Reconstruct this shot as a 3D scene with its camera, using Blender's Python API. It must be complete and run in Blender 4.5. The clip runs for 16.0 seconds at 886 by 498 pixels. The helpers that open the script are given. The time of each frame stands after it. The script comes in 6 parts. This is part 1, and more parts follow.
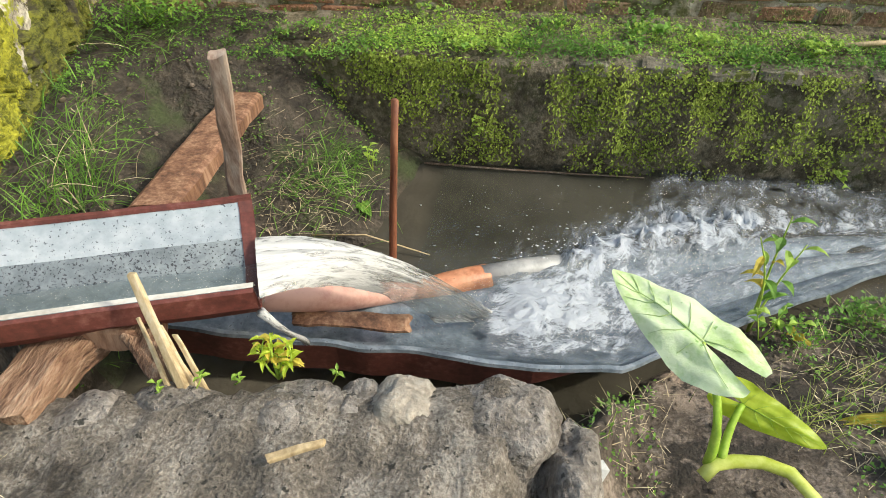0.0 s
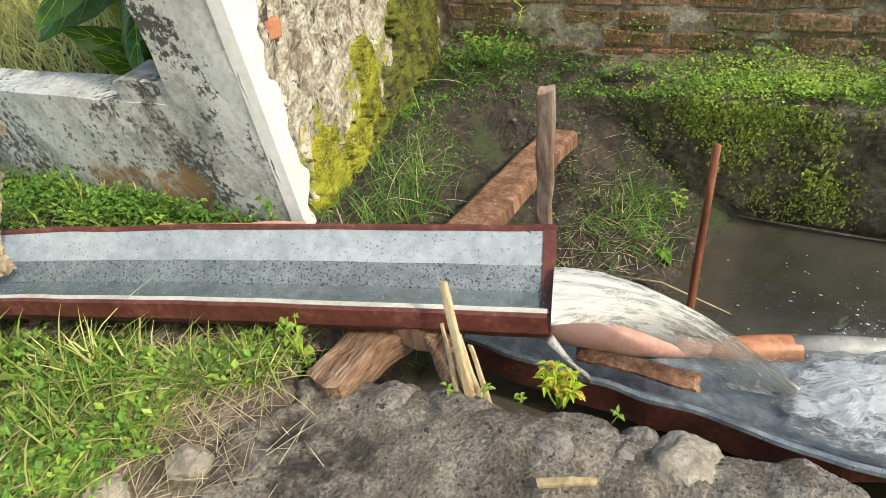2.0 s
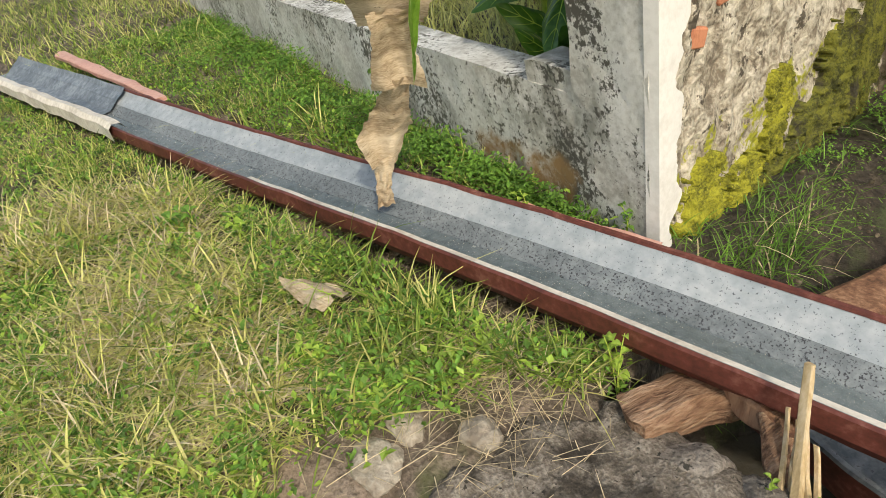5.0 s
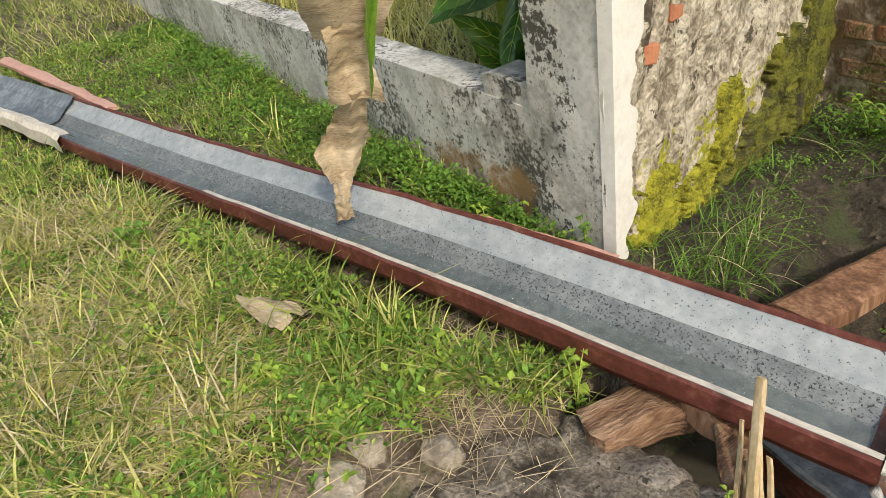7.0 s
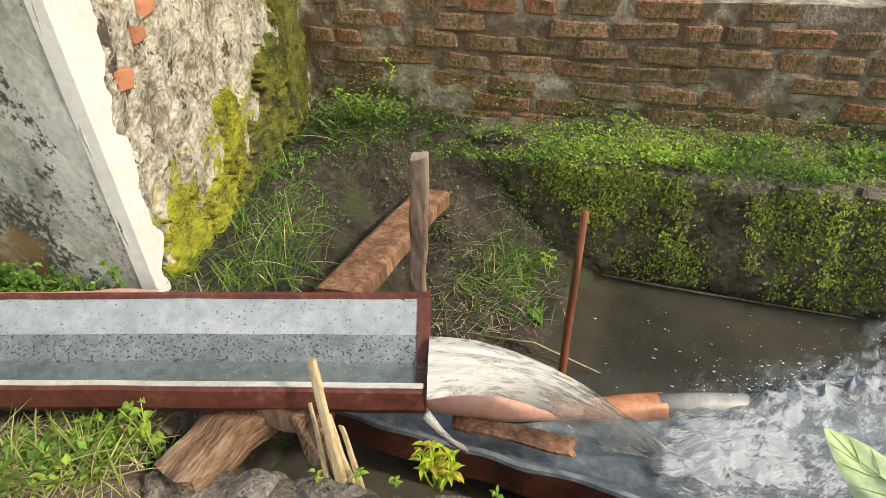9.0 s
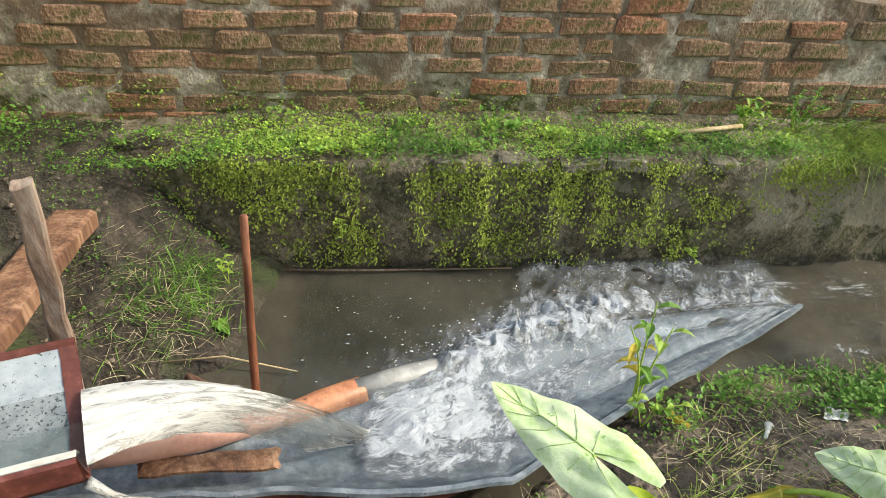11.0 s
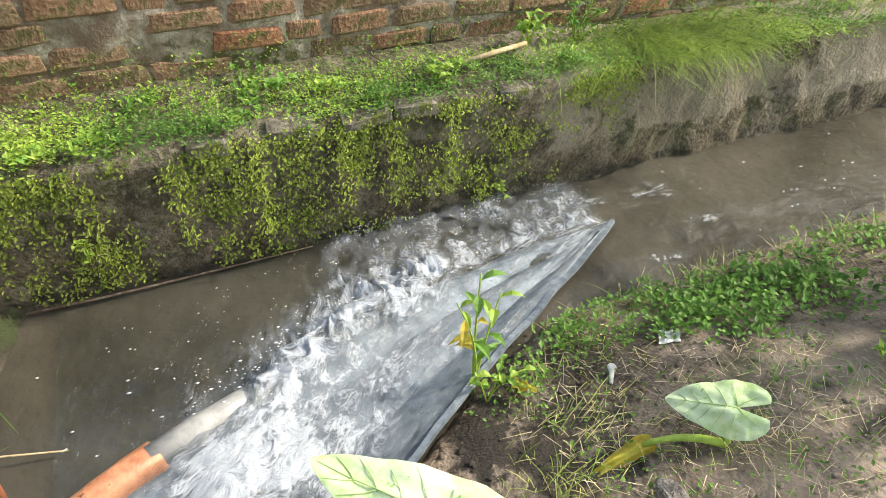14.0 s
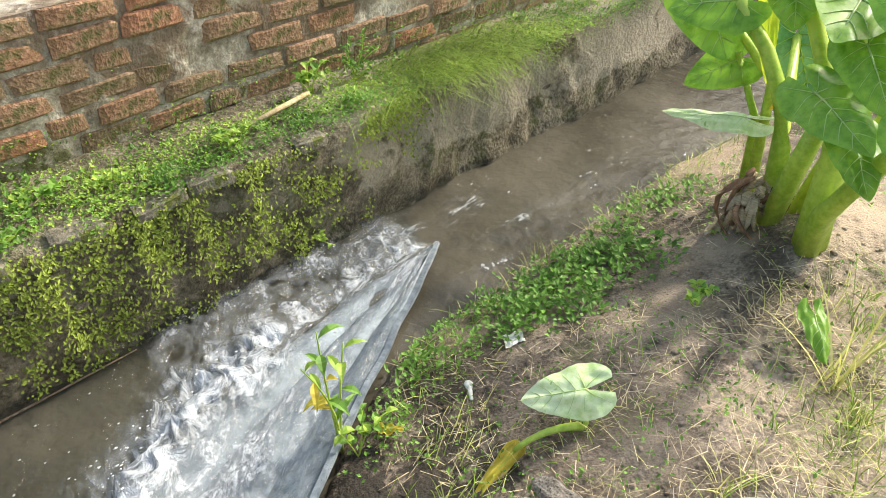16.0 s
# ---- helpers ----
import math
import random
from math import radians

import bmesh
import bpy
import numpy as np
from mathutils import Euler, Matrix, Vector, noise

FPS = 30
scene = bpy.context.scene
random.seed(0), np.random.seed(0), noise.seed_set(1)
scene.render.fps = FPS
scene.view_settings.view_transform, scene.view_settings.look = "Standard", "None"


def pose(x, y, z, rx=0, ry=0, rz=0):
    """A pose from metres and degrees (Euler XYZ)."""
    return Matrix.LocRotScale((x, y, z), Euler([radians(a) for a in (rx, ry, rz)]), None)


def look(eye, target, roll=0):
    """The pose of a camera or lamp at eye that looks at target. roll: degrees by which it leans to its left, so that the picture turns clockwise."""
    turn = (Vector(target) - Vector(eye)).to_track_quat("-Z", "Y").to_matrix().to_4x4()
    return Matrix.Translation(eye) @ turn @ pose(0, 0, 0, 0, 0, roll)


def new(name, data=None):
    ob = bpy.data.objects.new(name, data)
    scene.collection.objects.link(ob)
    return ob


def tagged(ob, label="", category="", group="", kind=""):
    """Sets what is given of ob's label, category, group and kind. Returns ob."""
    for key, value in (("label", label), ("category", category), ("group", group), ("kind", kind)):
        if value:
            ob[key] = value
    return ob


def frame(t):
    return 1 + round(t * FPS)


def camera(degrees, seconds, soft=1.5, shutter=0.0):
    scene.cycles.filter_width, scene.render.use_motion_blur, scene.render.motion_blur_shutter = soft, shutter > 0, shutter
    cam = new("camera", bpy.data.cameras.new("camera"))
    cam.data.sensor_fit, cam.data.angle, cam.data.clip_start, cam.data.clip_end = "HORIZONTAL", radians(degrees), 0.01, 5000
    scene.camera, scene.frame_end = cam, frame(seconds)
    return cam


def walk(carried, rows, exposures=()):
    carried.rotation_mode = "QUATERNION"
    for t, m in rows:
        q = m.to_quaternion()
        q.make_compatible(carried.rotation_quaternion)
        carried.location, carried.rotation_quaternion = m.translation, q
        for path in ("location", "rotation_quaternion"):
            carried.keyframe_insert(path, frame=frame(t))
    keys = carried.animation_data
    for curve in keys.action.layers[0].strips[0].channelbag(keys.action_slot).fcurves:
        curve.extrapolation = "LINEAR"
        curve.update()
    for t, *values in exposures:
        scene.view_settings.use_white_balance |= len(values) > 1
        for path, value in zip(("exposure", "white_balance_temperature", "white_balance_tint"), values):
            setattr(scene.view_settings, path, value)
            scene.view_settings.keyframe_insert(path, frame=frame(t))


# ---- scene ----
cam = camera(66.0, 16.0, soft=0.85)
PATH = [
    (0, (2.266, 0.424, 1.578), (2.081, 1.85, 0.188), -0.7),
    (0.5, (2.259, 0.419, 1.58), (1.966, 1.842, 0.205), -2.9),
    (1, (2.254, 0.417, 1.575), (1.753, 1.809, 0.229), -7.3),
    (1.5, (2.251, 0.41, 1.576), (1.498, 1.741, 0.287), -10.6),
    (2, (2.249, 0.402, 1.574), (1.27, 1.646, 0.353), -12.7),
    (2.5, (2.248, 0.402, 1.569), (1.091, 1.549, 0.409), -15.5),
    (3, (2.247, 0.398, 1.571), (0.969, 1.461, 0.459), -17.7),
    (3.5, (2.231, 0.397, 1.566), (0.919, 1.386, 0.426), -16.0),
    (4, (2.206, 0.405, 1.577), (0.741, 1.2, 0.472), -14.7),
    (4.5, (2.186, 0.397, 1.583), (0.633, 1.053, 0.507), -12.7),
    (4.7, (2.173, 0.391, 1.559), (0.593, 1.011, 0.502), -11.7),
    (6.8, (2.143, 0.397, 1.588), (0.532, 0.977, 0.554), -11.1),
    (7, (2.149, 0.407, 1.586), (0.608, 1.112, 0.523), -10.3),
    (7.5, (2.164, 0.421, 1.575), (0.779, 1.334, 0.459), -8.7),
    (8, (2.174, 0.447, 1.575), (0.999, 1.588, 0.428), -7.9),
    (8.5, (2.193, 0.447, 1.576), (1.243, 1.764, 0.408), -5.9),
    (9, (2.215, 0.468, 1.567), (1.542, 1.958, 0.415), -4.8),
    (9.5, (2.23, 0.475, 1.566), (1.767, 2.031, 0.398), -3.5),
    (10, (2.251, 0.491, 1.564), (2.073, 2.123, 0.422), -1.8),
    (10.2, (2.258, 0.496, 1.563), (2.217, 2.147, 0.435), -1.3),
    (12.3, (2.288, 0.692, 1.559), (2.577, 2.138, 0.208), 7.3),
    (12.5, (2.279, 0.712, 1.551), (2.589, 2.148, 0.194), 8.0),
    (13, (2.271, 0.757, 1.497), (2.581, 2.127, 0.073), 7.2),
    (13.5, (2.35, 0.84, 1.505), (2.775, 2.205, 0.106), 3.8),
    (14, (2.398, 0.881, 1.507), (3.068, 2.193, 0.154), 4.6),
    (14.5, (2.413, 0.882, 1.512), (3.238, 2.141, 0.195), 2.6),
    (15, (2.44, 0.882, 1.511), (3.373, 2.082, 0.211), 1.6),
    (15.5, (2.454, 0.873, 1.522), (3.499, 2.002, 0.243), 1.1),
    (16, (2.458, 0.866, 1.524), (3.527, 1.992, 0.263), 0.5),
]
walk(cam, [(t, look(eye, target, roll)) for t, eye, target, roll in PATH], exposures=[
    (0.0, 0.52, 6350.0, 4.0), (3.0, 0.26, 6550.0, 5.0), (7.0, 0.04, 6800.0, 8.0), (9.5, 0.32, 6700.0, 5.0), (10.3, 0.45, 6600.0, 4.0),
    (12.5, 0.82, 6300.0, 5.0), (13.5, 0.84, 6450.0, 6.0), (15.5, 1.06, 6600.0, 5.0), (16.0, 1.04, 6600.0, 5.0)])

# ---- light ----
SUN_DIR = Vector((0.74, -0.10, 0.66)).normalized()
world = bpy.data.worlds.new("world")
scene.world = world
world.use_nodes = True
wn = world.node_tree.nodes
sky = wn.new("ShaderNodeTexSky")
sky.sky_type = "NISHITA"
sky.sun_disc = False
sky.sun_elevation = math.asin(SUN_DIR.z)
sky.sun_rotation = math.atan2(SUN_DIR.x, SUN_DIR.y)
sky.air_density, sky.dust_density = 1.6, 4.0
world.node_tree.links.new(sky.outputs[0], wn["Background"].inputs[0])
wn["Background"].inputs[1].default_value = 0.135
sun = new("sun", bpy.data.lights.new("sun", "SUN"))
sun.data.energy, sun.data.angle, sun.data.color = 2.1, radians(3), (1.0, 0.93, 0.82)
sun.matrix_world = look((0, 0, 10), Vector((0, 0, 10)) - SUN_DIR)

# ---- materials ----


def material(name, stops, scale=6.0, rough=0.8, bump=0.4, fine=60.0, metal=0.0, detail=8.0, moss=None, island=0.0, stretch=(1, 1, 1), depth=0.01,
             speckle=None, sub=0.0, random_value=0.0):
    """A noise-coloured surface: stops are (position, colour); moss is (colour, amount, scale); speckle is (colour, amount, scale)."""
    m = bpy.data.materials.new(name)
    m.use_nodes = True
    n, link = m.node_tree.nodes, m.node_tree.links.new
    bsdf = n["Principled BSDF"]
    bsdf.inputs["Roughness"].default_value, bsdf.inputs["Metallic"].default_value = rough, metal
    co = n.new("ShaderNodeTexCoord")
    mp = n.new("ShaderNodeMapping")
    mp.inputs["Scale"].default_value = stretch
    link(co.outputs["Object"], mp.inputs[0])

    def tex(sc, det=detail):
        t = n.new("ShaderNodeTexNoise")
        t.inputs["Scale"].default_value, t.inputs["Detail"].default_value = sc, det
        t.inputs["Roughness"].default_value = 0.62
        link(mp.outputs[0], t.inputs["Vector"])
        return t

    big, small = tex(scale), tex(fine, 4.0)
    mix = n.new("ShaderNodeMath")
    mix.operation = "MULTIPLY_ADD"
    link(small.outputs[0], mix.inputs[0])
    mix.inputs[1].default_value = 0.75
    link(big.outputs[0], mix.inputs[2])
    sh = n.new("ShaderNodeMath")
    sh.operation = "SUBTRACT"
    link(mix.outputs[0], sh.inputs[0])
    sh.inputs[1].default_value = 0.375
    ramp = n.new("ShaderNodeValToRGB")
    link(sh.outputs[0], ramp.inputs[0])
    while len(ramp.color_ramp.elements) < len(stops):
        ramp.color_ramp.elements.new(0.5)
    for e, (p, c) in zip(ramp.color_ramp.elements, stops):
        e.position, e.color = p, (*c, 1)
    col = ramp.outputs[0]

    def over(col, colour, amount, sc, soft):
        t = tex(sc)
        r = n.new("ShaderNodeValToRGB")
        link(t.outputs[0], r.inputs[0])
        r.color_ramp.elements[0].position, r.color_ramp.elements[1].position = amount, amount + soft
        x = n.new("ShaderNodeMix")
        x.data_type = "RGBA"
        link(r.outputs[0], x.inputs[0])
        link(col, x.inputs[6])
        x.inputs[7].default_value = (*colour, 1)
        return x.outputs[2]

    if moss:
        for mo in moss:
            col = over(col, *mo, 0.12)
    if speckle:
        col = over(col, *speckle, 0.04)
    if island or random_value:
        if island:
            g = n.new("ShaderNodeNewGeometry")
            src = g.outputs["Random Per Island"]
        else:
            g = n.new("ShaderNodeObjectInfo")
            src = g.outputs["Random"]
        hv = n.new("ShaderNodeHueSaturation")
        mr = n.new("ShaderNodeMapRange")
        amount = island or random_value
        mr.inputs[3].default_value, mr.inputs[4].default_value = 1 - amount, 1 + amount
        link(src, mr.inputs[0])
        link(mr.outputs[0], hv.inputs["Value"])
        link(col, hv.inputs["Color"])
        col = hv.outputs[0]
    link(col, bsdf.inputs["Base Color"])
    if bump:
        b = n.new("ShaderNodeBump")
        b.inputs["Strength"].default_value, b.inputs["Distance"].default_value = bump, depth
        link(sh.outputs[0], b.inputs["Height"])
        link(b.outputs[0], bsdf.inputs["Normal"])
    if sub:
        tr = n.new("ShaderNodeBsdfTranslucent")
        link(col, tr.inputs[0])
        ms = n.new("ShaderNodeMixShader")
        ms.inputs[0].default_value = sub
        link(bsdf.outputs[0], ms.inputs[1])
        link(tr.outputs[0], ms.inputs[2])
        link(ms.outputs[0], n["Material Output"].inputs[0])
    return m


SOIL = material("soil", [(0.3, (0.065, 0.048, 0.034)), (0.5, (0.145, 0.112, 0.083)), (0.7, (0.32, 0.255, 0.20))], 9, 0.9, 1.0, 90, depth=0.012,
                moss=[((0.40, 0.305, 0.225), 0.53, 1.7), ((0.09, 0.10, 0.035), 0.60, 4.0)])
# Wet mud, made darker still for the shade of plants over it.
MUD = material("shaded_wet_mud", [(0.3, (0.018, 0.013, 0.009)), (0.5, (0.042, 0.032, 0.022)), (0.7, (0.10, 0.08, 0.058))], 12, 0.6, 1.0, 60, depth=0.02,
               moss=[((0.05, 0.065, 0.02), 0.52, 4.0)])
STONE = material("river_stone", [(0.3, (0.12, 0.10, 0.082)), (0.5, (0.235, 0.205, 0.175)), (0.72, (0.40, 0.355, 0.31))], 16, 0.9, 1.0, 90, depth=0.02,
                 speckle=((0.06, 0.055, 0.045), 0.60, 55), random_value=0.15)


def stain_or_light(m, colour, scale, lo, hi, grain=0.0, grain_scale=60.0, within=()):
    """Lays a patch over a material, stained or standing for light or shade; within: (axis, from, to) fades it in along
    a world axis.
    """
    n, link = m.node_tree.nodes, m.node_tree.links.new
    bsdf = n["Principled BSDF"]
    under = bsdf.inputs["Base Color"].links[0].from_socket
    co = n.new("ShaderNodeTexCoord")
    total = None
    for sc, weight in ((scale, 1.0), (grain_scale, grain)):
        if weight:
            t = n.new("ShaderNodeTexNoise")
            t.inputs["Scale"].default_value, t.inputs["Detail"].default_value, t.inputs["Roughness"].default_value = sc, 7, 0.65
            link(co.outputs["Object"], t.inputs["Vector"])
            k = n.new("ShaderNodeMath")
            k.operation = "MULTIPLY_ADD"
            link(t.outputs[0], k.inputs[0])
            k.inputs[1].default_value, k.inputs[2].default_value = weight, -0.5 * weight
            if total:
                both = n.new("ShaderNodeMath")
                both.operation = "ADD"
                link(total, both.inputs[0])
                link(k.outputs[0], both.inputs[1])
                total = both.outputs[0]
            else:
                total = k.outputs[0]
    if within:
        sep = n.new("ShaderNodeSeparateXYZ")
        link(co.outputs["Object"], sep.inputs[0])
        for axis, a, b in within:
            g = n.new("ShaderNodeMapRange")
            g.inputs[1].default_value, g.inputs[2].default_value, g.inputs[3].default_value, g.inputs[4].default_value = a, b, -0.5, 0.0
            link(sep.outputs[axis], g.inputs[0])
            k = n.new("ShaderNodeMath")
            k.operation = "ADD"
            link(total, k.inputs[0])
            link(g.outputs[0], k.inputs[1])
            total = k.outputs[0]
    r = n.new("ShaderNodeMapRange")
    r.interpolation_type = "SMOOTHSTEP"
    r.inputs[1].default_value, r.inputs[2].default_value = lo, hi
    link(total, r.inputs[0])
    x = n.new("ShaderNodeMix")
    x.data_type = "RGBA"
    link(r.outputs[0], x.inputs[0])
    link(under, x.inputs[6])
    x.inputs[7].default_value = (*colour, 1)
    link(x.outputs[2], bsdf.inputs["Base Color"])
    return m


def tinted(m, stops):
    """Multiplies a material's colour by one picked for each object."""
    n, link = m.node_tree.nodes, m.node_tree.links.new
    bsdf = n["Principled BSDF"]
    under = bsdf.inputs["Base Color"].links[0].from_socket
    info = n.new("ShaderNodeObjectInfo")
    r = n.new("ShaderNodeValToRGB")
    r.color_ramp.interpolation = "LINEAR"
    while len(r.color_ramp.elements) < len(stops):
        r.color_ramp.elements.new(0.5)
    for e, (p, c) in zip(r.color_ramp.elements, stops):
        e.position, e.color = p, (*c, 1)
    link(info.outputs["Random"], r.inputs[0])
    x = n.new("ShaderNodeMix")
    x.data_type, x.blend_type = "RGBA", "MULTIPLY"
    x.inputs[0].default_value = 1.0
    link(under, x.inputs[6])
    link(r.outputs[0], x.inputs[7])
    link(x.outputs[2], bsdf.inputs["Base Color"])
    return m


STONE_PALE = material("pale_stone", [(0.3, (0.25, 0.21, 0.165)), (0.5, (0.36, 0.315, 0.255)), (0.72, (0.50, 0.45, 0.38))], 14, 0.9, 0.8, 90, depth=0.012)
stain_or_light(SOIL, (0.075, 0.062, 0.038), 5.0, -0.05, 0.06, 0.4, 40, [(0, 1.25, 1.05)])
# Dry pinkish soil on the right bank, lightened further as a painted sun patch.
stain_or_light(SOIL, (0.46, 0.355, 0.27), 3.0, -0.10, 0.06, 0.5, 40, [(0, 3.05, 3.55), (1, 1.55, 1.20)])
stain_or_light(SOIL, (0.050, 0.040, 0.030), 4.0, -0.04, 0.08, 0.5, 30, [(0, 3.9, 3.2), (1, 0.95, 1.25)])
CANAL = material("mossy_masonry", [(0.3, (0.065, 0.053, 0.033)), (0.5, (0.155, 0.128, 0.085)), (0.7, (0.30, 0.25, 0.18))], 9, 0.9, 1.0, 55, depth=0.02,
                 moss=[((0.085, 0.10, 0.022), 0.52, 5.0)])
stain_or_light(CANAL, (0.24, 0.205, 0.15), 5, 0.06, 0.12, 0.4, 24)
stain_or_light(CANAL, (0.36, 0.31, 0.235), 2.4, -0.10, -0.02, 0.3, 22, [(0, 3.25, 3.65), (2, 0.02, 0.18)])
stain_or_light(CANAL, (0.06, 0.053, 0.037), 4, -0.03, 0.09, 0.3, 30, [(2, 0.16, 0.03)])
MORTAR = material("mortar", [(0.3, (0.21, 0.175, 0.13)), (0.5, (0.39, 0.335, 0.26)), (0.64, (0.60, 0.54, 0.46))], 12, 0.95, 0.8, 60, depth=0.015)
stain_or_light(MORTAR, (0.20, 0.145, 0.10), 3.5, -0.04, 0.10, 0.5, 30)
stain_or_light(MORTAR, (0.10, 0.10, 0.035), 3.0, -0.03, 0.10, 0.5, 30, [(2, 0.80, 0.52)])
BRICK = material("red_brick", [(0.3, (0.23, 0.16, 0.112)), (0.5, (0.40, 0.285, 0.205)), (0.7, (0.56, 0.44, 0.345))], 11, 0.95, 1.0, 90, depth=0.012)
tinted(BRICK, [(0.0, (0.60, 0.58, 0.48)), (0.40, (0.76, 0.66, 0.56)), (0.72, (0.90, 0.68, 0.56)), (0.85, (1.0, 0.62, 0.48)), (1.0, (1.0, 0.92, 0.84))])
stain_or_light(BRICK, (0.40, 0.345, 0.275), 7, 0.11, 0.18, 0.5, 45)
stain_or_light(BRICK, (0.15, 0.14, 0.03), 4, 0.14, 0.22, 0.4, 40)
stain_or_light(BRICK, (0.13, 0.12, 0.04), 3.0, 0.0, 0.14, 0.5, 30, [(2, 0.72, 0.48)])
BRICK_RED = material("fresh_red_brick", [(0.3, (0.36, 0.13, 0.07)), (0.6, (0.52, 0.22, 0.12))], 12, 0.9, 0.5, 80, depth=0.004, random_value=0.2)
PLASTER = material("mouldy_plaster", [(0.33, (0.48, 0.46, 0.42)), (0.5, (0.66, 0.65, 0.61)), (0.66, (0.78, 0.77, 0.74))], 5, 0.85, 0.4, 60, depth=0.005)
stain_or_light(PLASTER, (0.33, 0.32, 0.28), 2.2, -0.02, 0.14, 0.5, 18)
stain_or_light(PLASTER, (0.12, 0.115, 0.095), 2.6, 0.03, 0.16, 1.0, 55)
stain_or_light(PLASTER, (0.10, 0.095, 0.08), 5.0, 0.02, 0.14, 1.0, 60, [(0, 0.50, 0.68), (0, 1.05, 0.90)])
stain_or_light(PLASTER, (0.33, 0.20, 0.085), 2.6, -0.10, 0.10, 0.3, 14, [(2, 0.90, 0.70), (0, 0.10, 0.32), (0, 0.95, 0.75)])
WHITE = material("white_plaster", [(0.3, (0.70, 0.69, 0.66)), (0.6, (0.82, 0.81, 0.79))], 8, 0.8, 0.25, 60, depth=0.003)
stain_or_light(WHITE, (0.34, 0.32, 0.28), 4.0, 0.16, 0.24, 0.6, 50)
ROUGH = material("bare_rubble_plaster", [(0.34, (0.26, 0.215, 0.16)), (0.5, (0.56, 0.50, 0.40)), (0.62, (0.77, 0.71, 0.60))], 14, 0.95, 1.0, 60, depth=0.03)
stain_or_light(ROUGH, (0.12, 0.10, 0.075), 9, 0.08, 0.15, 0.8, 38)
stain_or_light(ROUGH, (0.42, 0.42, 0.04), 4.5, 0.02, 0.09, 0.6, 30, [(2, 1.05, 0.80)])
stain_or_light(ROUGH, (0.17, 0.165, 0.03), 4.0, -0.10, 0.04, 0.5, 30, [(1, 2.15, 2.55)])
# Shade along the wall's foot, put into the colour.
stain_or_light(ROUGH, (0.10, 0.09, 0.05), 5.0, -0.08, 0.06, 0.5, 30, [(2, 0.80, 0.60), (1, 1.45, 1.75)])
CREAM = material("cream_lining", [(0.3, (0.52, 0.47, 0.40)), (0.6, (0.74, 0.70, 0.63))], 6, 0.7, 0.4, 50, depth=0.005)
MOSS = material("yellow_moss", [(0.35, (0.12, 0.125, 0.014)), (0.6, (0.42, 0.41, 0.035))], 14, 0.95, 1.0, 150, depth=0.01)
MOSS_DARK = material("olive_moss", [(0.35, (0.055, 0.06, 0.012)), (0.6, (0.21, 0.215, 0.028))], 16, 0.95, 1.0, 140, depth=0.015, moss=[((0.06, 0.052, 0.035), 0.54, 9.0)])
ZINC = material("zinc", [(0.3, (0.32, 0.36, 0.39)), (0.5, (0.42, 0.46, 0.49)), (0.7, (0.54, 0.57, 0.59))], 3, 0.5, 0.15, 30, 0.2, depth=0.003,
                speckle=((0.09, 0.095, 0.11), 0.61, 150))
# Lower fold: wet zinc, its turn away from the light put into the tone.
ZINC_WET_SHADED = material("wet_shaded_zinc", [(0.3, (0.15, 0.17, 0.18)), (0.5, (0.21, 0.235, 0.25)), (0.7, (0.30, 0.33, 0.34))], 4, 0.55, 0.2, 50, 0.15, depth=0.003,
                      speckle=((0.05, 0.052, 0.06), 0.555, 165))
# Bottom: wet zinc, the angle to the light darkens its colours too.
ZINC_WET = material("wet_zinc_bottom", [(0.3, (0.16, 0.18, 0.185)), (0.5, (0.24, 0.265, 0.27)), (0.7, (0.34, 0.365, 0.37))], 4, 0.35, 0.25, 40, 0.1, depth=0.003, stretch=(1, 1, 1))
ZINC_PLAIN = material("zinc_sheet", [(0.3, (0.11, 0.135, 0.165)), (0.5, (0.19, 0.22, 0.255)), (0.7, (0.32, 0.355, 0.40))], 5, 0.5, 0.3, 40, 0.15, depth=0.004,
                      speckle=((0.10, 0.11, 0.13), 0.61, 80))
LOG_WOOD = material("split_log", [(0.3, (0.15, 0.075, 0.042)), (0.5, (0.31, 0.18, 0.108)), (0.7, (0.50, 0.34, 0.23))], 16, 0.85, 1.0, 80, depth=0.02, stretch=(2.0, 0.35, 1.5))
RED_LEAD = material("red_primer", [(0.3, (0.085, 0.024, 0.018)), (0.55, (0.155, 0.045, 0.033)), (0.75, (0.26, 0.11, 0.085))], 6, 0.55, 0.3, 60, depth=0.003)
WOOD = material("weathered_wood", [(0.3, (0.10, 0.048, 0.028)), (0.5, (0.23, 0.115, 0.065)), (0.7, (0.42, 0.25, 0.155))], 12, 0.8, 0.8, 70, depth=0.008, stretch=(1, 1, 0.18))
WOOD_PALE = material("split_bamboo", [(0.3, (0.34, 0.24, 0.12)), (0.55, (0.55, 0.42, 0.24)), (0.75, (0.68, 0.56, 0.38))], 10, 0.7, 0.5, 80, depth=0.004, stretch=(1, 1, 0.12))
WOOD_GREY = material("grey_brown_board", [(0.3, (0.15, 0.09, 0.06)), (0.5, (0.29, 0.195, 0.145)), (0.7, (0.46, 0.36, 0.29))], 10, 0.85, 0.6, 70, depth=0.006, stretch=(1, 1, 0.15))
ROD = material("red_brown_bamboo", [(0.3, (0.15, 0.05, 0.025)), (0.55, (0.31, 0.115, 0.055)), (0.75, (0.42, 0.22, 0.13))], 12, 0.6, 0.4, 70, depth=0.003, stretch=(1, 1, 0.2))
PINK = material("pink_plastic", [(0.3, (0.56, 0.28, 0.22)), (0.6, (0.70, 0.42, 0.34))], 6, 0.5, 0.2, 50, depth=0.003)
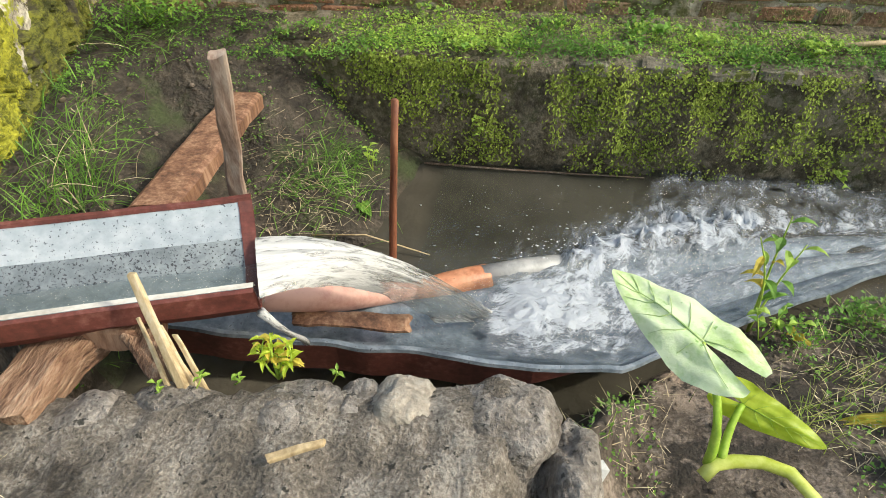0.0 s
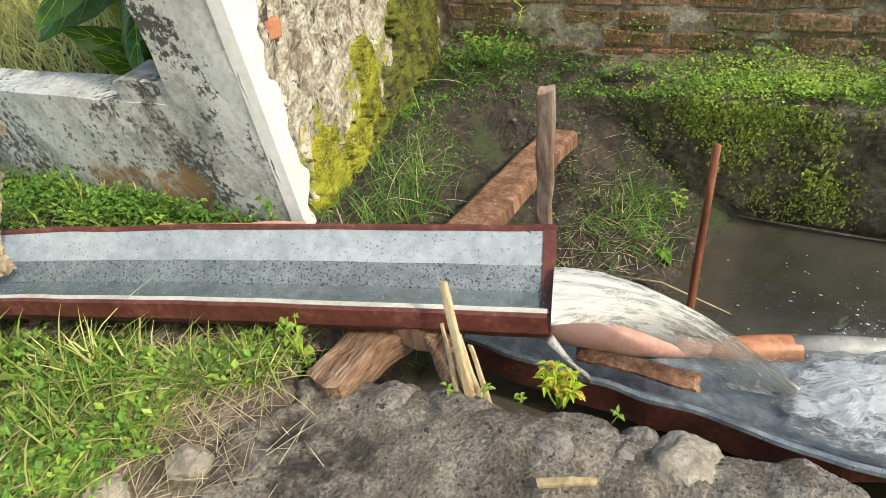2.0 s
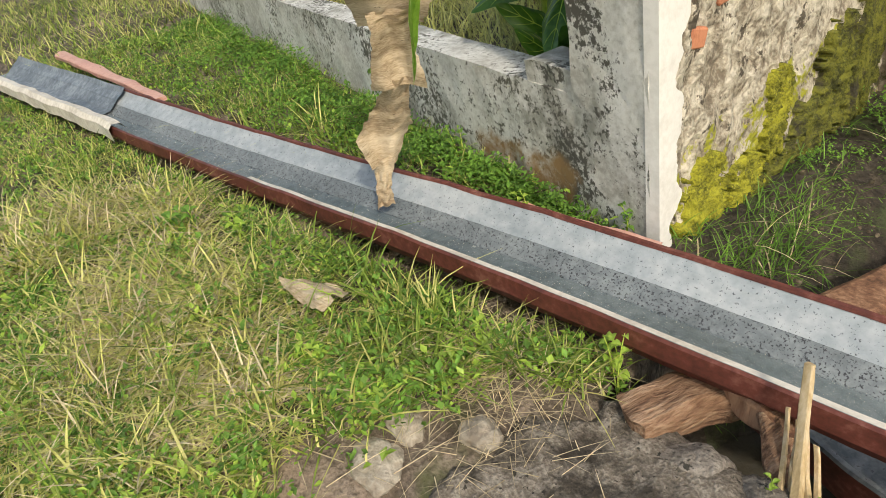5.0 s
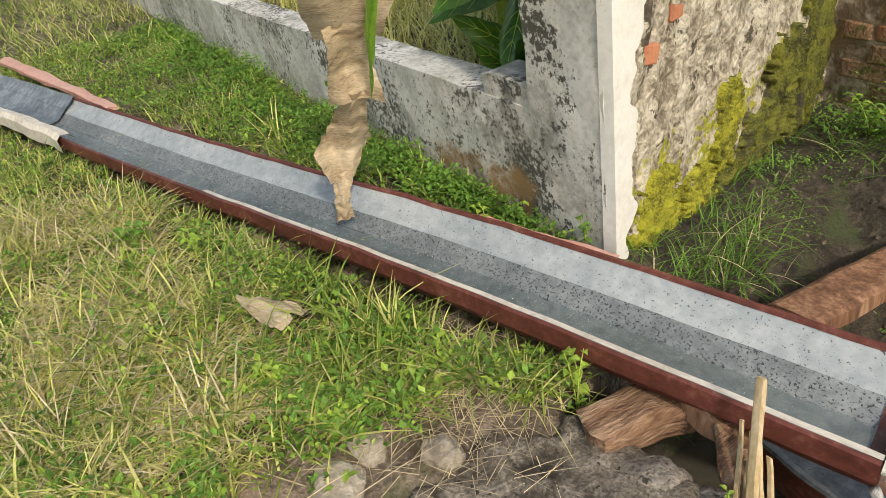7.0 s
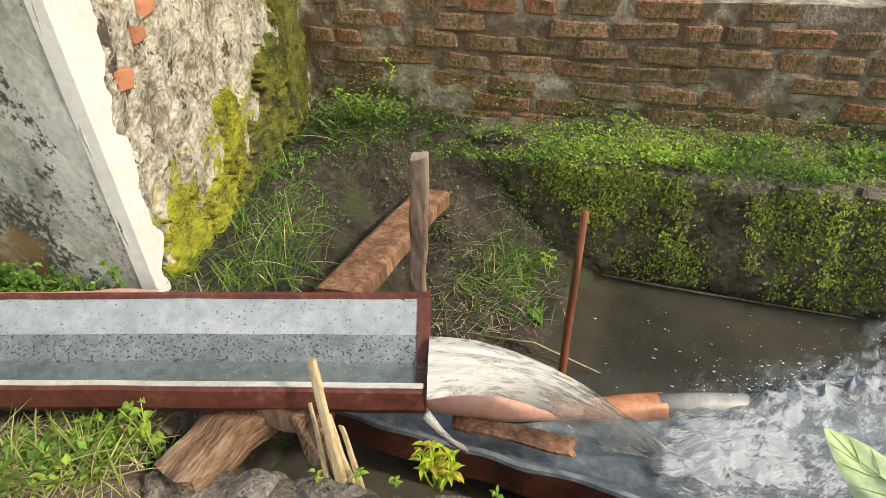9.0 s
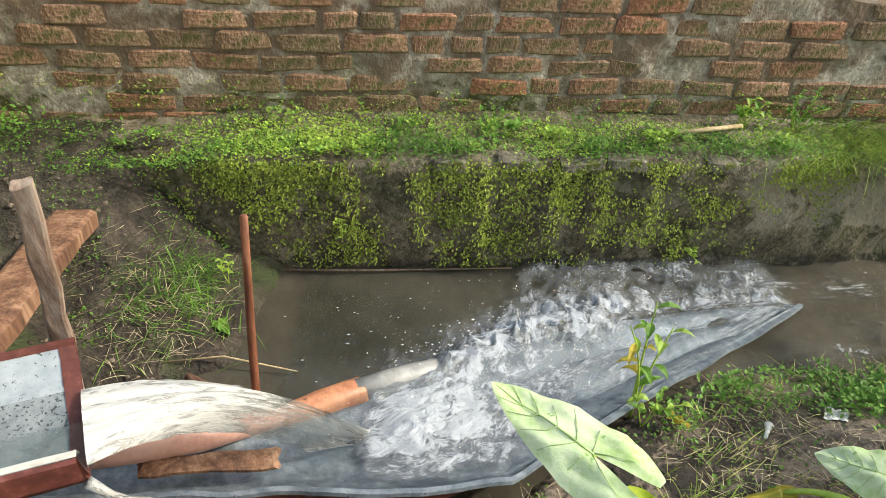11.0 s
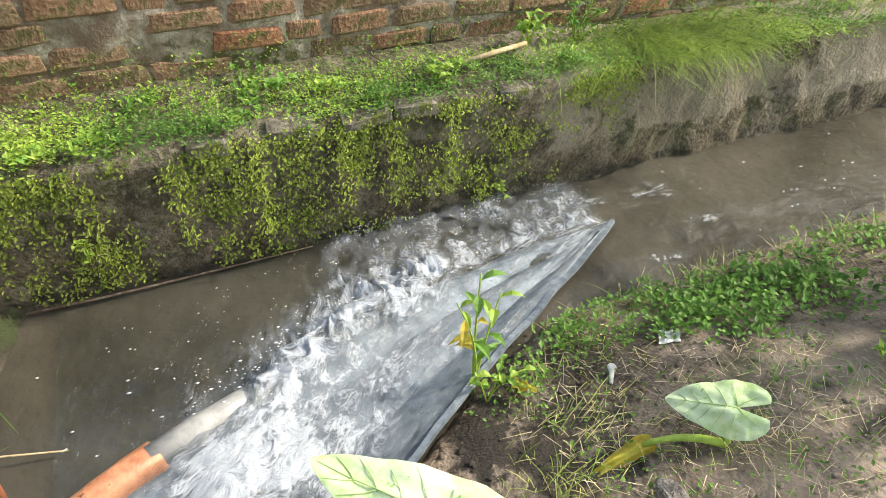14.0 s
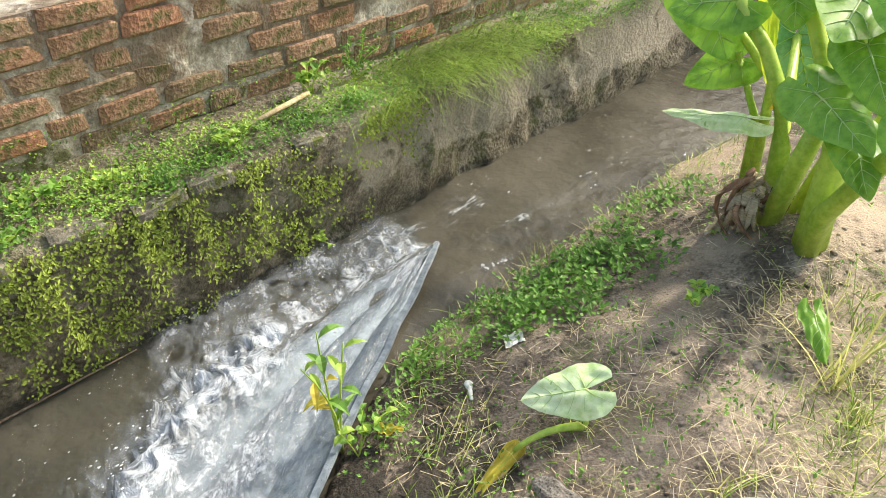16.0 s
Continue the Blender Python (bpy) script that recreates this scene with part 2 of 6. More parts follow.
TAPE = material("orange_tape", [(0.3, (0.42, 0.16, 0.08)), (0.6, (0.66, 0.31, 0.17))], 9, 0.45, 0.5, 40, depth=0.006, speckle=((0.16, 0.06, 0.03), 0.62, 20))
PIPE = material("grey_pipe", [(0.3, (0.30, 0.29, 0.28)), (0.6, (0.46, 0.45, 0.43))], 6, 0.4, 0.2, 50, depth=0.003)
DRY = material("dry_leaf", [(0.3, (0.36, 0.26, 0.165)), (0.5, (0.60, 0.48, 0.33)), (0.72, (0.76, 0.65, 0.49))], 6, 0.8, 0.8, 60, depth=0.006, stretch=(1, 1, 6), sub=0.25, speckle=((0.12, 0.075, 0.045), 0.66, 20))
STRAW = material("straw", [(0.3, (0.44, 0.34, 0.19)), (0.6, (0.72, 0.62, 0.42))], 6, 0.9, 0, 60, island=0.35, sub=0.2)
GRASS = material("grass_blades", [(0.3, (0.11, 0.18, 0.024)), (0.6, (0.32, 0.43, 0.07))], 2.0, 0.6, 0, 30, island=0.4, sub=0.35)
# Yellow raised so these blades also stand for grass in the sun.
GRASS_YELLOW = material("yellow_or_sunlit_grass", [(0.3, (0.46, 0.46, 0.11)), (0.6, (0.74, 0.71, 0.28))], 2.0, 0.6, 0, 30, island=0.35, sub=0.35)
HERB = material("herb_leaves", [(0.3, (0.085, 0.19, 0.025)), (0.6, (0.20, 0.37, 0.055))], 3.0, 0.55, 0, 40, island=0.4, sub=0.35)
HERB_LIGHT = material("light_herb_leaves", [(0.3, (0.21, 0.35, 0.04)), (0.6, (0.42, 0.58, 0.09))], 3.0, 0.5, 0, 40, island=0.3, sub=0.35)
FERN = material("wall_moss_fern", [(0.3, (0.15, 0.20, 0.025)), (0.6, (0.36, 0.44, 0.07))], 3.0, 0.7, 0, 40, island=0.4, sub=0.3)
TARO = material("taro_leaf", [(0.3, (0.13, 0.30, 0.025)), (0.6, (0.26, 0.48, 0.055))], 7, 0.36, 0.3, 60, depth=0.004, sub=0.4)
# Pale dappled leaf, its colours raised for sun reflecting off it.
TARO_PALE = material("pale_taro_leaf", [(0.3, (0.56, 0.74, 0.28)), (0.6, (0.82, 0.92, 0.58))], 9, 0.3, 0.4, 60, depth=0.006, sub=0.15, speckle=((0.33, 0.55, 0.14), 0.63, 34))
TARO_YELLOW = material("yellow_green_taro_leaf", [(0.3, (0.42, 0.56, 0.03)), (0.6, (0.58, 0.70, 0.06))], 7, 0.36, 0.3, 60, depth=0.004, sub=0.45)
STALK = material("taro_stalk", [(0.3, (0.30, 0.48, 0.04)), (0.6, (0.56, 0.70, 0.12))], 5, 0.4, 0.15, 50, depth=0.003, sub=0.15)
STALK_YELLOW = material("yellow_rootstock", [(0.3, (0.50, 0.56, 0.06)), (0.6, (0.70, 0.74, 0.20))], 6, 0.4, 0.2, 50, depth=0.003, sub=0.1)
TARO_BLUE = material("bluish_taro_leaf", [(0.3, (0.07, 0.22, 0.07)), (0.6, (0.17, 0.36, 0.15))], 7, 0.36, 0.3, 60, depth=0.004, sub=0.3)
YELLOW = material("withered_yellow_leaf", [(0.3, (0.45, 0.34, 0.03)), (0.6, (0.66, 0.54, 0.07))], 8, 0.6, 0.4, 60, depth=0.004, sub=0.3, speckle=((0.20, 0.10, 0.04), 0.66, 18))
VEIN = material("leaf_vein", [(0.3, (0.40, 0.56, 0.18)), (0.6, (0.55, 0.68, 0.30))], 7, 0.4, 0.1, 60, sub=0.2)
BANANA = material("banana_leaf", [(0.3, (0.035, 0.10, 0.012)), (0.6, (0.09, 0.21, 0.025))], 5, 0.35, 0.3, 50, depth=0.004, sub=0.25)
BONE = material("white_plastic_litter", [(0.3, (0.62, 0.60, 0.54)), (0.6, (0.80, 0.79, 0.75))], 20, 0.5, 0.2, 80, depth=0.002)


def water_material():
    m = bpy.data.materials.new("murky_water")
    m.use_nodes = True
    n, link = m.node_tree.nodes, m.node_tree.links.new
    b = n["Principled BSDF"]
    b.inputs["Roughness"].default_value, b.inputs["IOR"].default_value = 0.06, 1.33
    co = n.new("ShaderNodeTexCoord")
    t = n.new("ShaderNodeTexNoise")
    t.inputs["Scale"].default_value, t.inputs["Detail"].default_value = 2.2, 6
    link(co.outputs["Object"], t.inputs["Vector"])
    r = n.new("ShaderNodeValToRGB")
    r.color_ramp.elements[0].color, r.color_ramp.elements[1].color = (0.055, 0.049, 0.036, 1), (0.110, 0.097, 0.075, 1)
    r.color_ramp.elements[0].position, r.color_ramp.elements[1].position = 0.35, 0.65
    link(t.outputs[0], r.inputs[0])
    w = n.new("ShaderNodeTexNoise")
    w.inputs["Scale"].default_value, w.inputs["Detail"].default_value = 16, 5
    link(co.outputs["Object"], w.inputs["Vector"])
    bp = n.new("ShaderNodeBump")
    bp.inputs["Strength"].default_value, bp.inputs["Distance"].default_value = 0.6, 0.02
    link(w.outputs[0], bp.inputs["Height"])
    link(bp.outputs[0], b.inputs["Normal"])
    link(r.outputs[0], b.inputs["Base Color"])
    return m


def foam_material(name, clear, stretch, scale=1.0, white=(0.80, 0.82, 0.84), veil=0.35, gloss=0.14, edge=(0.50, 0.72), relief=1.0):
    """Running water: glassy where thin, milky where it is stirred, white where it breaks. The froth attribute says how much it breaks."""
    m = bpy.data.materials.new(name)
    m.use_nodes = True
    n, link = m.node_tree.nodes, m.node_tree.links.new
    b = n["Principled BSDF"]
    b.inputs["Base Color"].default_value, b.inputs["Roughness"].default_value = (*white, 1), 0.4
    g = n.new("ShaderNodeBsdfGlossy")
    g.inputs["Roughness"].default_value = 0.10
    tr = n.new("ShaderNodeBsdfTransparent")
    tr.inputs[0].default_value = (*clear, 1)
    wet = n.new("ShaderNodeMixShader")
    wet.inputs[0].default_value = gloss
    link(tr.outputs[0], wet.inputs[1])
    link(g.outputs[0], wet.inputs[2])
    co = n.new("ShaderNodeTexCoord")
    mp = n.new("ShaderNodeMapping")
    mp.inputs["Scale"].default_value = (*stretch, 1)
    link(co.outputs["UV"], mp.inputs[0])

    def tex(sc, detail, twist):
        t = n.new("ShaderNodeTexNoise")
        t.inputs["Scale"].default_value, t.inputs["Detail"].default_value = sc * scale, detail
        t.inputs["Roughness"].default_value, t.inputs["Distortion"].default_value = 0.62, twist
        link(mp.outputs[0], t.inputs["Vector"])
        return t.outputs[0]

    def calc(op, a, c):
        k = n.new("ShaderNodeMath")
        k.operation = op
        for i, value in enumerate((a, c)):
            if isinstance(value, (int, float)):
                k.inputs[i].default_value = value
            else:
                link(value, k.inputs[i])
        return k.outputs[0]

    broad, fine = tex(3.0, 5, 0.8), tex(10.0, 6, 1.2)
    ridge = calc("ABSOLUTE", calc("SUBTRACT", tex(5.0, 4, 1.5), 0.5), 0.0)
    lace = calc("SUBTRACT", 0.16, calc("MULTIPLY", ridge, 1.6))
    at = n.new("ShaderNodeAttribute")
    at.attribute_name = "froth"
    stir = calc("ADD", calc("MULTIPLY", calc("SUBTRACT", broad, 0.5), 1.6), calc("ADD", calc("MULTIPLY", calc("SUBTRACT", fine, 0.5), 0.6), lace))
    total = calc("ADD", at.outputs["Fac"], stir)
    r = n.new("ShaderNodeMapRange")
    r.interpolation_type = "SMOOTHSTEP"
    r.inputs[1].default_value, r.inputs[2].default_value = edge
    link(total, r.inputs[0])
    v = n.new("ShaderNodeMapRange")
    v.inputs[1].default_value, v.inputs[2].default_value, v.inputs[4].default_value = 0.0, 0.60, veil
    link(total, v.inputs[0])
    ms = n.new("ShaderNodeMixShader")
    link(calc("MAXIMUM", r.outputs[0], v.outputs[0]), ms.inputs[0])
    link(wet.outputs[0], ms.inputs[1])
    link(b.outputs[0], ms.inputs[2])
    link(ms.outputs[0], n["Material Output"].inputs[0])
    bp = n.new("ShaderNodeBump")
    bp.inputs["Strength"].default_value, bp.inputs["Distance"].default_value = relief, 0.02
    link(stir, bp.inputs["Height"])
    for sh in (b, g):
        link(bp.outputs[0], sh.inputs["Normal"])
    return m


WATER = water_material()
FOAM = foam_material("white_water", (0.90, 0.93, 0.94), (1.7, 2.0), 1.5, (0.48, 0.51, 0.56), 0.54, 0.07, (0.26, 0.72), 0.6)
JET = foam_material("falling_water", (0.88, 0.89, 0.88), (1.5, 1.7), 0.7, (0.53, 0.52, 0.50), 0.50, 0.18, (0.26, 0.70), 0.3)


def water_mesh(name, verts, faces, mat, uv, froth, label):
    """A sheet of running water with its flow coordinates and its froth."""
    ob = tagged(mesh(name, verts, faces, mat), label, "water", kind="stuff")
    layer = ob.data.uv_layers.new(name="flow")
    index = np.empty(len(ob.data.loops), np.int32)
    ob.data.loops.foreach_get("vertex_index", index)
    layer.data.foreach_set("uv", np.array(uv, float)[index].ravel())
    ob.data.attributes.new("froth", "FLOAT", "POINT").data.foreach_set("value", np.array(froth, float))
    return ob


# ---- mesh helpers ----


def mesh(name, verts, faces, mat, parent=None, label="", smooth=True):
    me = bpy.data.meshes.new(name)
    me.from_pydata([tuple(map(float, v)) for v in verts], [], [tuple(map(int, f)) for f in faces])
    for m in mat if isinstance(mat, (list, tuple)) else [mat]:
        me.materials.append(m)
    if smooth:
        me.polygons.foreach_set("use_smooth", [True] * len(me.polygons))
    ob = new(name, me)
    if parent:
        ob.parent = parent
    if label:
        ob["label"] = label
    return ob


def empty(name, place=(0, 0, 0)):
    ob = new(name)
    ob.location = place
    ob.empty_display_size = 0.05
    return ob


def wobble(v, scale, amount, seed=0.0):
    return noise.noise(Vector((v[0] * scale + seed, v[1] * scale - seed, v[2] * scale + 0.5 * seed))) * amount


def tube(pts, radii, sides=8, cap=True, rough=0.0, seed=0.0, flat=1.0):
    """Vertices and faces of a tapered tube along pts; flat squashes it across one way."""
    verts, faces = [], []
    pts = [Vector(p) for p in pts]
    for i, p in enumerate(pts):
        d = (pts[min(i + 1, len(pts) - 1)] - pts[max(i - 1, 0)]).normalized()
        a = d.cross(Vector((0, 0, 1)) if abs(d.z) < 0.9 else Vector((1, 0, 0))).normalized()
        b = d.cross(a)
        for k in range(sides):
            w = 2 * math.pi * k / sides
            r = radii[i] if isinstance(radii, (list, tuple)) else radii
            q = p + a * math.cos(w) * r + b * math.sin(w) * r * flat
            if rough:
                q += (q - p).normalized() * wobble(q, 30, rough, seed + k * 3.1)
            verts.append(q)
    for i in range(len(pts) - 1):
        for k in range(sides):
            j = (k + 1) % sides
            faces.append((i * sides + k, i * sides + j, (i + 1) * sides + j, (i + 1) * sides + k))
    if cap:
        faces.append(tuple(range(sides))[::-1])
        faces.append(tuple(range((len(pts) - 1) * sides, len(pts) * sides)))
    return verts, faces


def plank(p, q, width, thick, up=(0, 0, 1), steps=8, rough=0.006, seed=0.0, taper=1.0):
    """A rough-hewn board or log with a squarish, chamfered section from p to q."""
    p, q = Vector(p), Vector(q)
    d = (q - p).normalized()
    a = d.cross(Vector(up)).normalized()
    b = a.cross(d)
    verts, faces = [], []
    section = [(-1, -0.7), (-0.75, -1), (0, -1.02), (0.75, -1), (1, -0.7), (1, 0.7), (0.75, 1), (0, 1.02), (-0.75, 1), (-1, 0.7)]
    k = len(section)
    for i in range(steps + 1):
        f = i / steps
        w = 1 + (taper - 1) * f
        for u, v in section:
            x = p + (q - p) * f + a * u * width / 2 * w + b * v * thick / 2 * w
            verts.append(x + a * wobble(x, 14, rough, seed) + b * wobble(x, 18, rough, seed + 5) + d * (wobble(x, 40, rough * 3, seed) if i in (0, steps) else 0))
    for i in range(steps):
        for j in range(k):
            n = (j + 1) % k
            faces.append((i * k + j, i * k + n, (i + 1) * k + n, (i + 1) * k + j))
    faces += [tuple(range(k))[::-1], tuple(range(steps * k, steps * k + k))]
    return verts, faces


def boulder(centre, size, seed, cuts=2, rough=0.18):
    bm = bmesh.new()
    bmesh.ops.create_icosphere(bm, subdivisions=cuts + 1, radius=1.0)
    for v in bm.verts:
        c = v.co.copy()
        k = 1 + wobble(c, 1.1, rough * 1.6, seed) + wobble(c, 3.2, rough * 0.5, seed + 9) + wobble(c, 9.0, rough * 0.22, seed + 4)
        v.co = Vector(centre) + Vector((c.x * size[0] * k, c.y * size[1] * k, c.z * size[2] * k))
    return bm


class Leaves:
    """Gathers many small leaves or blades into one mesh."""

    def __init__(self):
        self.v, self.f = [], []

    def leaf(self, p, d, up, length, width, bend=0.25, simple=False):
        d, up = Vector(d).normalized(), Vector(up)
        a = d.cross(up)
        a = a.normalized() if a.length > 1e-4 else Vector((1, 0, 0))
        n = a.cross(d)
        p = Vector(p)
        o = len(self.v)
        m = p + d * length * 0.5 + n * length * bend * 0.3
        if simple:
            self.v += [p, m + a * width / 2, p + d * length - n * length * bend * 0.3, m - a * width / 2]
            self.f += [(o, o + 1, o + 2, o + 3)]
            return
        k = p + d * length * 0.25 + n * length * bend * 0.2
        t = p + d * length * 0.8 + n * length * bend * 0.1
        lift = n * width * 0.22
        self.v += [p, k + a * width * 0.38 + lift, k, k - a * width * 0.38 + lift, m + a * width / 2 + lift, m, m - a * width / 2 + lift,
                   t + a * width * 0.26 + lift * 0.5, t, t - a * width * 0.26 + lift * 0.5, p + d * length - n * length * bend * 0.3]
        self.f += [(o, o + 2, o + 1), (o, o + 3, o + 2), (o + 1, o + 2, o + 5, o + 4), (o + 2, o + 3, o + 6, o + 5), (o + 4, o + 5, o + 8, o + 7),
                   (o + 5, o + 6, o + 9, o + 8), (o + 7, o + 8, o + 10), (o + 8, o + 9, o + 10)]

    def blade(self, p, d, length, width, droop, steps=3):
        p, d = Vector(p), Vector(d)
        a = Vector((d.y, -d.x, 0))
        a = a.normalized() if a.length > 1e-4 else Vector((1, 0, 0))
        o = len(self.v)
        side = Vector((d.x, d.y, 0))
        for i in range(steps):
            f = i / steps
            c = p + d * length * f + side * droop * length * f * f - Vector((0, 0, 1)) * droop * length * f * f * 0.75
            w = width * (1 - 0.55 * f) / 2
            self.v += [c - a * w, c + a * w]
        self.v.append(p + d * length + side * droop * length - Vector((0, 0, 1)) * droop * length * 0.75)
        for i in range(steps - 1):
            self.f.append((o + 2 * i, o + 2 * i + 1, o + 2 * i + 3, o + 2 * i + 2))
        self.f.append((o + 2 * steps - 2, o + 2 * steps - 1, o + 2 * steps))

    def make(self, name, mat, parent=None, label=""):
        return mesh(name, self.v, self.f, mat, parent, label, smooth=False)

# ---- ground and canal ----
NEAR_X, NEAR_Y = [1.22, 1.40, 1.60, 1.90, 2.36, 2.50, 2.75, 3.00, 3.30, 3.60, 4.80, 6.0, 8.0, 14.0], [1.30, 1.05, 1.06, 1.11, 1.19, 1.42, 1.63, 1.79, 1.93, 1.95, 1.96, 1.85, 1.8, 1.8]
FAR_X, FAR_Y = [1.22, 1.32, 1.45, 1.62, 1.80, 1.85, 1.90, 2.2, 14.0], [1.45, 1.76, 1.88, 1.96, 2.06, 2.30, 2.52, 2.56, 2.56]


def smooth(a, b, x):
    """0 at a, 1 at b, also with a above b."""
    t = np.clip((np.asarray(x, float) - a) / (b - a), 0, 1)
    return t * t * (3 - 2 * t)


def edge_distance(x, y):
    """Distance from the water's edge: outside positive, over the water negative."""
    loop = list(zip(NEAR_X, NEAR_Y)) + list(zip(FAR_X, FAR_Y))[::-1]
    best = np.full(np.shape(x), 1e9)
    for (ax, ay), (bx, by) in zip(loop, loop[1:] + loop[:1]):
        dx, dy = bx - ax, by - ay
        f = np.clip(((x - ax) * dx + (y - ay) * dy) / (dx * dx + dy * dy + 1e-12), 0, 1)
        best = np.minimum(best, np.hypot(x - ax - f * dx, y - ay - f * dy))
    inside = (y > np.interp(x, NEAR_X, NEAR_Y)) & (y < np.interp(x, FAR_X, FAR_Y)) & (x > NEAR_X[0])
    return np.where(inside, -best, best)


def ground_height(x, y):
    x, y = np.asarray(x, float), np.asarray(y, float)
    d = edge_distance(x, y)
    out = np.maximum(d, 0)
    block = 0.555 * smooth(-0.01, 0.10, out)
    slope = 0.015 + np.minimum(0.34 * out, 0.10 + 0.20 * out)
    slope = np.minimum(slope, 0.45)
    near = block + (slope - block) * smooth(2.30, 2.56, x + 0.35 * np.clip(1.1 - y, -0.5, 0.3))
    lawn = 0.60 * smooth(0.0, 0.10, out) + 0.03 * smooth(1.0, -2.5, x)
    near = lawn + (near - lawn) * smooth(1.05, 1.45, x)
    mud = 0.46 * smooth(-0.25, 0.95, out) - 0.46 * smooth(-0.25, 0.95, 0.0) + 0.02
    side = smooth(1.32, 1.55, y) * (1 - smooth(1.9, 2.3, x))
    to_wall = (x - 1.05) * 0.958 + (y - 1.355) * 0.287
    mud = np.maximum(mud, np.minimum(0.53 - 0.85 * np.maximum(to_wall - 0.04, 0), 0.53) * smooth(0.0, 0.12, out))
    mud = mud + 0.12 * smooth(2.15, 2.6, y) * smooth(0.05, 0.3, out) * smooth(2.0, 1.5, x)
    mud = np.minimum(mud, 0.53 - 0.085 * smooth(1.7, 2.5, y))
    z = near + (mud - near) * side
    s = (x - 1.765) * -0.944 + (y - 1.352) * -0.330
    a = np.abs((x - 1.765) * 0.330 - (y - 1.352) * 0.944)
    trench = smooth(0.26, 0.17, a) * smooth(-0.1, 0.05, s)
    z = np.where(z > 0.3, z + (np.minimum(z, 0.525 + 0.012 * s) - z) * trench, z)
    behind = (y > 2.58) & (x > 1.5)
    z = z + 0.085 * np.exp(-((x - 4.38) / 0.30) ** 2 - ((y - 1.36) / 0.24) ** 2)
    z = np.where(behind, 0.30, z)
    wall_line = 1.355 + 0.0687 * (x - 1.05)
    garden = smooth(0.05, 0.15, y - wall_line) * (1 - smooth(0.45, 0.6, x + 0.3 * (y - 1.4)))
    z = z + (0.80 - z) * garden
    z = np.where(y > 3.1, 0.62, z)
    z = np.where(d < 0, -0.26 * smooth(0.0, 0.14, -d), z)
    return z


HX, HY, HSTEP = np.arange(-4.6, 6.8, 0.02), np.arange(-1.2, 3.4, 0.02), 0.02
HEIGHTS = ground_height(*np.meshgrid(HX, HY))
EDGES = edge_distance(*np.meshgrid(HX, HY))


def lookup(table, x, y):
    i = min(max((x - HX[0]) / HSTEP, 0), len(HX) - 1.001)
    j = min(max((y - HY[0]) / HSTEP, 0), len(HY) - 1.001)
    a, b = int(i), int(j)
    u, v = i - a, j - b
    return float((table[b, a] * (1 - u) + table[b, a + 1] * u) * (1 - v) + (table[b + 1, a] * (1 - u) + table[b + 1, a + 1] * u) * v)


def height(x, y):
    z = lookup(HEIGHTS, x, y)
    return z + ground_relief(x, y, z)


def bank_distance(x, y):
    return lookup(EDGES, x, y)


def ground_relief(x, y, z):
    k = 1.0 if z > -0.1 else 0.2
    k *= 1.7 if (y > 1.4 and x < 2.1) else 1.0
    r = noise.noise(Vector((x * 3, y * 3, 1))) * 0.018 + noise.noise(Vector((x * 11, y * 11, 4))) * 0.010 + noise.noise(Vector((x * 34, y * 34, 7))) * 0.006
    return r * k


def grid_axis(marks):
    """Axis values from (start, step) marks up to the last mark."""
    out = []
    for (a, step), (b, _) in zip(marks, marks[1:]):
        out += list(np.arange(a, b - step * 0.3, step))
    return np.array(out + [marks[-1][0]])


gx = grid_axis([(-60, 8.0), (-12, 1.0), (-4, 0.08), (-0.4, 0.03), (0.9, 0.02), (4.2, 0.04), (6.0, 0.25), (14, 4.0), (60, 0)])
gy = grid_axis([(-60, 8.0), (-6, 0.8), (-1, 0.06), (0.2, 0.03), (0.8, 0.018), (2.6, 0.06), (3.2, 0.5), (8, 5.0), (60, 0)])
GX, GY = np.meshgrid(gx, gy)
GZ = ground_height(GX, GY)
gverts = [(x, y, z + ground_relief(x, y, z)) for x, y, z in zip(GX.ravel(), GY.ravel(), GZ.ravel())]
nx = len(gx)
gfaces = [(j * nx + i, j * nx + i + 1, (j + 1) * nx + i + 1, (j + 1) * nx + i) for j in range(len(gy) - 1) for i in range(nx - 1)]
ground = mesh("ground", gverts, gfaces, [SOIL, MUD])
mid_x = (GX[:-1, :-1] + 0.04 * np.sin(GY[:-1, :-1] * 9)).ravel()
mid_y = (GY[:-1, :-1] + 0.04 * np.sin(GX[:-1, :-1] * 11)).ravel()
ground.data.polygons.foreach_set("material_index", ((mid_y > 1.40) & (mid_y < 2.8) & (mid_x < 2.2) & (mid_x > 0.5)).astype(np.int32))
tagged(ground, "damp brown soil banks beside the canal", "ground", kind="structure")

# water of the canal
wx = grid_axis([(1.0, 0.03), (4.2, 0.08), (14.0, 0)])
wy = grid_axis([(0.9, 0.03), (2.62, 0)])
WX, WY = np.meshgrid(wx, wy)


def ripple(x, y):
    stir = math.exp(-((x - 3.1) / 1.1) ** 2) * math.exp(-((y - 2.25) / 0.45) ** 2)
    return noise.noise(Vector((x * 5, y * 8, 0))) * 0.006 * (0.4 + 3 * stir) + noise.noise(Vector((x * 17, y * 20, 3))) * 0.004 * (0.5 + 3 * stir)


wverts = [(x, y, ripple(x, y)) for x, y in zip(WX.ravel(), WY.ravel())]
nw = len(wx)
wfaces = [(j * nw + i, j * nw + i + 1, (j + 1) * nw + i + 1, (j + 1) * nw + i) for j in range(len(wy) - 1) for i in range(nw - 1)]
tagged(mesh("water", wverts, wfaces, WATER), "murky brown canal water with ripples", "water", kind="structure")

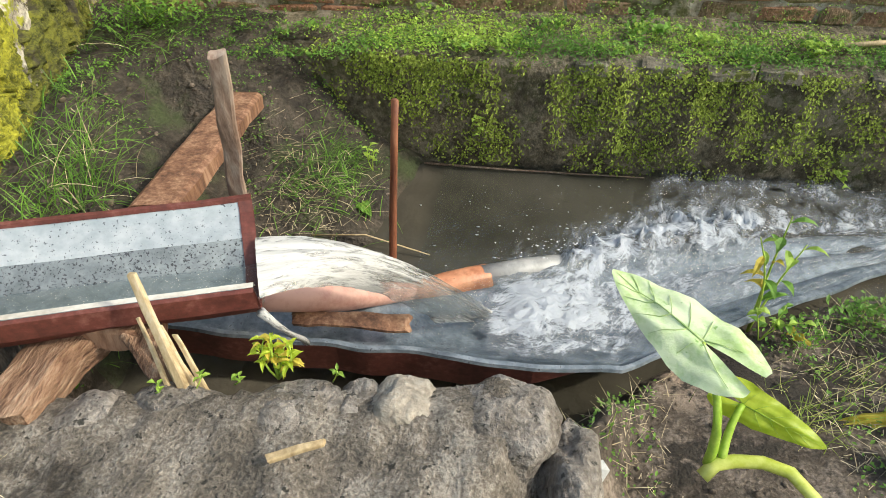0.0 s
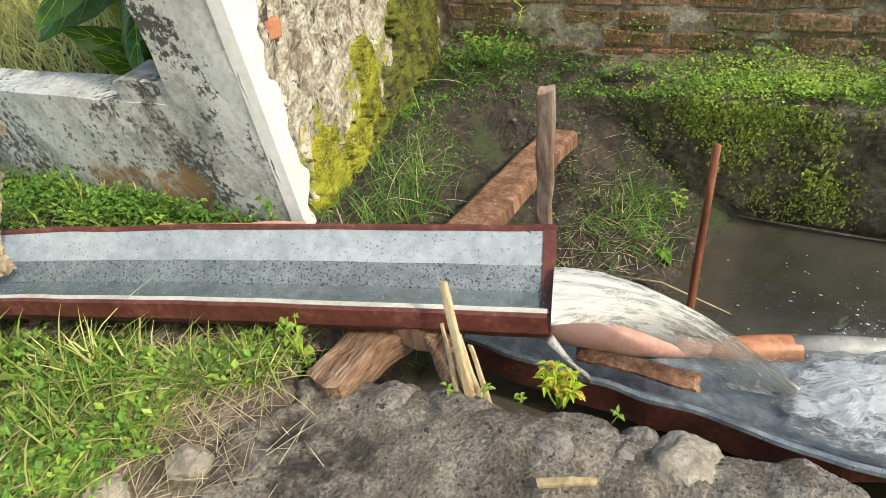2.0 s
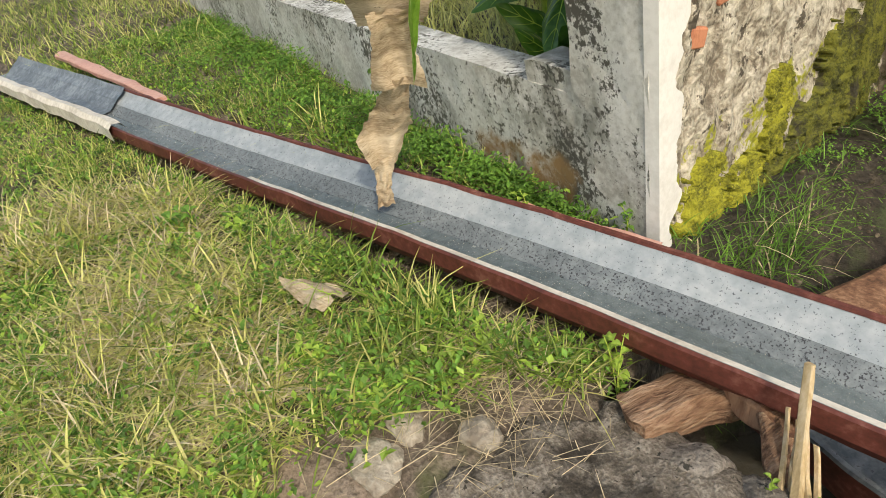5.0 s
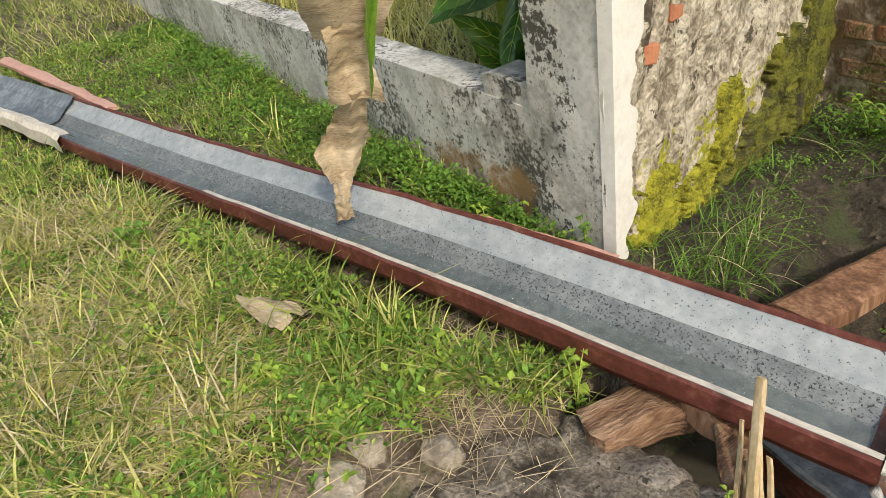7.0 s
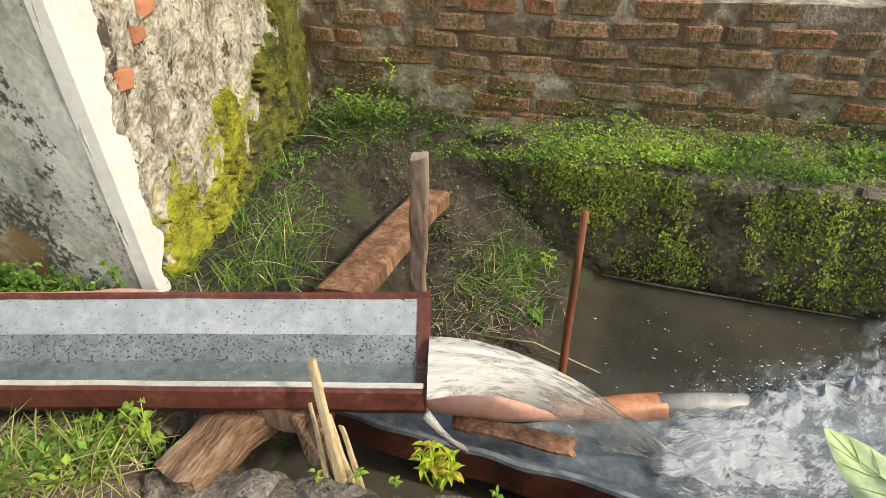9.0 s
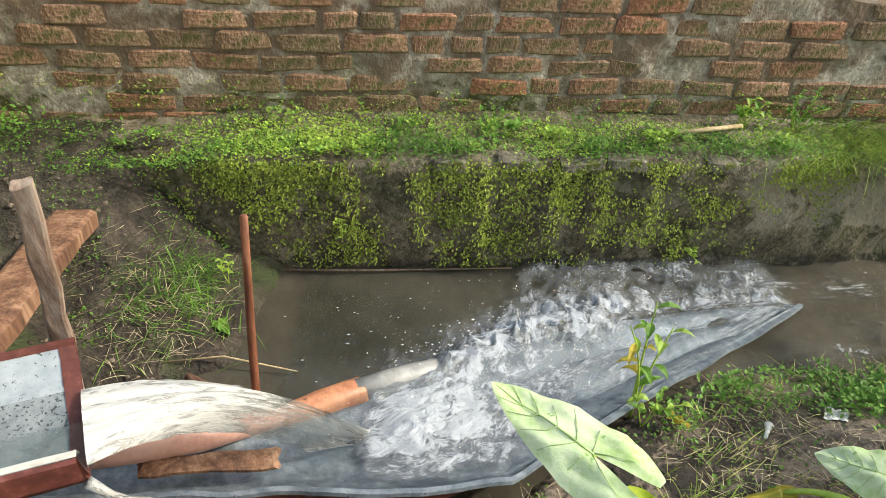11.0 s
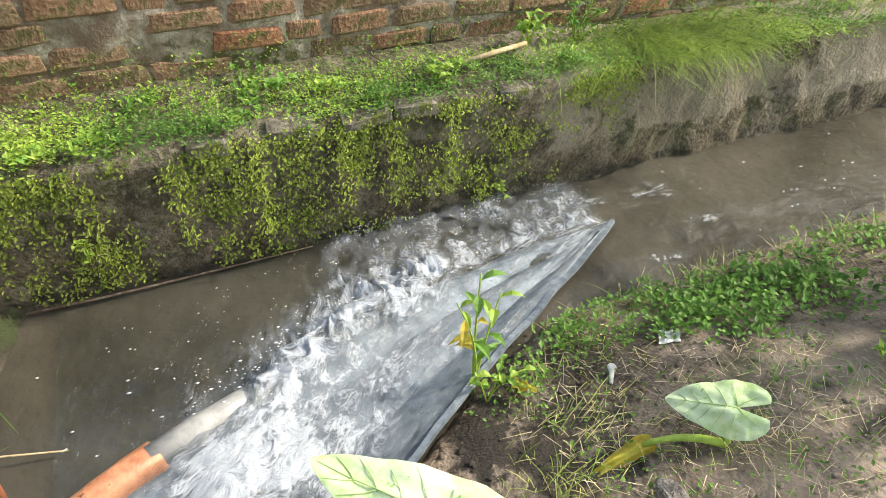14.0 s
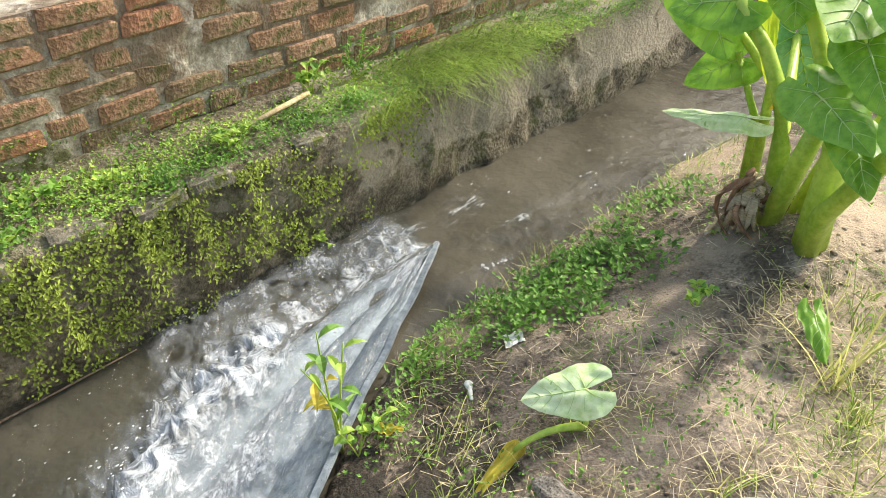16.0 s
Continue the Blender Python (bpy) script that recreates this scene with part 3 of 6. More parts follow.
# far canal wall with its ledge
LEDGE_Z, BRICK_Y, BRICK_TOP = 0.465, 2.80, 0.905
cx = grid_axis([(0.95, 0.025), (5.2, 0.1), (14.0, 0)])
profile = [(2.58, -0.30), (2.54, -0.12), (2.52, -0.03), (2.51, 0.03), (2.505, 0.09), (2.50, 0.15), (2.495, 0.21), (2.49, 0.27), (2.485, 0.33), (2.48, 0.39), (2.475, 0.43), (2.485, 0.458),
           (2.52, 0.466), (2.58, 0.468), (2.66, 0.47), (2.74, 0.475), (2.86, 0.485)]
cverts = []
for x in cx:
    earth = float(smooth(3.5, 4.2, x))
    left = float(1 - smooth(1.15, 1.95, x))
    for k, (y, z) in enumerate(profile):
        top = 1.0 if k >= 10 else z / 0.43
        yy = y + earth * 0.10 * max(0.0, top) * (1 if k < 12 else 0.4) + left * 0.20 * max(0, min(1, top)) * (1 if k < 13 else 0.3)
        zz = z - (earth * 0.03 + left * 0.05) * max(0, min(1, top))
        p = (x, yy, zz)
        amp = 0.5 if k > 11 else 1.0
        dy = wobble(p, 4, 0.022, 2) + wobble(p, 13, 0.016, 4) + wobble(p, 35, 0.008, 7)
        dz = wobble(p, 6, 0.012, 11) + wobble(p, 22, 0.007, 3)
        cverts.append((x + wobble(p, 20, 0.006, 1), yy + dy * amp * (1 + earth * 0.8), zz + dz * (1 + earth)))
m = len(profile)
cfaces = [(i * m + k, (i + 1) * m + k, (i + 1) * m + k + 1, i * m + k + 1) for i in range(len(cx) - 1) for k in range(m - 1)]
tagged(mesh("wall_canal", cverts, cfaces, CANAL), "mossy dark masonry canal wall with a planted ledge", "wall", kind="structure")


def box(name, lo, hi, mat, rough=0.0, step=0.06, kind="structure", label="", category="", seed=0.0, matrix=None):
    """A box of thick, slightly uneven faces."""
    bm = bmesh.new()
    lo, hi = Vector(lo), Vector(hi)
    n = [max(1, int((hi[i] - lo[i]) / step)) for i in range(3)]
    seen = {}

    def vert(p):
        key = tuple(round(c, 5) for c in p)
        if key not in seen:
            q = Vector(p)
            if rough:
                q += Vector((wobble(p, 9, rough, seed), wobble(p, 9, rough, seed + 7), wobble(p, 9, rough, seed + 13)))
                q += Vector((wobble(p, 28, rough * 0.6, seed), wobble(p, 28, rough * 0.6, seed + 7), wobble(p, 28, rough * 0.5, seed + 13)))
            seen[key] = bm.verts.new(matrix @ q if matrix else q)
        return seen[key]

    for ax in range(3):
        u, v = [i for i in range(3) if i != ax]
        for side in (lo[ax], hi[ax]):
            for i in range(n[u]):
                for j in range(n[v]):
                    quad = []
                    for a, b in ((i, j), (i + 1, j), (i + 1, j + 1), (i, j + 1)):
                        p = [0, 0, 0]
                        p[ax], p[u], p[v] = side, lo[u] + (hi[u] - lo[u]) * a / n[u], lo[v] + (hi[v] - lo[v]) * b / n[v]
                        quad.append(vert(p))
                    bm.faces.new(quad)
    bmesh.ops.recalc_face_normals(bm, faces=bm.faces)
    me = bpy.data.meshes.new(name)
    bm.to_mesh(me)
    bm.free()
    me.materials.append(mat)
    ob = new(name, me)
    return tagged(ob, label, category, kind=kind)


wall_brick = box("wall_brick", (0.45, BRICK_Y + 0.012, 0.25), (14.0, BRICK_Y + 0.20, BRICK_TOP), MORTAR, 0.009, 0.045, label="weathered low red brick wall with crumbling mortar", category="wall")

# rough wall from the pillar's corner to the brick wall, and the plastered low wall with its pillar
A, C = Vector((1.05, 1.355, 0)), Vector((0.60, 2.86, 0))
along = (C - A).normalized()
rough_matrix = Matrix.Translation(A) @ Matrix.Rotation(math.atan2(along.y, along.x), 4, "Z")
wall_rough = box("wall_rough", (0.09, 0.0, 0.30), ((C - A).length, 0.22, 2.3), ROUGH, 0.022, 0.035, label="crumbling rubble wall with bare plaster and yellow moss", category="wall", matrix=rough_matrix, seed=3)
left_dir = Vector((-1.0, -0.0687, 0)).normalized()
low_matrix = Matrix.Translation(A) @ Matrix.Rotation(math.atan2(left_dir.y, left_dir.x), 4, "Z")
LOW_TOP, PILLAR_W = 0.93, 0.26
box("wall_low", (PILLAR_W, -0.14, 0.40), (9.0, 0.0, LOW_TOP), PLASTER, 0.006, 0.08, label="low plastered garden wall streaked with mould", category="wall", matrix=low_matrix, seed=5)
pillar = box("wall_pillar", (0.0, -0.05, 0.40), (PILLAR_W, 0.004, 2.3), PLASTER, 0.006, 0.06, label="white plastered pillar blotched with grey mould", category="wall", matrix=low_matrix, seed=8)

box("wall_step", (PILLAR_W, -0.135, LOW_TOP - 0.02), (PILLAR_W + 0.20, -0.004, 0.985), PLASTER, 0.010, 0.04, label="broken plastered block on the low wall beside the pillar", category="wall", matrix=low_matrix, seed=12)

# ---- gutter ----
G_END, G_DIR = Vector((1.765, 1.352, 0.655)), Vector((-0.944, -0.330, 0.014)).normalized()
G_SIDE = Vector((G_DIR.y, -G_DIR.x, 0)).normalized()
if G_SIDE.y < 0:
    G_SIDE = -G_SIDE
G_WIDTH, G_LENGTH = 0.272, 5.2


def gutter_point(s, across, up):
    """A place along the gutter: s metres from its mouth, across from the near rim, up from the rims."""
    sag = 0.008 * math.sin(s * 2.1)
    return G_END + G_DIR * s + G_SIDE * (across - G_WIDTH / 2 + 0.012 * math.sin(s * 1.3)) + Vector((0, 0, up + sag))


def sweep(name, section, mat, parent, s0, s1, steps, rough=0.002, label="", thick=True):
    verts, faces = [], []
    k = len(section)
    for i in range(steps + 1):
        s = s0 + (s1 - s0) * i / steps
        for a, u in section:
            p = gutter_point(s, a, u)
            verts.append(p + Vector((0, wobble(p, 6, rough, 1), wobble(p, 9, rough, 2))))
    for i in range(steps):
        for j in range(k - 1):
            faces.append((i * k + j, (i + 1) * k + j, (i + 1) * k + j + 1, i * k + j + 1))
    return mesh(name, verts, faces, mat, parent, label, smooth=False)


gutter = tagged(empty("gutter", gutter_point(0, 0, 0)), "long zinc gutter with red-primed outside, carrying water", "gutter")
gutter.location = (0, 0, 0)
inner = [(0.272, 0.0), (0.250, -0.022), (0.205, -0.040), (0.200, -0.046), (0.150, -0.072), (0.145, -0.076), (0.030, -0.080), (0.012, -0.030), (0.004, 0.0)]
sweep("far_side", inner[:4], ZINC, gutter, 0.012, G_LENGTH, 90, 0.003, "pale speckled zinc side")
sweep("lower_side", inner[3:6], ZINC_WET_SHADED, gutter, 0.012, G_LENGTH, 90, 0.003, "darker speckled zinc fold")
sweep("bottom", inner[5:7], ZINC_WET, gutter, 0.012, G_LENGTH, 90, 0.003, "wet grey zinc bottom")
sweep("near_side", inner[6:], ZINC, gutter, 0.012, G_LENGTH, 90, 0.003)
outer = [(0.278, 0.002), (0.256, -0.028), (0.208, -0.048), (0.150, -0.082), (0.024, -0.086), (0.004, -0.046), (-0.004, 0.002)]
sweep("shell", outer, RED_LEAD, gutter, 0.0, G_LENGTH, 90, 0.003, "dull red primed underside")
sweep("far_rim", [(0.266, -0.004), (0.269, 0.004), (0.279, 0.004), (0.281, -0.006)], RED_LEAD, gutter, 0.0, G_LENGTH, 90, 0.004, "red rim")
sweep("near_rim", [(-0.008, -0.040), (-0.008, 0.004), (0.002, 0.005), (0.004, -0.006)], RED_LEAD, gutter, 0.0, G_LENGTH, 90, 0.003, "red rim")
sweep("near_lip", [(0.0045, 0.004), (0.020, 0.001), (0.030, -0.020)], CREAM, gutter, 0.0, 1.95, 50, 0.002, "pale bare inner lip")
sweep("joint_flap", [(-0.024, -0.050), (-0.026, 0.006), (-0.006, 0.024), (0.030, 0.016), (0.046, -0.020)], CREAM, gutter, 2.98, G_LENGTH, 40, 0.012, "cream lining folded over the rim")
sweep("inner_trough", [(a * 0.86 + 0.03, u + 0.018) for a, u in inner[:7]], ZINC_PLAIN, gutter, 3.45, G_LENGTH, 24, 0.006, "second zinc length pushed inside")
sweep("mouth_band", [(a, u + 0.003) for a, u in inner], RED_LEAD, gutter, 0.0, 0.028, 2, 0.001, "red band round the mouth")
gw = []
steps, across = 150, 12
for i in range(steps + 1):
    s = -0.01 + G_LENGTH * i / steps
    for j in range(across + 1):
        p = gutter_point(s, 0.026 + 0.112 * j / across, -0.064)
        rough = 0.3 + 1.6 * float(smooth(1.2, 2.2, s))
        gw.append(p + Vector((0, 0, (wobble(p, 12, 0.004, 3) + wobble(p, 40, 0.003, 6)) * rough)))
gf = [(i * (across + 1) + j, (i + 1) * (across + 1) + j, (i + 1) * (across + 1) + j + 1, i * (across + 1) + j + 1) for i in range(steps) for j in range(across)]
GUTTER_WATER = foam_material("shallow_running_water", (0.78, 0.82, 0.83), (1, 1), 2.0, (0.60, 0.63, 0.65), 0.22, 0.10)
gs = [-0.01 + G_LENGTH * i / steps for i in range(steps + 1)]
water_mesh("gutter_water", gw, gf, GUTTER_WATER, [(s_ * 2.0, j * 0.02) for s_ in gs for j in range(across + 1)],
           [-0.30 + 0.50 * float(smooth(1.0, 2.4, s_)) for s_ in gs for j in range(across + 1)], "thin clear water running along the zinc gutter")

# falling water from the gutter's mouth
nu, nv = 70, 40
jv, jf, froth, uv = [], [], [], []
near_end, far_end = Vector((2.09, 1.60, 0.150)), Vector((2.20, 1.695, 0.085))
for side in (0, 1):
    for i in range(nu + 1):
        f = i / nu
        for j in range(nv + 1):
            g = j / nv
            start = gutter_point(0.0, 0.040 + 0.145 * g, -0.066 + 0.030 * g * g)
            end = near_end.lerp(far_end, g) + Vector((0.10, 0.03, -0.02)) * math.sin(math.pi * g)
            p = start.lerp(end, f)
            p.z = start.z + (end.z - start.z) * (0.26 * f + 0.74 * f * f)
            round_ = math.sin(math.pi * g) ** 0.6
            p.z += (0.018 * (1 - 0.3 * f) if side == 0 else -0.008) * round_
            q = (f * 2.2, g * 9.0, 3 * side)
            p.z += (noise.noise(Vector(q)) * (0.004 + 0.014 * f) + noise.noise(Vector((f * 6, g * 11, 5))) * (0.002 + 0.008 * f)) * round_
            if g in (0.0, 1.0):
                p += Vector((-0.3, 1, 0)) * (0.016 * noise.noise(Vector((f * 9, g * 5, 2))) + 0.010 * noise.noise(Vector((f * 25, g, 2)))) * f
            jv.append(p)
            uv.append((f, g))
            froth.append(0.62 - 0.56 * float(smooth(0.36, 0.80, f + 0.10 * (g - 0.5))) + 0.35 * float(smooth(0.86, 1.0, f)) - 0.10 * float(smooth(0.12, 0.0, g)))
row = nv + 1
for side in (0, 1):
    o = side * (nu + 1) * row
    for i in range(nu):
        for j in range(nv):
            q = (o + i * row + j, o + (i + 1) * row + j, o + (i + 1) * row + j + 1, o + i * row + j + 1)
            jf.append(q if side == 0 else q[::-1])
water_mesh("water_jet", jv, jf, JET, uv, froth, "white sheet of water pouring from the gutter's mouth")
v, f = tube([gutter_point(0.0, 0.012, -0.074), gutter_point(-0.02, 0.016, -0.12), gutter_point(-0.04, 0.05, -0.20), gutter_point(-0.055, 0.10, -0.28), gutter_point(-0.06, 0.13, -0.33)], [0.010, 0.008, 0.006, 0.006, 0.007], 10, rough=0.004)
water_mesh("dribble", v, f, JET, [(i // 10 * 0.2, i % 10 * 0.1) for i in range(len(v))], [0.55] * len(v), "thin dribble of water under the gutter's corner")

# ---- zinc sheets in the canal ----
N_EDGE = [(1.27, 1.43, 0.262), (1.65, 1.445, 0.235), (2.0, 1.46, 0.205), (2.36, 1.460, 0.185), (2.58, 1.505, 0.15), (2.80, 1.665, 0.105), (3.06, 1.84, 0.07), (3.4, 2.04, 0.04), (3.74, 2.25, 0.022)]
F_EDGE = [(1.40, 1.62, 0.17), (1.7, 1.65, 0.14), (2.0, 1.72, 0.10), (2.35, 1.92, 0.05), (2.6, 2.05, 0.025), (2.86, 2.15, 0.01), (3.15, 2.21, 0.00), (3.45, 2.25, 0.0), (3.73, 2.25, 0.0)]


def along_edge(edge, s):
    k = s * (len(edge) - 1)
    return Vector([float(np.interp(k, range(len(edge)), [p[i] for p in edge])) for i in range(3)])


def sheet_point(s, v):
    p = along_edge(N_EDGE, s).lerp(along_edge(F_EDGE, s), v)
    p.z -= 0.06 * math.sin(math.pi * min(1, v * 1.15) ** 0.7) * (1 - float(smooth(0.55, 0.95, s)) * 0.8)
    p.z += 0.018 * abs(math.sin(v * 9.0)) * float(smooth(0.35, 0.6, s))
    return p


sheet = tagged(empty("zinc_sheet"), "bent grey zinc sheet lying tilted in the canal", "metal sheet")
sv, sf = [], []
nu, nv = 110, 26
for i in range(nu + 1):
    for j in range(nv + 1):
        p = sheet_point(i / nu, j / nv)
        sv.append(p + Vector((0, wobble(p, 7, 0.012, 1) if j in (0, nv) else 0, wobble(p, 8, 0.010, 2))))
row = nv + 1
sf = [(i * row + j, (i + 1) * row + j, (i + 1) * row + j + 1, i * row + j + 1) for i in range(nu) for j in range(nv)]
mesh("sheet_top", sv, sf, ZINC_PLAIN, sheet, smooth=False)
rv, rf = [], []
for i in range(nu + 1):
    s = i / nu
    p = Vector(sv[i * row])
    drop = 0.10 * (1 - float(smooth(0.30, 0.46, s))) + 0.012
    for dy, dz in ((0.004, 0.004), (-0.010, 0.006), (-0.013, -0.004), (-0.004, -drop)):
        rv.append(p + Vector((0.5 * dy * float(smooth(0.5, 0.7, s)) * -1, dy, dz)))
rf = [(i * 4 + j, (i + 1) * 4 + j, (i + 1) * 4 + j + 1, i * 4 + j + 1) for i in range(nu) for j in range(2)]
mesh("folded_lip", rv, rf, ZINC_PLAIN, sheet, "pale folded edge", smooth=False)
uf = [(i * 4 + 2, (i + 1) * 4 + 2, (i + 1) * 4 + 3, i * 4 + 3) for i in range(nu)]
mesh("red_side", rv, uf, RED_LEAD, sheet, "dark red primed side", smooth=False)

# white water over the sheet and beside it
fv, ff, froth, uv = [], [], [], []
nu, nv = 230, 96


def bell(x, y, cx_, cy_, wx_, wy_):
    return math.exp(-((x - cx_) / wx_) ** 2 - ((y - cy_) / wy_) ** 2)


for i in range(nu + 1):
    s = 0.24 + 0.76 * i / nu
    far = along_edge(F_EDGE, s)
    for j in range(nv + 1):
        v = 0.03 + 1.27 * j / nv
        p = sheet_point(s, min(v, 1.0))
        past = max(0.0, (v - 1) / 0.30)
        if v > 1:
            p = far + Vector((0.04, (2.495 - far.y), 0)) * past
            p.z = 0.012
        land = bell(p.x, p.y, 2.36, 1.72, 0.20, 0.17)
        rush = bell(p.x, v, 2.62, 0.55, 0.34, 0.40)
        crest = math.exp(-((v - 0.95) / 0.16) ** 2) * float(smooth(2.36, 2.52, p.x) * smooth(3.30, 2.95, p.x))
        churn = float(smooth(0.9, 1.05, v)) * float(smooth(2.50, 2.75, p.x))
        bank = math.exp(-((p.y - 2.42) / 0.05) ** 2) * float(smooth(2.72, 2.95, p.x))
        tip = bell(p.x, p.y, 3.60, 2.20, 0.20, 0.10)
        turb = 0.16 + 0.9 * land + 1.7 * crest + 0.8 * churn + 0.6 * tip
        lump = 1 - abs(noise.noise(Vector((p.x * 13, p.y * 15, 3)))) * 2.2
        small = 1 - abs(noise.noise(Vector((p.x * 31, p.y * 34, 7)))) * 2.2
        rise = 0.010 + 0.045 * land + 0.050 * crest + 0.012 * churn + 0.016 * tip + turb * (0.011 * lump + 0.006 * small + wobble(p, 60, 0.003, 8))
        fv.append(p + Vector((turb * wobble(p, 18, 0.012, 2), turb * wobble(p, 18, 0.014, 6), max(rise, 0.004) * float(smooth(1.0, 0.95, s)) + 0.002)))
        uv.append((s * 3.3, v * 0.85))
        calm = float(1 - smooth(2.10, 2.30, p.x)) + past * float(smooth(2.85, 2.5, p.x))
        froth.append(0.15 + 0.50 * land + 0.20 * rush + 0.30 * crest + 0.10 * churn * (1 - 1.6 * past) - 0.10 * past - 0.5 * float(smooth(0.955, 1.0, s)) + 0.20 * bank + 0.34 * tip - 0.12 * float(smooth(0.35, 0.10, v)) - 0.10 * float(smooth(0.5, 0.75, v) * smooth(2.9, 3.2, p.x) * smooth(1.0, 0.9, v)) - 0.9 * calm)
row = nv + 1
ff = [(i * row + j, (i + 1) * row + j, (i + 1) * row + j + 1, i * row + j + 1) for i in range(nu) for j in range(nv)]
water_mesh("white_water", fv, ff, FOAM, uv, froth, "foaming white water rushing over the zinc sheet")

# streaks of foam on the water past the sheet, and sky glints painted as froth
tv, tf, froth, uv = [], [], [], []
tx, ty = np.arange(3.3, 6.0, 0.03), np.arange(1.90, 2.52, 0.02)
for x in tx:
    for y in ty:
        tv.append((x, y, 0.011 + ripple(x, y) + 0.004 * noise.noise(Vector((x * 9, y * 14, 2)))))
        band = bell(x, y, 3.85, 2.36 - 0.04 * (x - 3.7), 0.40, 0.09) if x > 3.6 else 0
        # pale bands by the near bank, painted for the sky's reflection
        sky_glint = bell(x, y, 4.15, 2.14, 0.45, 0.05) + 0.8 * bell(x, y, 3.75, 2.05, 0.25, 0.04)
        froth.append(-0.20 + 0.48 * band + 0.46 * sky_glint)
        uv.append((x * 0.8, y * 2.6))
nt = len(ty)
tf = [(i * nt + j, (i + 1) * nt + j, (i + 1) * nt + j + 1, i * nt + j + 1) for i in range(len(tx) - 1) for j in range(nt - 1)]
STREAK = foam_material("foam_streaks", (1.0, 1.0, 1.0), (1, 1), 1.8, (0.46, 0.47, 0.48), 0.10, 0.02, (0.24, 0.62))
water_mesh("foam_streaks", tv, tf, STREAK, uv, froth, "white streaks of foam and painted sky glints on the canal")

# drops in the air along the sheet's far edge and flecks of foam
rng = random.Random(5)
dv, df = [], []


def drop(p, r, stretch=1.0, flat=1.0):
    o = len(dv)
    for x, y, z in ((1, 0, 0), (-1, 0, 0), (0, 1, 0), (0, -1, 0), (0, 0, 1), (0, 0, -1)):
        dv.append((p[0] + x * r * stretch, p[1] + y * r, p[2] + z * r * flat))
    for a, b, c in ((0, 2, 4), (2, 1, 4), (1, 3, 4), (3, 0, 4), (2, 0, 5), (1, 2, 5), (3, 1, 5), (0, 3, 5)):
        df.append((o + a, o + b, o + c))


for _ in range(300):
    s = rng.uniform(0.36, 0.74)
    p = sheet_point(s, 0.95) + Vector((rng.gauss(-0.02, 0.05), rng.gauss(0.03, 0.045), 0.03 + abs(rng.gauss(0, 0.04))))
    drop(p, 0.0008 + 0.003 * rng.random() ** 2, rng.uniform(1, 2.2))
for _ in range(36):
    x, y = rng.uniform(1.95, 2.75), rng.uniform(1.95, 2.46)
    drop((x, y, 0.006), rng.uniform(0.001, 0.004), rng.uniform(1, 2.4), 0.2)
for _ in range(40):
    x = rng.uniform(3.6, 5.2)
    y = rng.uniform(1.98, 2.45)
    drop((x, y, 0.010), rng.uniform(0.001, 0.005), rng.uniform(1.2, 4), 0.2)
SPRAY = material("spray", [(0.3, (0.70, 0.71, 0.72)), (0.6, (0.86, 0.87, 0.88))], 5, 0.2, 0, 40)
tagged(mesh("spray", dv, df, SPRAY, smooth=True), "white drops and flecks of foam on the canal", "water", kind="stuff")

# ---- supports of the gutter ----


def timber(name, p, q, width, thick, mat, label, category="timber", seed=0.0, up=(0, 0, 1), taper=1.0, rough=0.008, steps=10):
    v, f = plank(p, q, width, thick, up, steps, rough, seed, taper)
    return tagged(mesh(name, v, f, mat, smooth=False), label, category)


timber("support_log", (1.425, 0.965, 0.555), (1.475, 1.30, 0.530), 0.110, 0.075, LOG_WOOD, "split reddish log propping up the gutter", "log", 2, rough=0.016, steps=14)
timber("support_block", (1.490, 1.165, 0.570), (1.625, 1.175, 0.560), 0.055, 0.052, WOOD, "short brown timber block under the gutter", "timber", 5, rough=0.012)
timber("slanting_board", (1.578, 1.165, 0.585), (1.730, 1.045, 0.49), 0.052, 0.024, LOG_WOOD, "pale brown slanting board driven into the bank", "board", 6)
timber("back_beam", (1.38, 1.62, 0.455), (1.35, 2.33, 0.345), 0.125, 0.06, WOOD, "thick reddish wooden beam lying on the mud", "beam", 9, rough=0.006)
timber("post", (1.55, 1.66, 0.12), (1.708, 1.524, 0.968), 0.048, 0.022, WOOD_GREY, "grey-brown upright board beside the gutter's mouth", "post", 11, up=(0.2, -1, 0), taper=0.68)
v, f = tube([(1.925, 1.79, -0.2), (1.938, 1.79, 0.12), (1.955, 1.79, 0.36), (1.968, 1.79, 0.55), (1.98, 1.79, 0.72)], [0.012, 0.0115, 0.0105, 0.0095, 0.008], 8, rough=0.004)
tagged(mesh("bamboo_rod", v, f, ROD), "thin red-brown rod standing in the water", "rod")
v, f = tube([(1.735, 1.885, 0.12), (1.83, 1.84, 0.10), (1.93, 1.79, 0.07)], [0.014, 0.015, 0.014], 8, rough=0.003)
tagged(mesh("branch", v, f, WOOD), "short brown stick leaning against the rod", "stick")
stakes = tagged(empty("bamboo_stake"), "split pale bamboo stake holding the gutter", "stake")
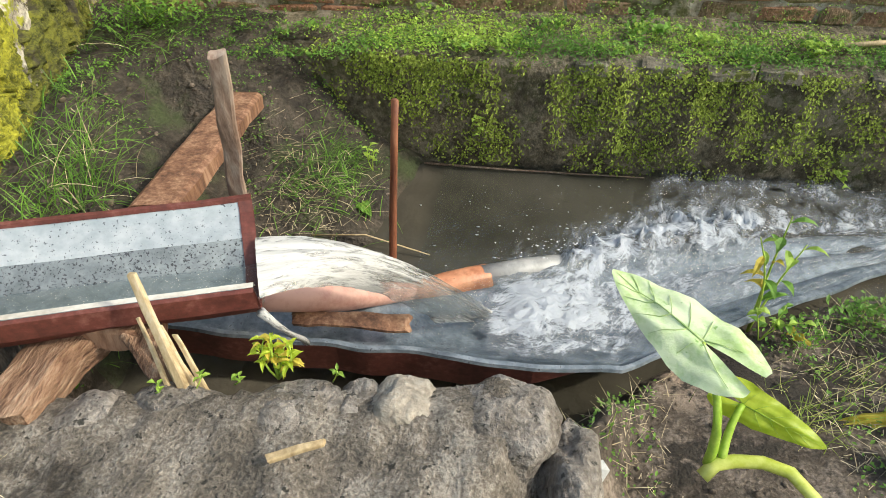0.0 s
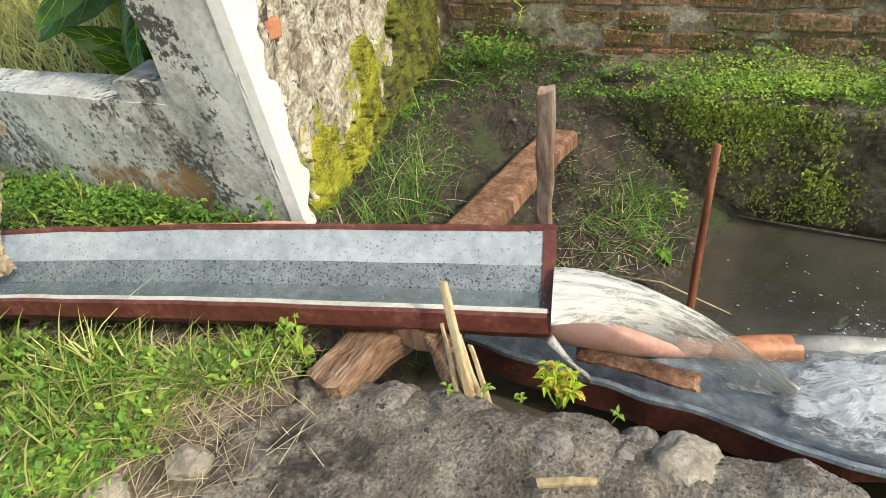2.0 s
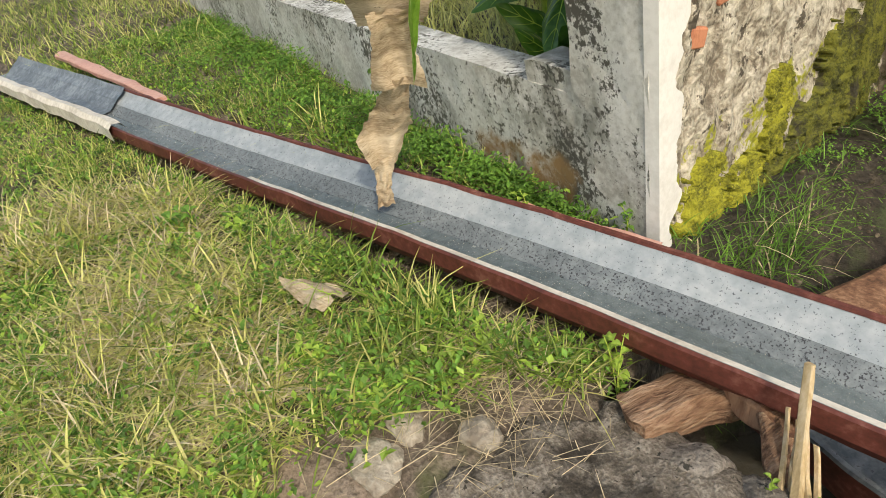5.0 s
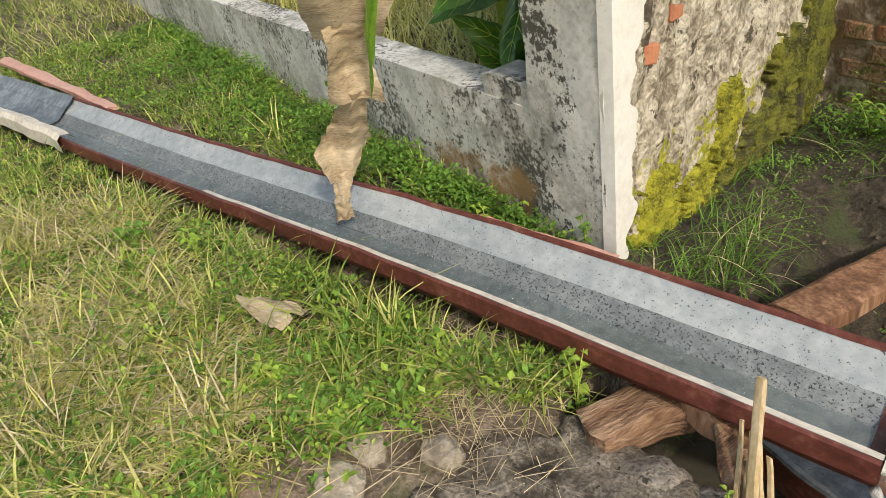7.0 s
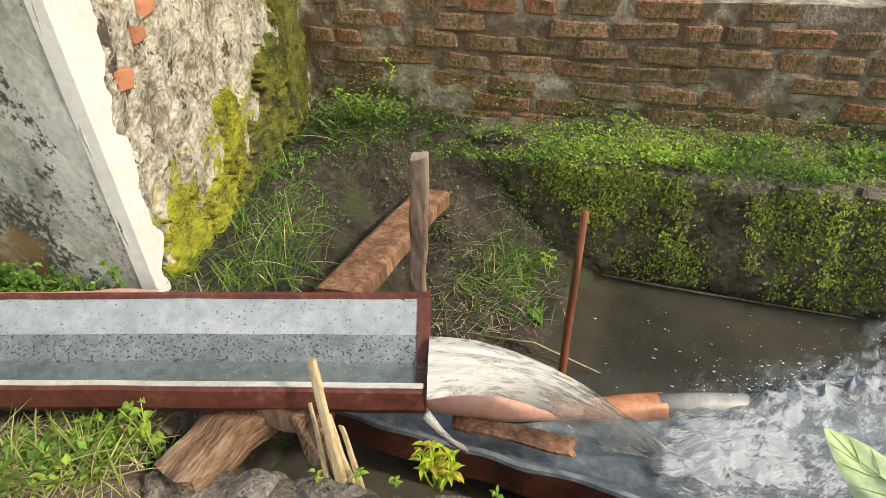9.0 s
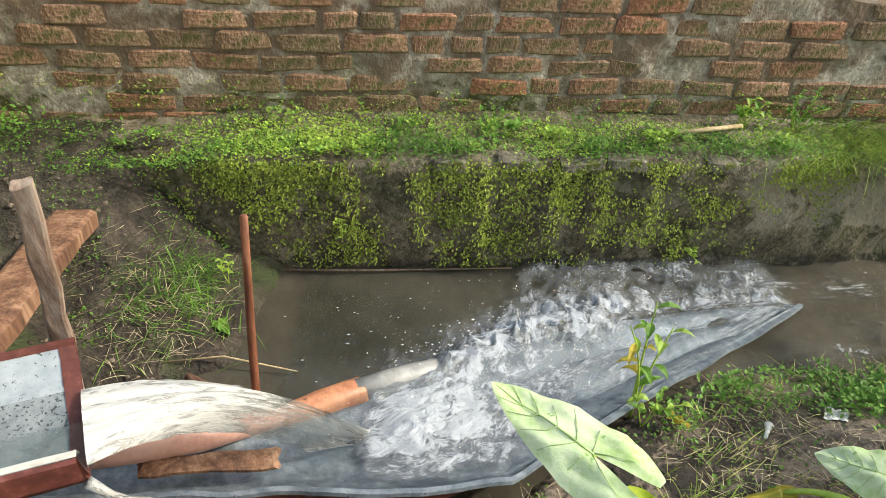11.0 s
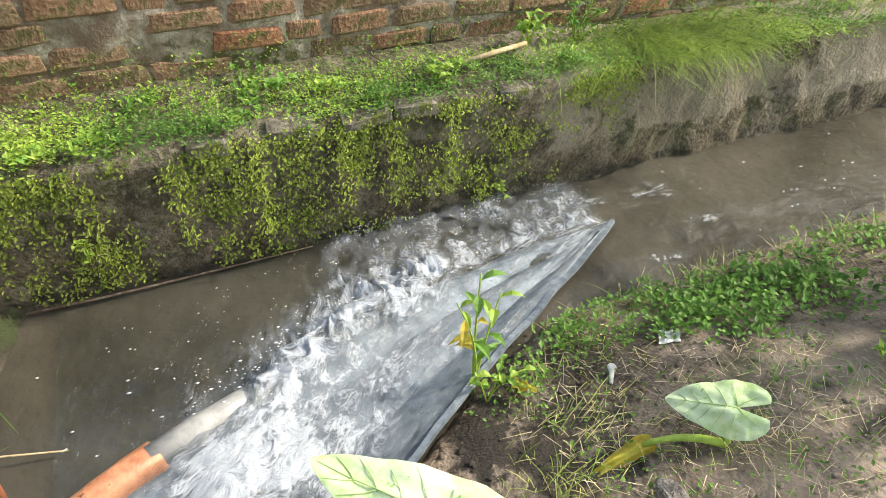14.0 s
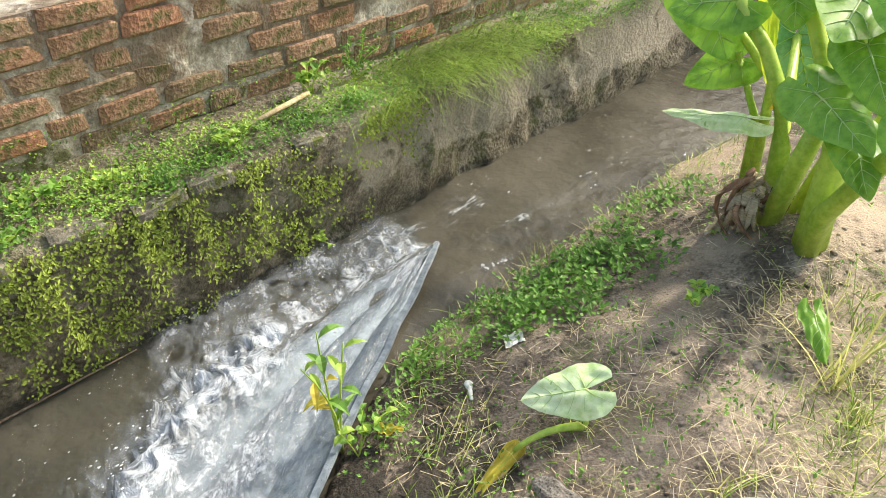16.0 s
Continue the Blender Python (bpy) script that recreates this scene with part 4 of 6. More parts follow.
for k, (p, q, w, t) in enumerate([((1.722, 1.056, 0.52), (1.645, 1.146, 0.758), 0.020, 0.013), ((1.697, 1.050, 0.53), (1.622, 1.140, 0.655), 0.009, 0.008), ((1.742, 1.060, 0.52), (1.660, 1.135, 0.640), 0.018, 0.010),
                                  ((1.760, 1.066, 0.52), (1.688, 1.130, 0.625), 0.011, 0.008), ((1.710, 1.060, 0.52), (1.640, 1.150, 0.632), 0.016, 0.010)]):
    v, f = plank(p, q, w, t, (0, -1, 0.4), 8, 0.003, k, 0.75)
    mesh("splinter", v, f, WOOD_PALE, stakes, smooth=False)

# ---- pipe under the falling water ----
pipe = tagged(empty("drain_pipe"), "pink and grey plastic pipe bound with orange tape", "pipe")
v, f = tube([(1.60, 1.47, 0.345), (1.72, 1.53, 0.290), (1.84, 1.62, 0.200), (1.95, 1.72, 0.125), (2.02, 1.76, 0.095)], [0.040, 0.041, 0.038, 0.032, 0.024], 16, rough=0.003)
mesh("pink_sleeve", v, f, PINK, pipe, "pink plastic sleeve")
v, f = tube([(1.99, 1.745, 0.10), (2.03, 1.765, 0.095), (2.10, 1.80, 0.09), (2.16, 1.83, 0.085), (2.215, 1.853, 0.08), (2.222, 1.856, 0.08)], [0.024, 0.032, 0.040, 0.043, 0.042, 0.036], 14, rough=0.006)
mesh("taped_joint", v, f, TAPE, pipe, "orange taped joint")
v, f = tube([(2.20, 1.846, 0.09), (2.32, 1.895, 0.083), (2.42, 1.935, 0.070), (2.52, 1.975, 0.045)], [0.034, 0.035, 0.035, 0.034], 16)
mesh("grey_pipe", v, f, PIPE, pipe, "grey pipe end")
timber("old_board", (1.74, 1.515, 0.225), (2.02, 1.565, 0.185), 0.05, 0.014, WOOD, "wet brown board lying on the zinc sheet", "board", 15)

# ---- white plaster strip, moss and bare bricks on the rough wall ----
rough_normal = Vector((along.y, -along.x, 0))
if rough_normal.x < 0:
    rough_normal = -rough_normal


def on_rough(s, z, off=0.0):
    """A place on the rough wall: s metres from the pillar's corner, at height z, off metres proud of it."""
    return A + along * s + rough_normal * off + Vector((0, 0, z))


v, f = [], []
n = 190
for i in range(n + 1):
    z = 0.42 + 1.86 * i / n
    w = 0.095 + 0.03 * (z - 0.6) + wobble((0, 0, z), 5, 0.11, 3) + wobble((0, 0, z), 17, 0.035, 5) + wobble((0, 0, z), 55, 0.012, 5) - 0.015
    for s, o in ((-0.004, -0.02), (-0.004, 0.016), (w * 0.5, 0.018), (w - 0.006, 0.018), (w, 0.004), (w, -0.01)):
        v.append(on_rough(s, z, o + 0.008))
f = [(i * 6 + j, i * 6 + j + 1, (i + 1) * 6 + j + 1, (i + 1) * 6 + j) for i in range(n) for j in range(5)]
tagged(mesh("plaster_strip", v, f, WHITE, smooth=False), "white plaster strip with a broken ragged edge", "plaster", kind="structure")

rng = random.Random(11)


def moss_patch(name, s, z, ws, wz, seed, thick=0.012, mat=MOSS, label="bright yellow-green moss on the rubble wall"):
    v, f = [], []
    n = 44
    for i in range(n + 1):
        for j in range(n + 1):
            a, b = 2 * i / n - 1, 2 * j / n - 1
            rim = 1 - math.hypot(a, b) + 0.5 * noise.noise(Vector((a * 2 + seed, b * 2, 1))) + 0.35 * noise.noise(Vector((a * 6 + seed, b * 6, 2)))
            rim -= 0.5 * max(0, noise.noise(Vector((a * 4 + seed, b * 4, 7))))
            o = 0.010 if rim > 0.15 else -0.05
            p = on_rough(s + a * ws, z + b * wz, 0)
            lump = thick * (0.6 + noise.noise(Vector((a * 7, b * 7, seed))) + 0.7 * noise.noise(Vector((a * 19, b * 19, seed))))
            v.append(p + rough_normal * (o + max(0, lump if rim > 0.15 else 0) + 0.004))
    f = [(i * (n + 1) + j, (i + 1) * (n + 1) + j, (i + 1) * (n + 1) + j + 1, i * (n + 1) + j + 1) for i in range(n) for j in range(n)]
    return tagged(mesh(name, v, f, mat), label, "moss", kind="stuff")


moss_patch("moss", 0.22, 0.58, 0.13, 0.17, 1)
moss_patch("moss", 0.62, 0.70, 0.10, 0.15, 2)
moss_patch("moss", 0.45, 0.56, 0.12, 0.10, 3)
for s_, z_, ws, wz, seed in ((1.30, 0.78, 0.15, 0.46, 4), (0.95, 0.56, 0.26, 0.13, 5), (1.05, 0.72, 0.14, 0.16, 6), (0.60, 0.50, 0.20, 0.08, 7)):
    moss_patch("moss", s_, z_, ws, wz, seed, 0.016, MOSS_DARK, "dark olive moss on the foot of the rubble wall")


def brick_mesh(name, l, h, d, seed):
    bm = bmesh.new()
    bmesh.ops.create_cube(bm, size=1)
    bmesh.ops.bevel(bm, geom=list(bm.edges), offset=0.10, segments=1, affect="EDGES")
    for q in bm.verts:
        c = q.co.copy()
        q.co = Vector((c.x * l, c.y * d, c.z * h))
        q.co += Vector((wobble(q.co, 18, 0.022, seed), wobble(q.co, 25, 0.006, seed + 3), wobble(q.co, 22, 0.014, seed + 6)))
    me = bpy.data.meshes.new(name)
    bm.to_mesh(me)
    bm.free()
    return me


bare = [brick_mesh("bare_brick", 0.12, 0.055, 0.05, k) for k in (1, 2)]
for me in bare:
    me.materials.append(BRICK_RED)
for k, (s, z, turn, size) in enumerate([(0.185, 1.055, 20, 0.75), (0.36, 1.16, 10, 0.8), (0.50, 1.19, 8, 0.9), (0.30, 1.12, 15, 0.5), (0.62, 1.30, 5, 0.9), (0.80, 1.32, 5, 0.9), (0.42, 1.30, 5, 0.8)]):
    ob = new("brick", bare[k % 2])
    ob.parent = wall_rough
    ob.matrix_world = Matrix.Translation(on_rough(s, z, -0.014)) @ Matrix.Rotation(math.atan2(along.y, along.x), 4, "Z") @ Matrix.Rotation(radians(turn - 8), 4, "Y") @ Matrix.Diagonal((size, 1, 0.9, 1))

# ---- stones of the near bank ----
stones = [((2.112, 1.082, 0.560), (0.066, 0.066, 0.050), "smooth pale rounded stone set in the bank"), ((1.920, 1.045, 0.560), (0.100, 0.075, 0.045), "grey rough stone set in the bank"),
          ((2.300, 1.085, 0.550), (0.080, 0.088, 0.055), "large purplish-grey rough stone set in the bank"), ((2.020, 1.085, 0.550), (0.046, 0.055, 0.042), "small grey stone set in the bank"),
          ((2.205, 1.105, 0.545), (0.048, 0.055, 0.042), "small dark stone set in the bank"), ((1.575, 1.00, 0.550), (0.085, 0.07, 0.042), "flat grey stone at the bank's edge"),
          ((1.71, 1.045, 0.550), (0.085, 0.055, 0.042), "grey stone at the bank's edge"), ((1.30, 0.73, 0.590), (0.045, 0.04, 0.035), "small pale stone in the earth"),
          ((1.20, 0.62, 0.595), (0.050, 0.04, 0.04), "pale chipped concrete lump"), ((2.405, 1.02, 0.46), (0.06, 0.12, 0.09), "rough grey stone at the end of the bank"), ((1.245, 0.53, 0.60), (0.07, 0.05, 0.025), "pale chipped concrete lump")]
for k, (c, size, label) in enumerate(stones):
    bm = boulder((c[0], c[1] - 0.012, c[2] - 0.024), size, k * 3.7, 4, 0.22)
    me = bpy.data.meshes.new("stone")
    bm.to_mesh(me)
    bm.free()
    me.materials.append(STONE_PALE if "pale" in label else STONE)
    me.polygons.foreach_set("use_smooth", [True] * len(me.polygons))
    tagged(new("stone", me), label, "stone", "stones of the bank")
rng = random.Random(21)
# cement crust between the stones
v, f = [], []
mx, my = np.arange(1.28, 2.46, 0.011), np.arange(0.30, 1.26, 0.011)
for y in my:
    for x in mx:
        e = float(np.interp(x, NEAR_X, NEAR_Y)) - 0.02
        z = height(x, min(y, e - 0.10)) + 0.012 + abs(noise.noise(Vector((x * 9, y * 9, 2)))) * 0.022 + noise.noise(Vector((x * 40, y * 40, 5))) * 0.007 + noise.noise(Vector((x * 90, y * 90, 5))) * 0.003
        rim = min(x - 1.28 - 0.25 * max(0, 0.75 - y) - 0.1 * noise.noise(Vector((y * 6, 0, 1))), 2.40 + 0.12 * max(0, 0.95 - y) - x)
        if rim < 0.06:
            z -= 0.05 * (1 - max(0, rim) / 0.06)
        edge_y = e - 0.005 + 0.03 * noise.noise(Vector((x * 8, 1, 1))) + 0.014 * noise.noise(Vector((x * 25, 2, 1)))
        over = max(0.0, y - edge_y)
        v.append((x, min(y, edge_y + 0.02 * over), z - 0.018 * float(smooth(edge_y - 0.05, edge_y, y)) - 3.2 * over))
nx_ = len(mx)
f = [(j * nx_ + i, j * nx_ + i + 1, (j + 1) * nx_ + i + 1, (j + 1) * nx_ + i) for j in range(len(my) - 1) for i in range(nx_ - 1)]
CRUST = material("old_cement", [(0.3, (0.11, 0.092, 0.072)), (0.5, (0.23, 0.195, 0.157)), (0.68, (0.43, 0.38, 0.32))], 11, 0.92, 1.0, 130, depth=0.02, moss=[((0.42, 0.37, 0.30), 0.62, 6.0), ((0.11, 0.085, 0.06), 0.58, 3.0)], speckle=((0.05, 0.045, 0.035), 0.61, 60))
stain_or_light(CRUST, (0.055, 0.044, 0.033), 3.0, -0.08, 0.08, 0.4, 40, [(0, 1.95, 1.55), (1, 0.45, 0.65)])
stain_or_light(CRUST, (0.50, 0.45, 0.37), 6.0, 0.02, 0.08, 0.5, 40, [(1, 0.80, 0.60), (0, 1.75, 1.50)])
tagged(mesh("pavement_crust", v, f, CRUST), "rough grey-brown cement crust on the stone bank", "pavement", kind="structure")

# ---- vegetation ----
rng = random.Random(3)


def rand_dir(tilt):
    a = rng.uniform(0, 2 * math.pi)
    return Vector((math.cos(a) * tilt, math.sin(a) * tilt, 1)).normalized()


def on_gutter(x, y, pad=0.03):
    d = Vector((x, y, 0)) - Vector((G_END.x, G_END.y, 0))
    s, a = d.dot(Vector((G_DIR.x, G_DIR.y, 0))), d.dot(G_SIDE)
    return s > -0.1 and abs(a) < G_WIDTH / 2 + pad


def tuft(L, x, y, z, n, length, width, spread=0.5, droop=0.3):
    for _ in range(n):
        L.blade((x + rng.gauss(0, 0.012), y + rng.gauss(0, 0.012), z - 0.005), rand_dir(rng.uniform(0.1, spread)), length * rng.uniform(0.5, 1.1), width * rng.uniform(0.7, 1.3), droop * rng.uniform(0.3, 1.4), 4)


def sprig(L, p, n, size, spread=0.03):
    for _ in range(n):
        q = Vector(p) + Vector((rng.gauss(0, spread), rng.gauss(0, spread), abs(rng.gauss(0, spread * 0.7))))
        L.leaf(q, rand_dir(rng.uniform(0.8, 3.0)), (0, 0, 1), size * rng.uniform(0.6, 1.3), size * rng.uniform(0.45, 0.75), 0.2, simple=True)


lawn_grass, lawn_yellow, lawn_herb, lawn_straw, lawn_light = Leaves(), Leaves(), Leaves(), Leaves(), Leaves()
count = 0
while count < 42000:
    x = 1.40 - 4.6 * rng.random() ** 1.5
    y = rng.uniform(-0.35, 1.32)
    line = 1.33 + 0.0687 * (x - 1.05)
    if y > line or on_gutter(x, y, 0.0):
        continue
    crust = x > 1.22 + 0.25 * max(0, 0.75 - y) + 0.12 * noise.noise(Vector((y * 6, 0, 1)))
    if crust and not (y > 0.98 and x < 1.42):
        continue
    count += 1
    clump = noise.noise(Vector((x * 6, y * 6, 31))) + 0.5 * noise.noise(Vector((x * 15, y * 15, 33)))
    if clump < rng.uniform(-0.45, 0.22):
        continue
    z = height(x, y)
    bare = noise.noise(Vector((x * 2.4, y * 2.4, 9)))
    k = rng.random()
    tone = noise.noise(Vector((x * 1.6, y * 1.6, 3)))
    if k < 0.40 and bare > -0.45:
        # More yellow blades on the near lawn, coloured for the sun falling there.
        L = lawn_yellow if tone + rng.gauss(0, 0.28) + 0.75 * (y < 0.40) > 0.20 else lawn_grass
        L.blade((x, y, z), rand_dir(rng.uniform(0.2, 1.3)), rng.uniform(0.04, 0.14), rng.uniform(0.0028, 0.0062), rng.uniform(0.1, 0.7))
    elif k < 0.74:
        sprig(lawn_herb if rng.random() < 0.7 else lawn_light, (x, y, z + rng.uniform(0.005, 0.045)), 3, rng.uniform(0.010, 0.026), 0.020)
    elif k < 0.88:
        d = rand_dir(rng.uniform(3, 12))
        if (y < 0.45 and tone > -0.2) or tone > 0.12 or rng.random() < 0.35:
            lawn_straw.blade((x, y, z + 0.012), d, rng.uniform(0.04, 0.13), rng.uniform(0.0014, 0.003), 0.05, 2)
    else:
        lawn_grass.blade((x, y, z), rand_dir(rng.uniform(0.3, 1.0)), rng.uniform(0.06, 0.15), rng.uniform(0.002, 0.0045), rng.uniform(0.3, 0.8), 4)
for x, y, n, l, w in [(0.98, 0.78, 34, 0.20, 0.006), (0.93, 0.72, 22, 0.22, 0.007), (1.18, 0.86, 26, 0.20, 0.005), (1.08, 0.70, 16, 0.18, 0.005), (0.62, 0.46, 22, 0.17, 0.005), (0.30, 0.25, 26, 0.20, 0.005),
                      (1.30, 0.93, 18, 0.16, 0.0045), (1.22, 0.95, 14, 0.15, 0.004), (-0.4, 0.0, 20, 0.2, 0.005), (0.85, 0.30, 16, 0.14, 0.004)]:
    tuft(lawn_grass, x, y, height(x, y), n, l, w, 1.0, 0.6)
    tuft(lawn_yellow, x, y, height(x, y), n // 2, l * 1.1, w * 0.8, 1.4, 0.6)
for _ in range(1300):
    x, y = rng.gauss(0.75, 0.25), rng.gauss(0.18, 0.16)
    (lawn_straw if rng.random() < 0.6 else lawn_yellow).blade((x, y, height(x, y) + 0.02), rand_dir(rng.uniform(2, 7)), rng.uniform(0.08, 0.2), 0.003, 0.1, 2)
for _ in range(500):
    x, y = rng.gauss(1.18, 0.12), rng.gauss(0.80, 0.10)
    lawn_straw.blade((x, y, height(x, y) + 0.015), rand_dir(rng.uniform(2, 8)), rng.uniform(0.05, 0.15), 0.0018, 0.1, 2)
for _ in range(5000):
    x, y = rng.uniform(-7.5, -2.6), rng.uniform(-1.5, 1.0)
    if not on_gutter(x, y, 0.0):
        (lawn_grass if rng.random() < 0.6 else lawn_yellow).blade((x, y, 0.63), rand_dir(rng.uniform(0.3, 1.2)), rng.uniform(0.08, 0.22), 0.008, rng.uniform(0.2, 0.7))
for _ in range(4000):
    x, y = rng.gauss(-0.6, 1.3), -0.3 - abs(rng.gauss(0, 0.7))
    if x < 1.6:
        (lawn_grass if rng.random() < 0.6 else lawn_yellow).blade((x, y, height(x, max(y, -1.1))), rand_dir(rng.uniform(0.3, 1.2)), rng.uniform(0.05, 0.16), 0.005, rng.uniform(0.2, 0.7))
for _ in range(2200):
    x, y = rng.uniform(0.2, 1.1), rng.uniform(-0.2, 0.6)
    (lawn_straw if rng.random() < 0.45 else lawn_yellow).blade((x, y, height(x, y) + 0.01), rand_dir(rng.uniform(0.8, 4)), rng.uniform(0.06, 0.16), 0.0034, 0.3, 3)
for _ in range(230):
    x, y = rng.uniform(-1.2, 1.2), rng.uniform(-0.15, 1.0)
    if not on_gutter(x, y, 0.02):
        tuft(lawn_grass if rng.random() < 0.6 else lawn_yellow, x, y, height(x, y), 9, rng.uniform(0.11, 0.26), 0.0060, 1.1, 0.7)
# Extra yellow and straw blades that brighten the sunlit near lawn by colour.
for _ in range(6500):
    x, y = rng.uniform(-0.5, 1.05), rng.uniform(-0.25, 0.42)
    if noise.noise(Vector((x * 3.5, y * 3.5, 41))) > rng.uniform(-0.3, 0.2):
        (lawn_straw if rng.random() < 0.4 else lawn_yellow).blade((x, y, height(x, y) + 0.02), rand_dir(rng.uniform(0.5, 3.5)), rng.uniform(0.08, 0.20), rng.uniform(0.003, 0.006), 0.35, 3)
for L, mat, name, label in ((lawn_grass, GRASS, "grass", "green grass blades on the bank beside the gutter"), (lawn_yellow, GRASS_YELLOW, "yellow_grass", "yellow and sunlit grass blades on the bank"),
                            (lawn_herb, HERB, "weeds", "small green weed leaves among the grass"), (lawn_light, HERB_LIGHT, "light_weeds", "light green weed leaves among the grass"),
                            (lawn_straw, STRAW, "dead_grass", "dry straw lying on the bank")):
    tagged(L.make(name, mat), label, "grass", kind="stuff")

# carpet of small plants on the ledge, hanging ferns on the canal wall
carpet, carpet_light, hanging = Leaves(), Leaves(), Leaves()
for _ in range(14000):
    x = 1.15 + 4.4 * rng.random() ** 1.2
    y = rng.triangular(2.44, 2.83, 2.54)
    dens = noise.noise(Vector((x * 3.2, y * 6, 2))) + 0.42 - 0.5 * float(smooth(2.72, 2.84, y)) - 0.45 * (1 - float(smooth(1.25, 1.8, x)))
    if dens < rng.uniform(-0.25, 0.35):
        continue
    lump = max(0, noise.noise(Vector((x * 7, y * 9, 6)))) * 0.05
    z = 0.472 - 0.03 * float(smooth(3.5, 4.2, x)) + rng.uniform(0, 0.02 + lump) - 0.06 * (1 - float(smooth(1.3, 2.0, x))) - 0.9 * max(0, 2.47 - y)
    L = carpet_light if noise.noise(Vector((x * 4, y * 5, 8))) + rng.gauss(0, 0.3) > 0.02 else carpet
    s = rng.uniform(0.006, 0.015)
    sprig(L, (x, y, z), 3, s * (1 + 0.6 * (lump > 0.02)), 0.008)
for _ in range(9000):
    x = 1.55 + 3.2 * rng.random()
    z = 0.46 - 0.42 * rng.random() ** 1.5
    if 1.1 * noise.noise(Vector((x * 4.5, z * 3.5, 12))) + 0.6 * noise.noise(Vector((x * 13, z * 9, 2))) + 0.20 - 0.80 * (0.46 - z) - 0.30 * float(smooth(3.25, 3.6, x)) < rng.uniform(-0.22, 0.52):
        continue
    y = 2.475 + 0.03 * (0.46 - z) + 0.20 * z / 0.46 * (1 - float(smooth(1.15, 1.95, x))) + 0.10 * float(smooth(3.5, 4.2, x))
    for _ in range(4):
        d = Vector((rng.gauss(0, 0.7), -1.0 * rng.random(), rng.gauss(-0.5, 0.6)))
        hanging.leaf((x + rng.gauss(0, 0.012), y - rng.uniform(0.0, 0.02), z + rng.gauss(0, 0.012)), d, (0, -1, 0.4), rng.uniform(0.007, 0.016), rng.uniform(0.005, 0.009), 0.2, simple=True)
for x0 in (2.86, 3.02, 2.40, 2.62, 3.2, 2.18):
    for _ in range(170):
        f_ = rng.random()
        hanging.leaf((x0 + rng.gauss(0, 0.018), 2.455 - rng.uniform(0, 0.03), 0.46 - 0.30 * f_), (rng.gauss(0, 0.8), -0.6, rng.gauss(-0.6, 0.6)), (0, -1, 0.3), 0.016, 0.006, 0.2, simple=True)
for _ in range(2600):
    x = 0.75 + 4.6 * rng.random()
    z = 0.47 + abs(rng.gauss(0, 0.07))
    if noise.noise(Vector((x * 3, z * 8, 21))) + 0.2 * noise.noise(Vector((x * 14, z * 20, 2))) < rng.uniform(-0.25, 0.3):
        continue
    sprig(carpet if rng.random() < 0.6 else carpet_light, (x, BRICK_Y - 0.004, z), 2, rng.uniform(0.006, 0.014), 0.010)
tagged(carpet.make("ledge_plants", HERB), "carpet of small green plants along the ledge", "plants", kind="stuff")
tagged(carpet_light.make("light_ledge_plants", HERB_LIGHT), "light green creeping plants along the ledge", "plants", kind="stuff")
tagged(hanging.make("wall_ferns", FERN), "olive ferns and moss hanging on the canal wall", "plants", kind="stuff")

# grass on the mud, on the ledge's far end and on the right bank
mud_grass, mud_dry, bank_grass, bank_yellow, bank_herb, bank_straw, ledge_grass, mud_herb = [Leaves() for _ in range(8)]
for x, y, n, l in [(1.62, 2.26, 60, 0.13), (1.70, 2.18, 40, 0.12), (1.55, 2.12, 36, 0.12), (1.68, 2.34, 30, 0.10), (1.12, 1.66, 70, 0.20), (1.06, 1.80, 60, 0.20), (1.18, 1.58, 40, 0.16), (1.0, 1.95, 40, 0.16), (1.10, 1.50, 40, 0.14),
                  (0.95, 2.15, 20, 0.14), (1.02, 2.45, 14, 0.16), (0.86, 2.5, 20, 0.14)]:
    for _ in range(2 * n):
        px_, py_ = x + rng.gauss(0, 0.06), y + rng.gauss(0, 0.06)
        (mud_grass if rng.random() < 0.94 else mud_dry).blade((px_, py_, height(px_, py_)), rand_dir(rng.uniform(0.2, 1.4)), l * rng.uniform(0.4, 1.1), rng.uniform(0.0024, 0.0046), rng.uniform(0.2, 0.9), 4)
for _ in range(350):
    x, y = rng.gauss(1.60, 0.13), rng.gauss(2.15, 0.16)
    if bank_distance(x, y) > 0.02:
        mud_dry.blade((x, y, height(x, y) + 0.006), rand_dir(rng.uniform(2, 9)), rng.uniform(0.04, 0.11), 0.0016, 0.05, 2)
for _ in range(5000):
    x, y = rng.uniform(0.72, 1.80), rng.uniform(1.75, 2.80)
    if bank_distance(x, y) > 0.05 and noise.noise(Vector((x * 5, y * 5, 3))) + 0.5 * float(smooth(2.0, 2.7, y)) > 0.18:
        sprig(mud_herb, (x, y, height(x, y) + 0.006), 2, rng.uniform(0.005, 0.014), 0.01)
for _ in range(260):
    x, y = rng.gauss(0.95, 0.12), rng.gauss(2.62, 0.06)
    sprig(mud_herb, (x, y, height(x, y) + rng.uniform(0, 0.09)), 3, rng.uniform(0.010, 0.022), 0.02)
for _ in range(1600):
    x, y = rng.gauss(4.15, 0.22), rng.uniform(2.50, 2.80)
    ledge_grass.blade((x, y, 0.45), Vector((rng.gauss(0, 0.5), -0.5 - rng.random() * 0.5, 1)).normalized(), rng.uniform(0.08, 0.26), rng.uniform(0.002, 0.0035), rng.uniform(0.4, 1.1), 4)
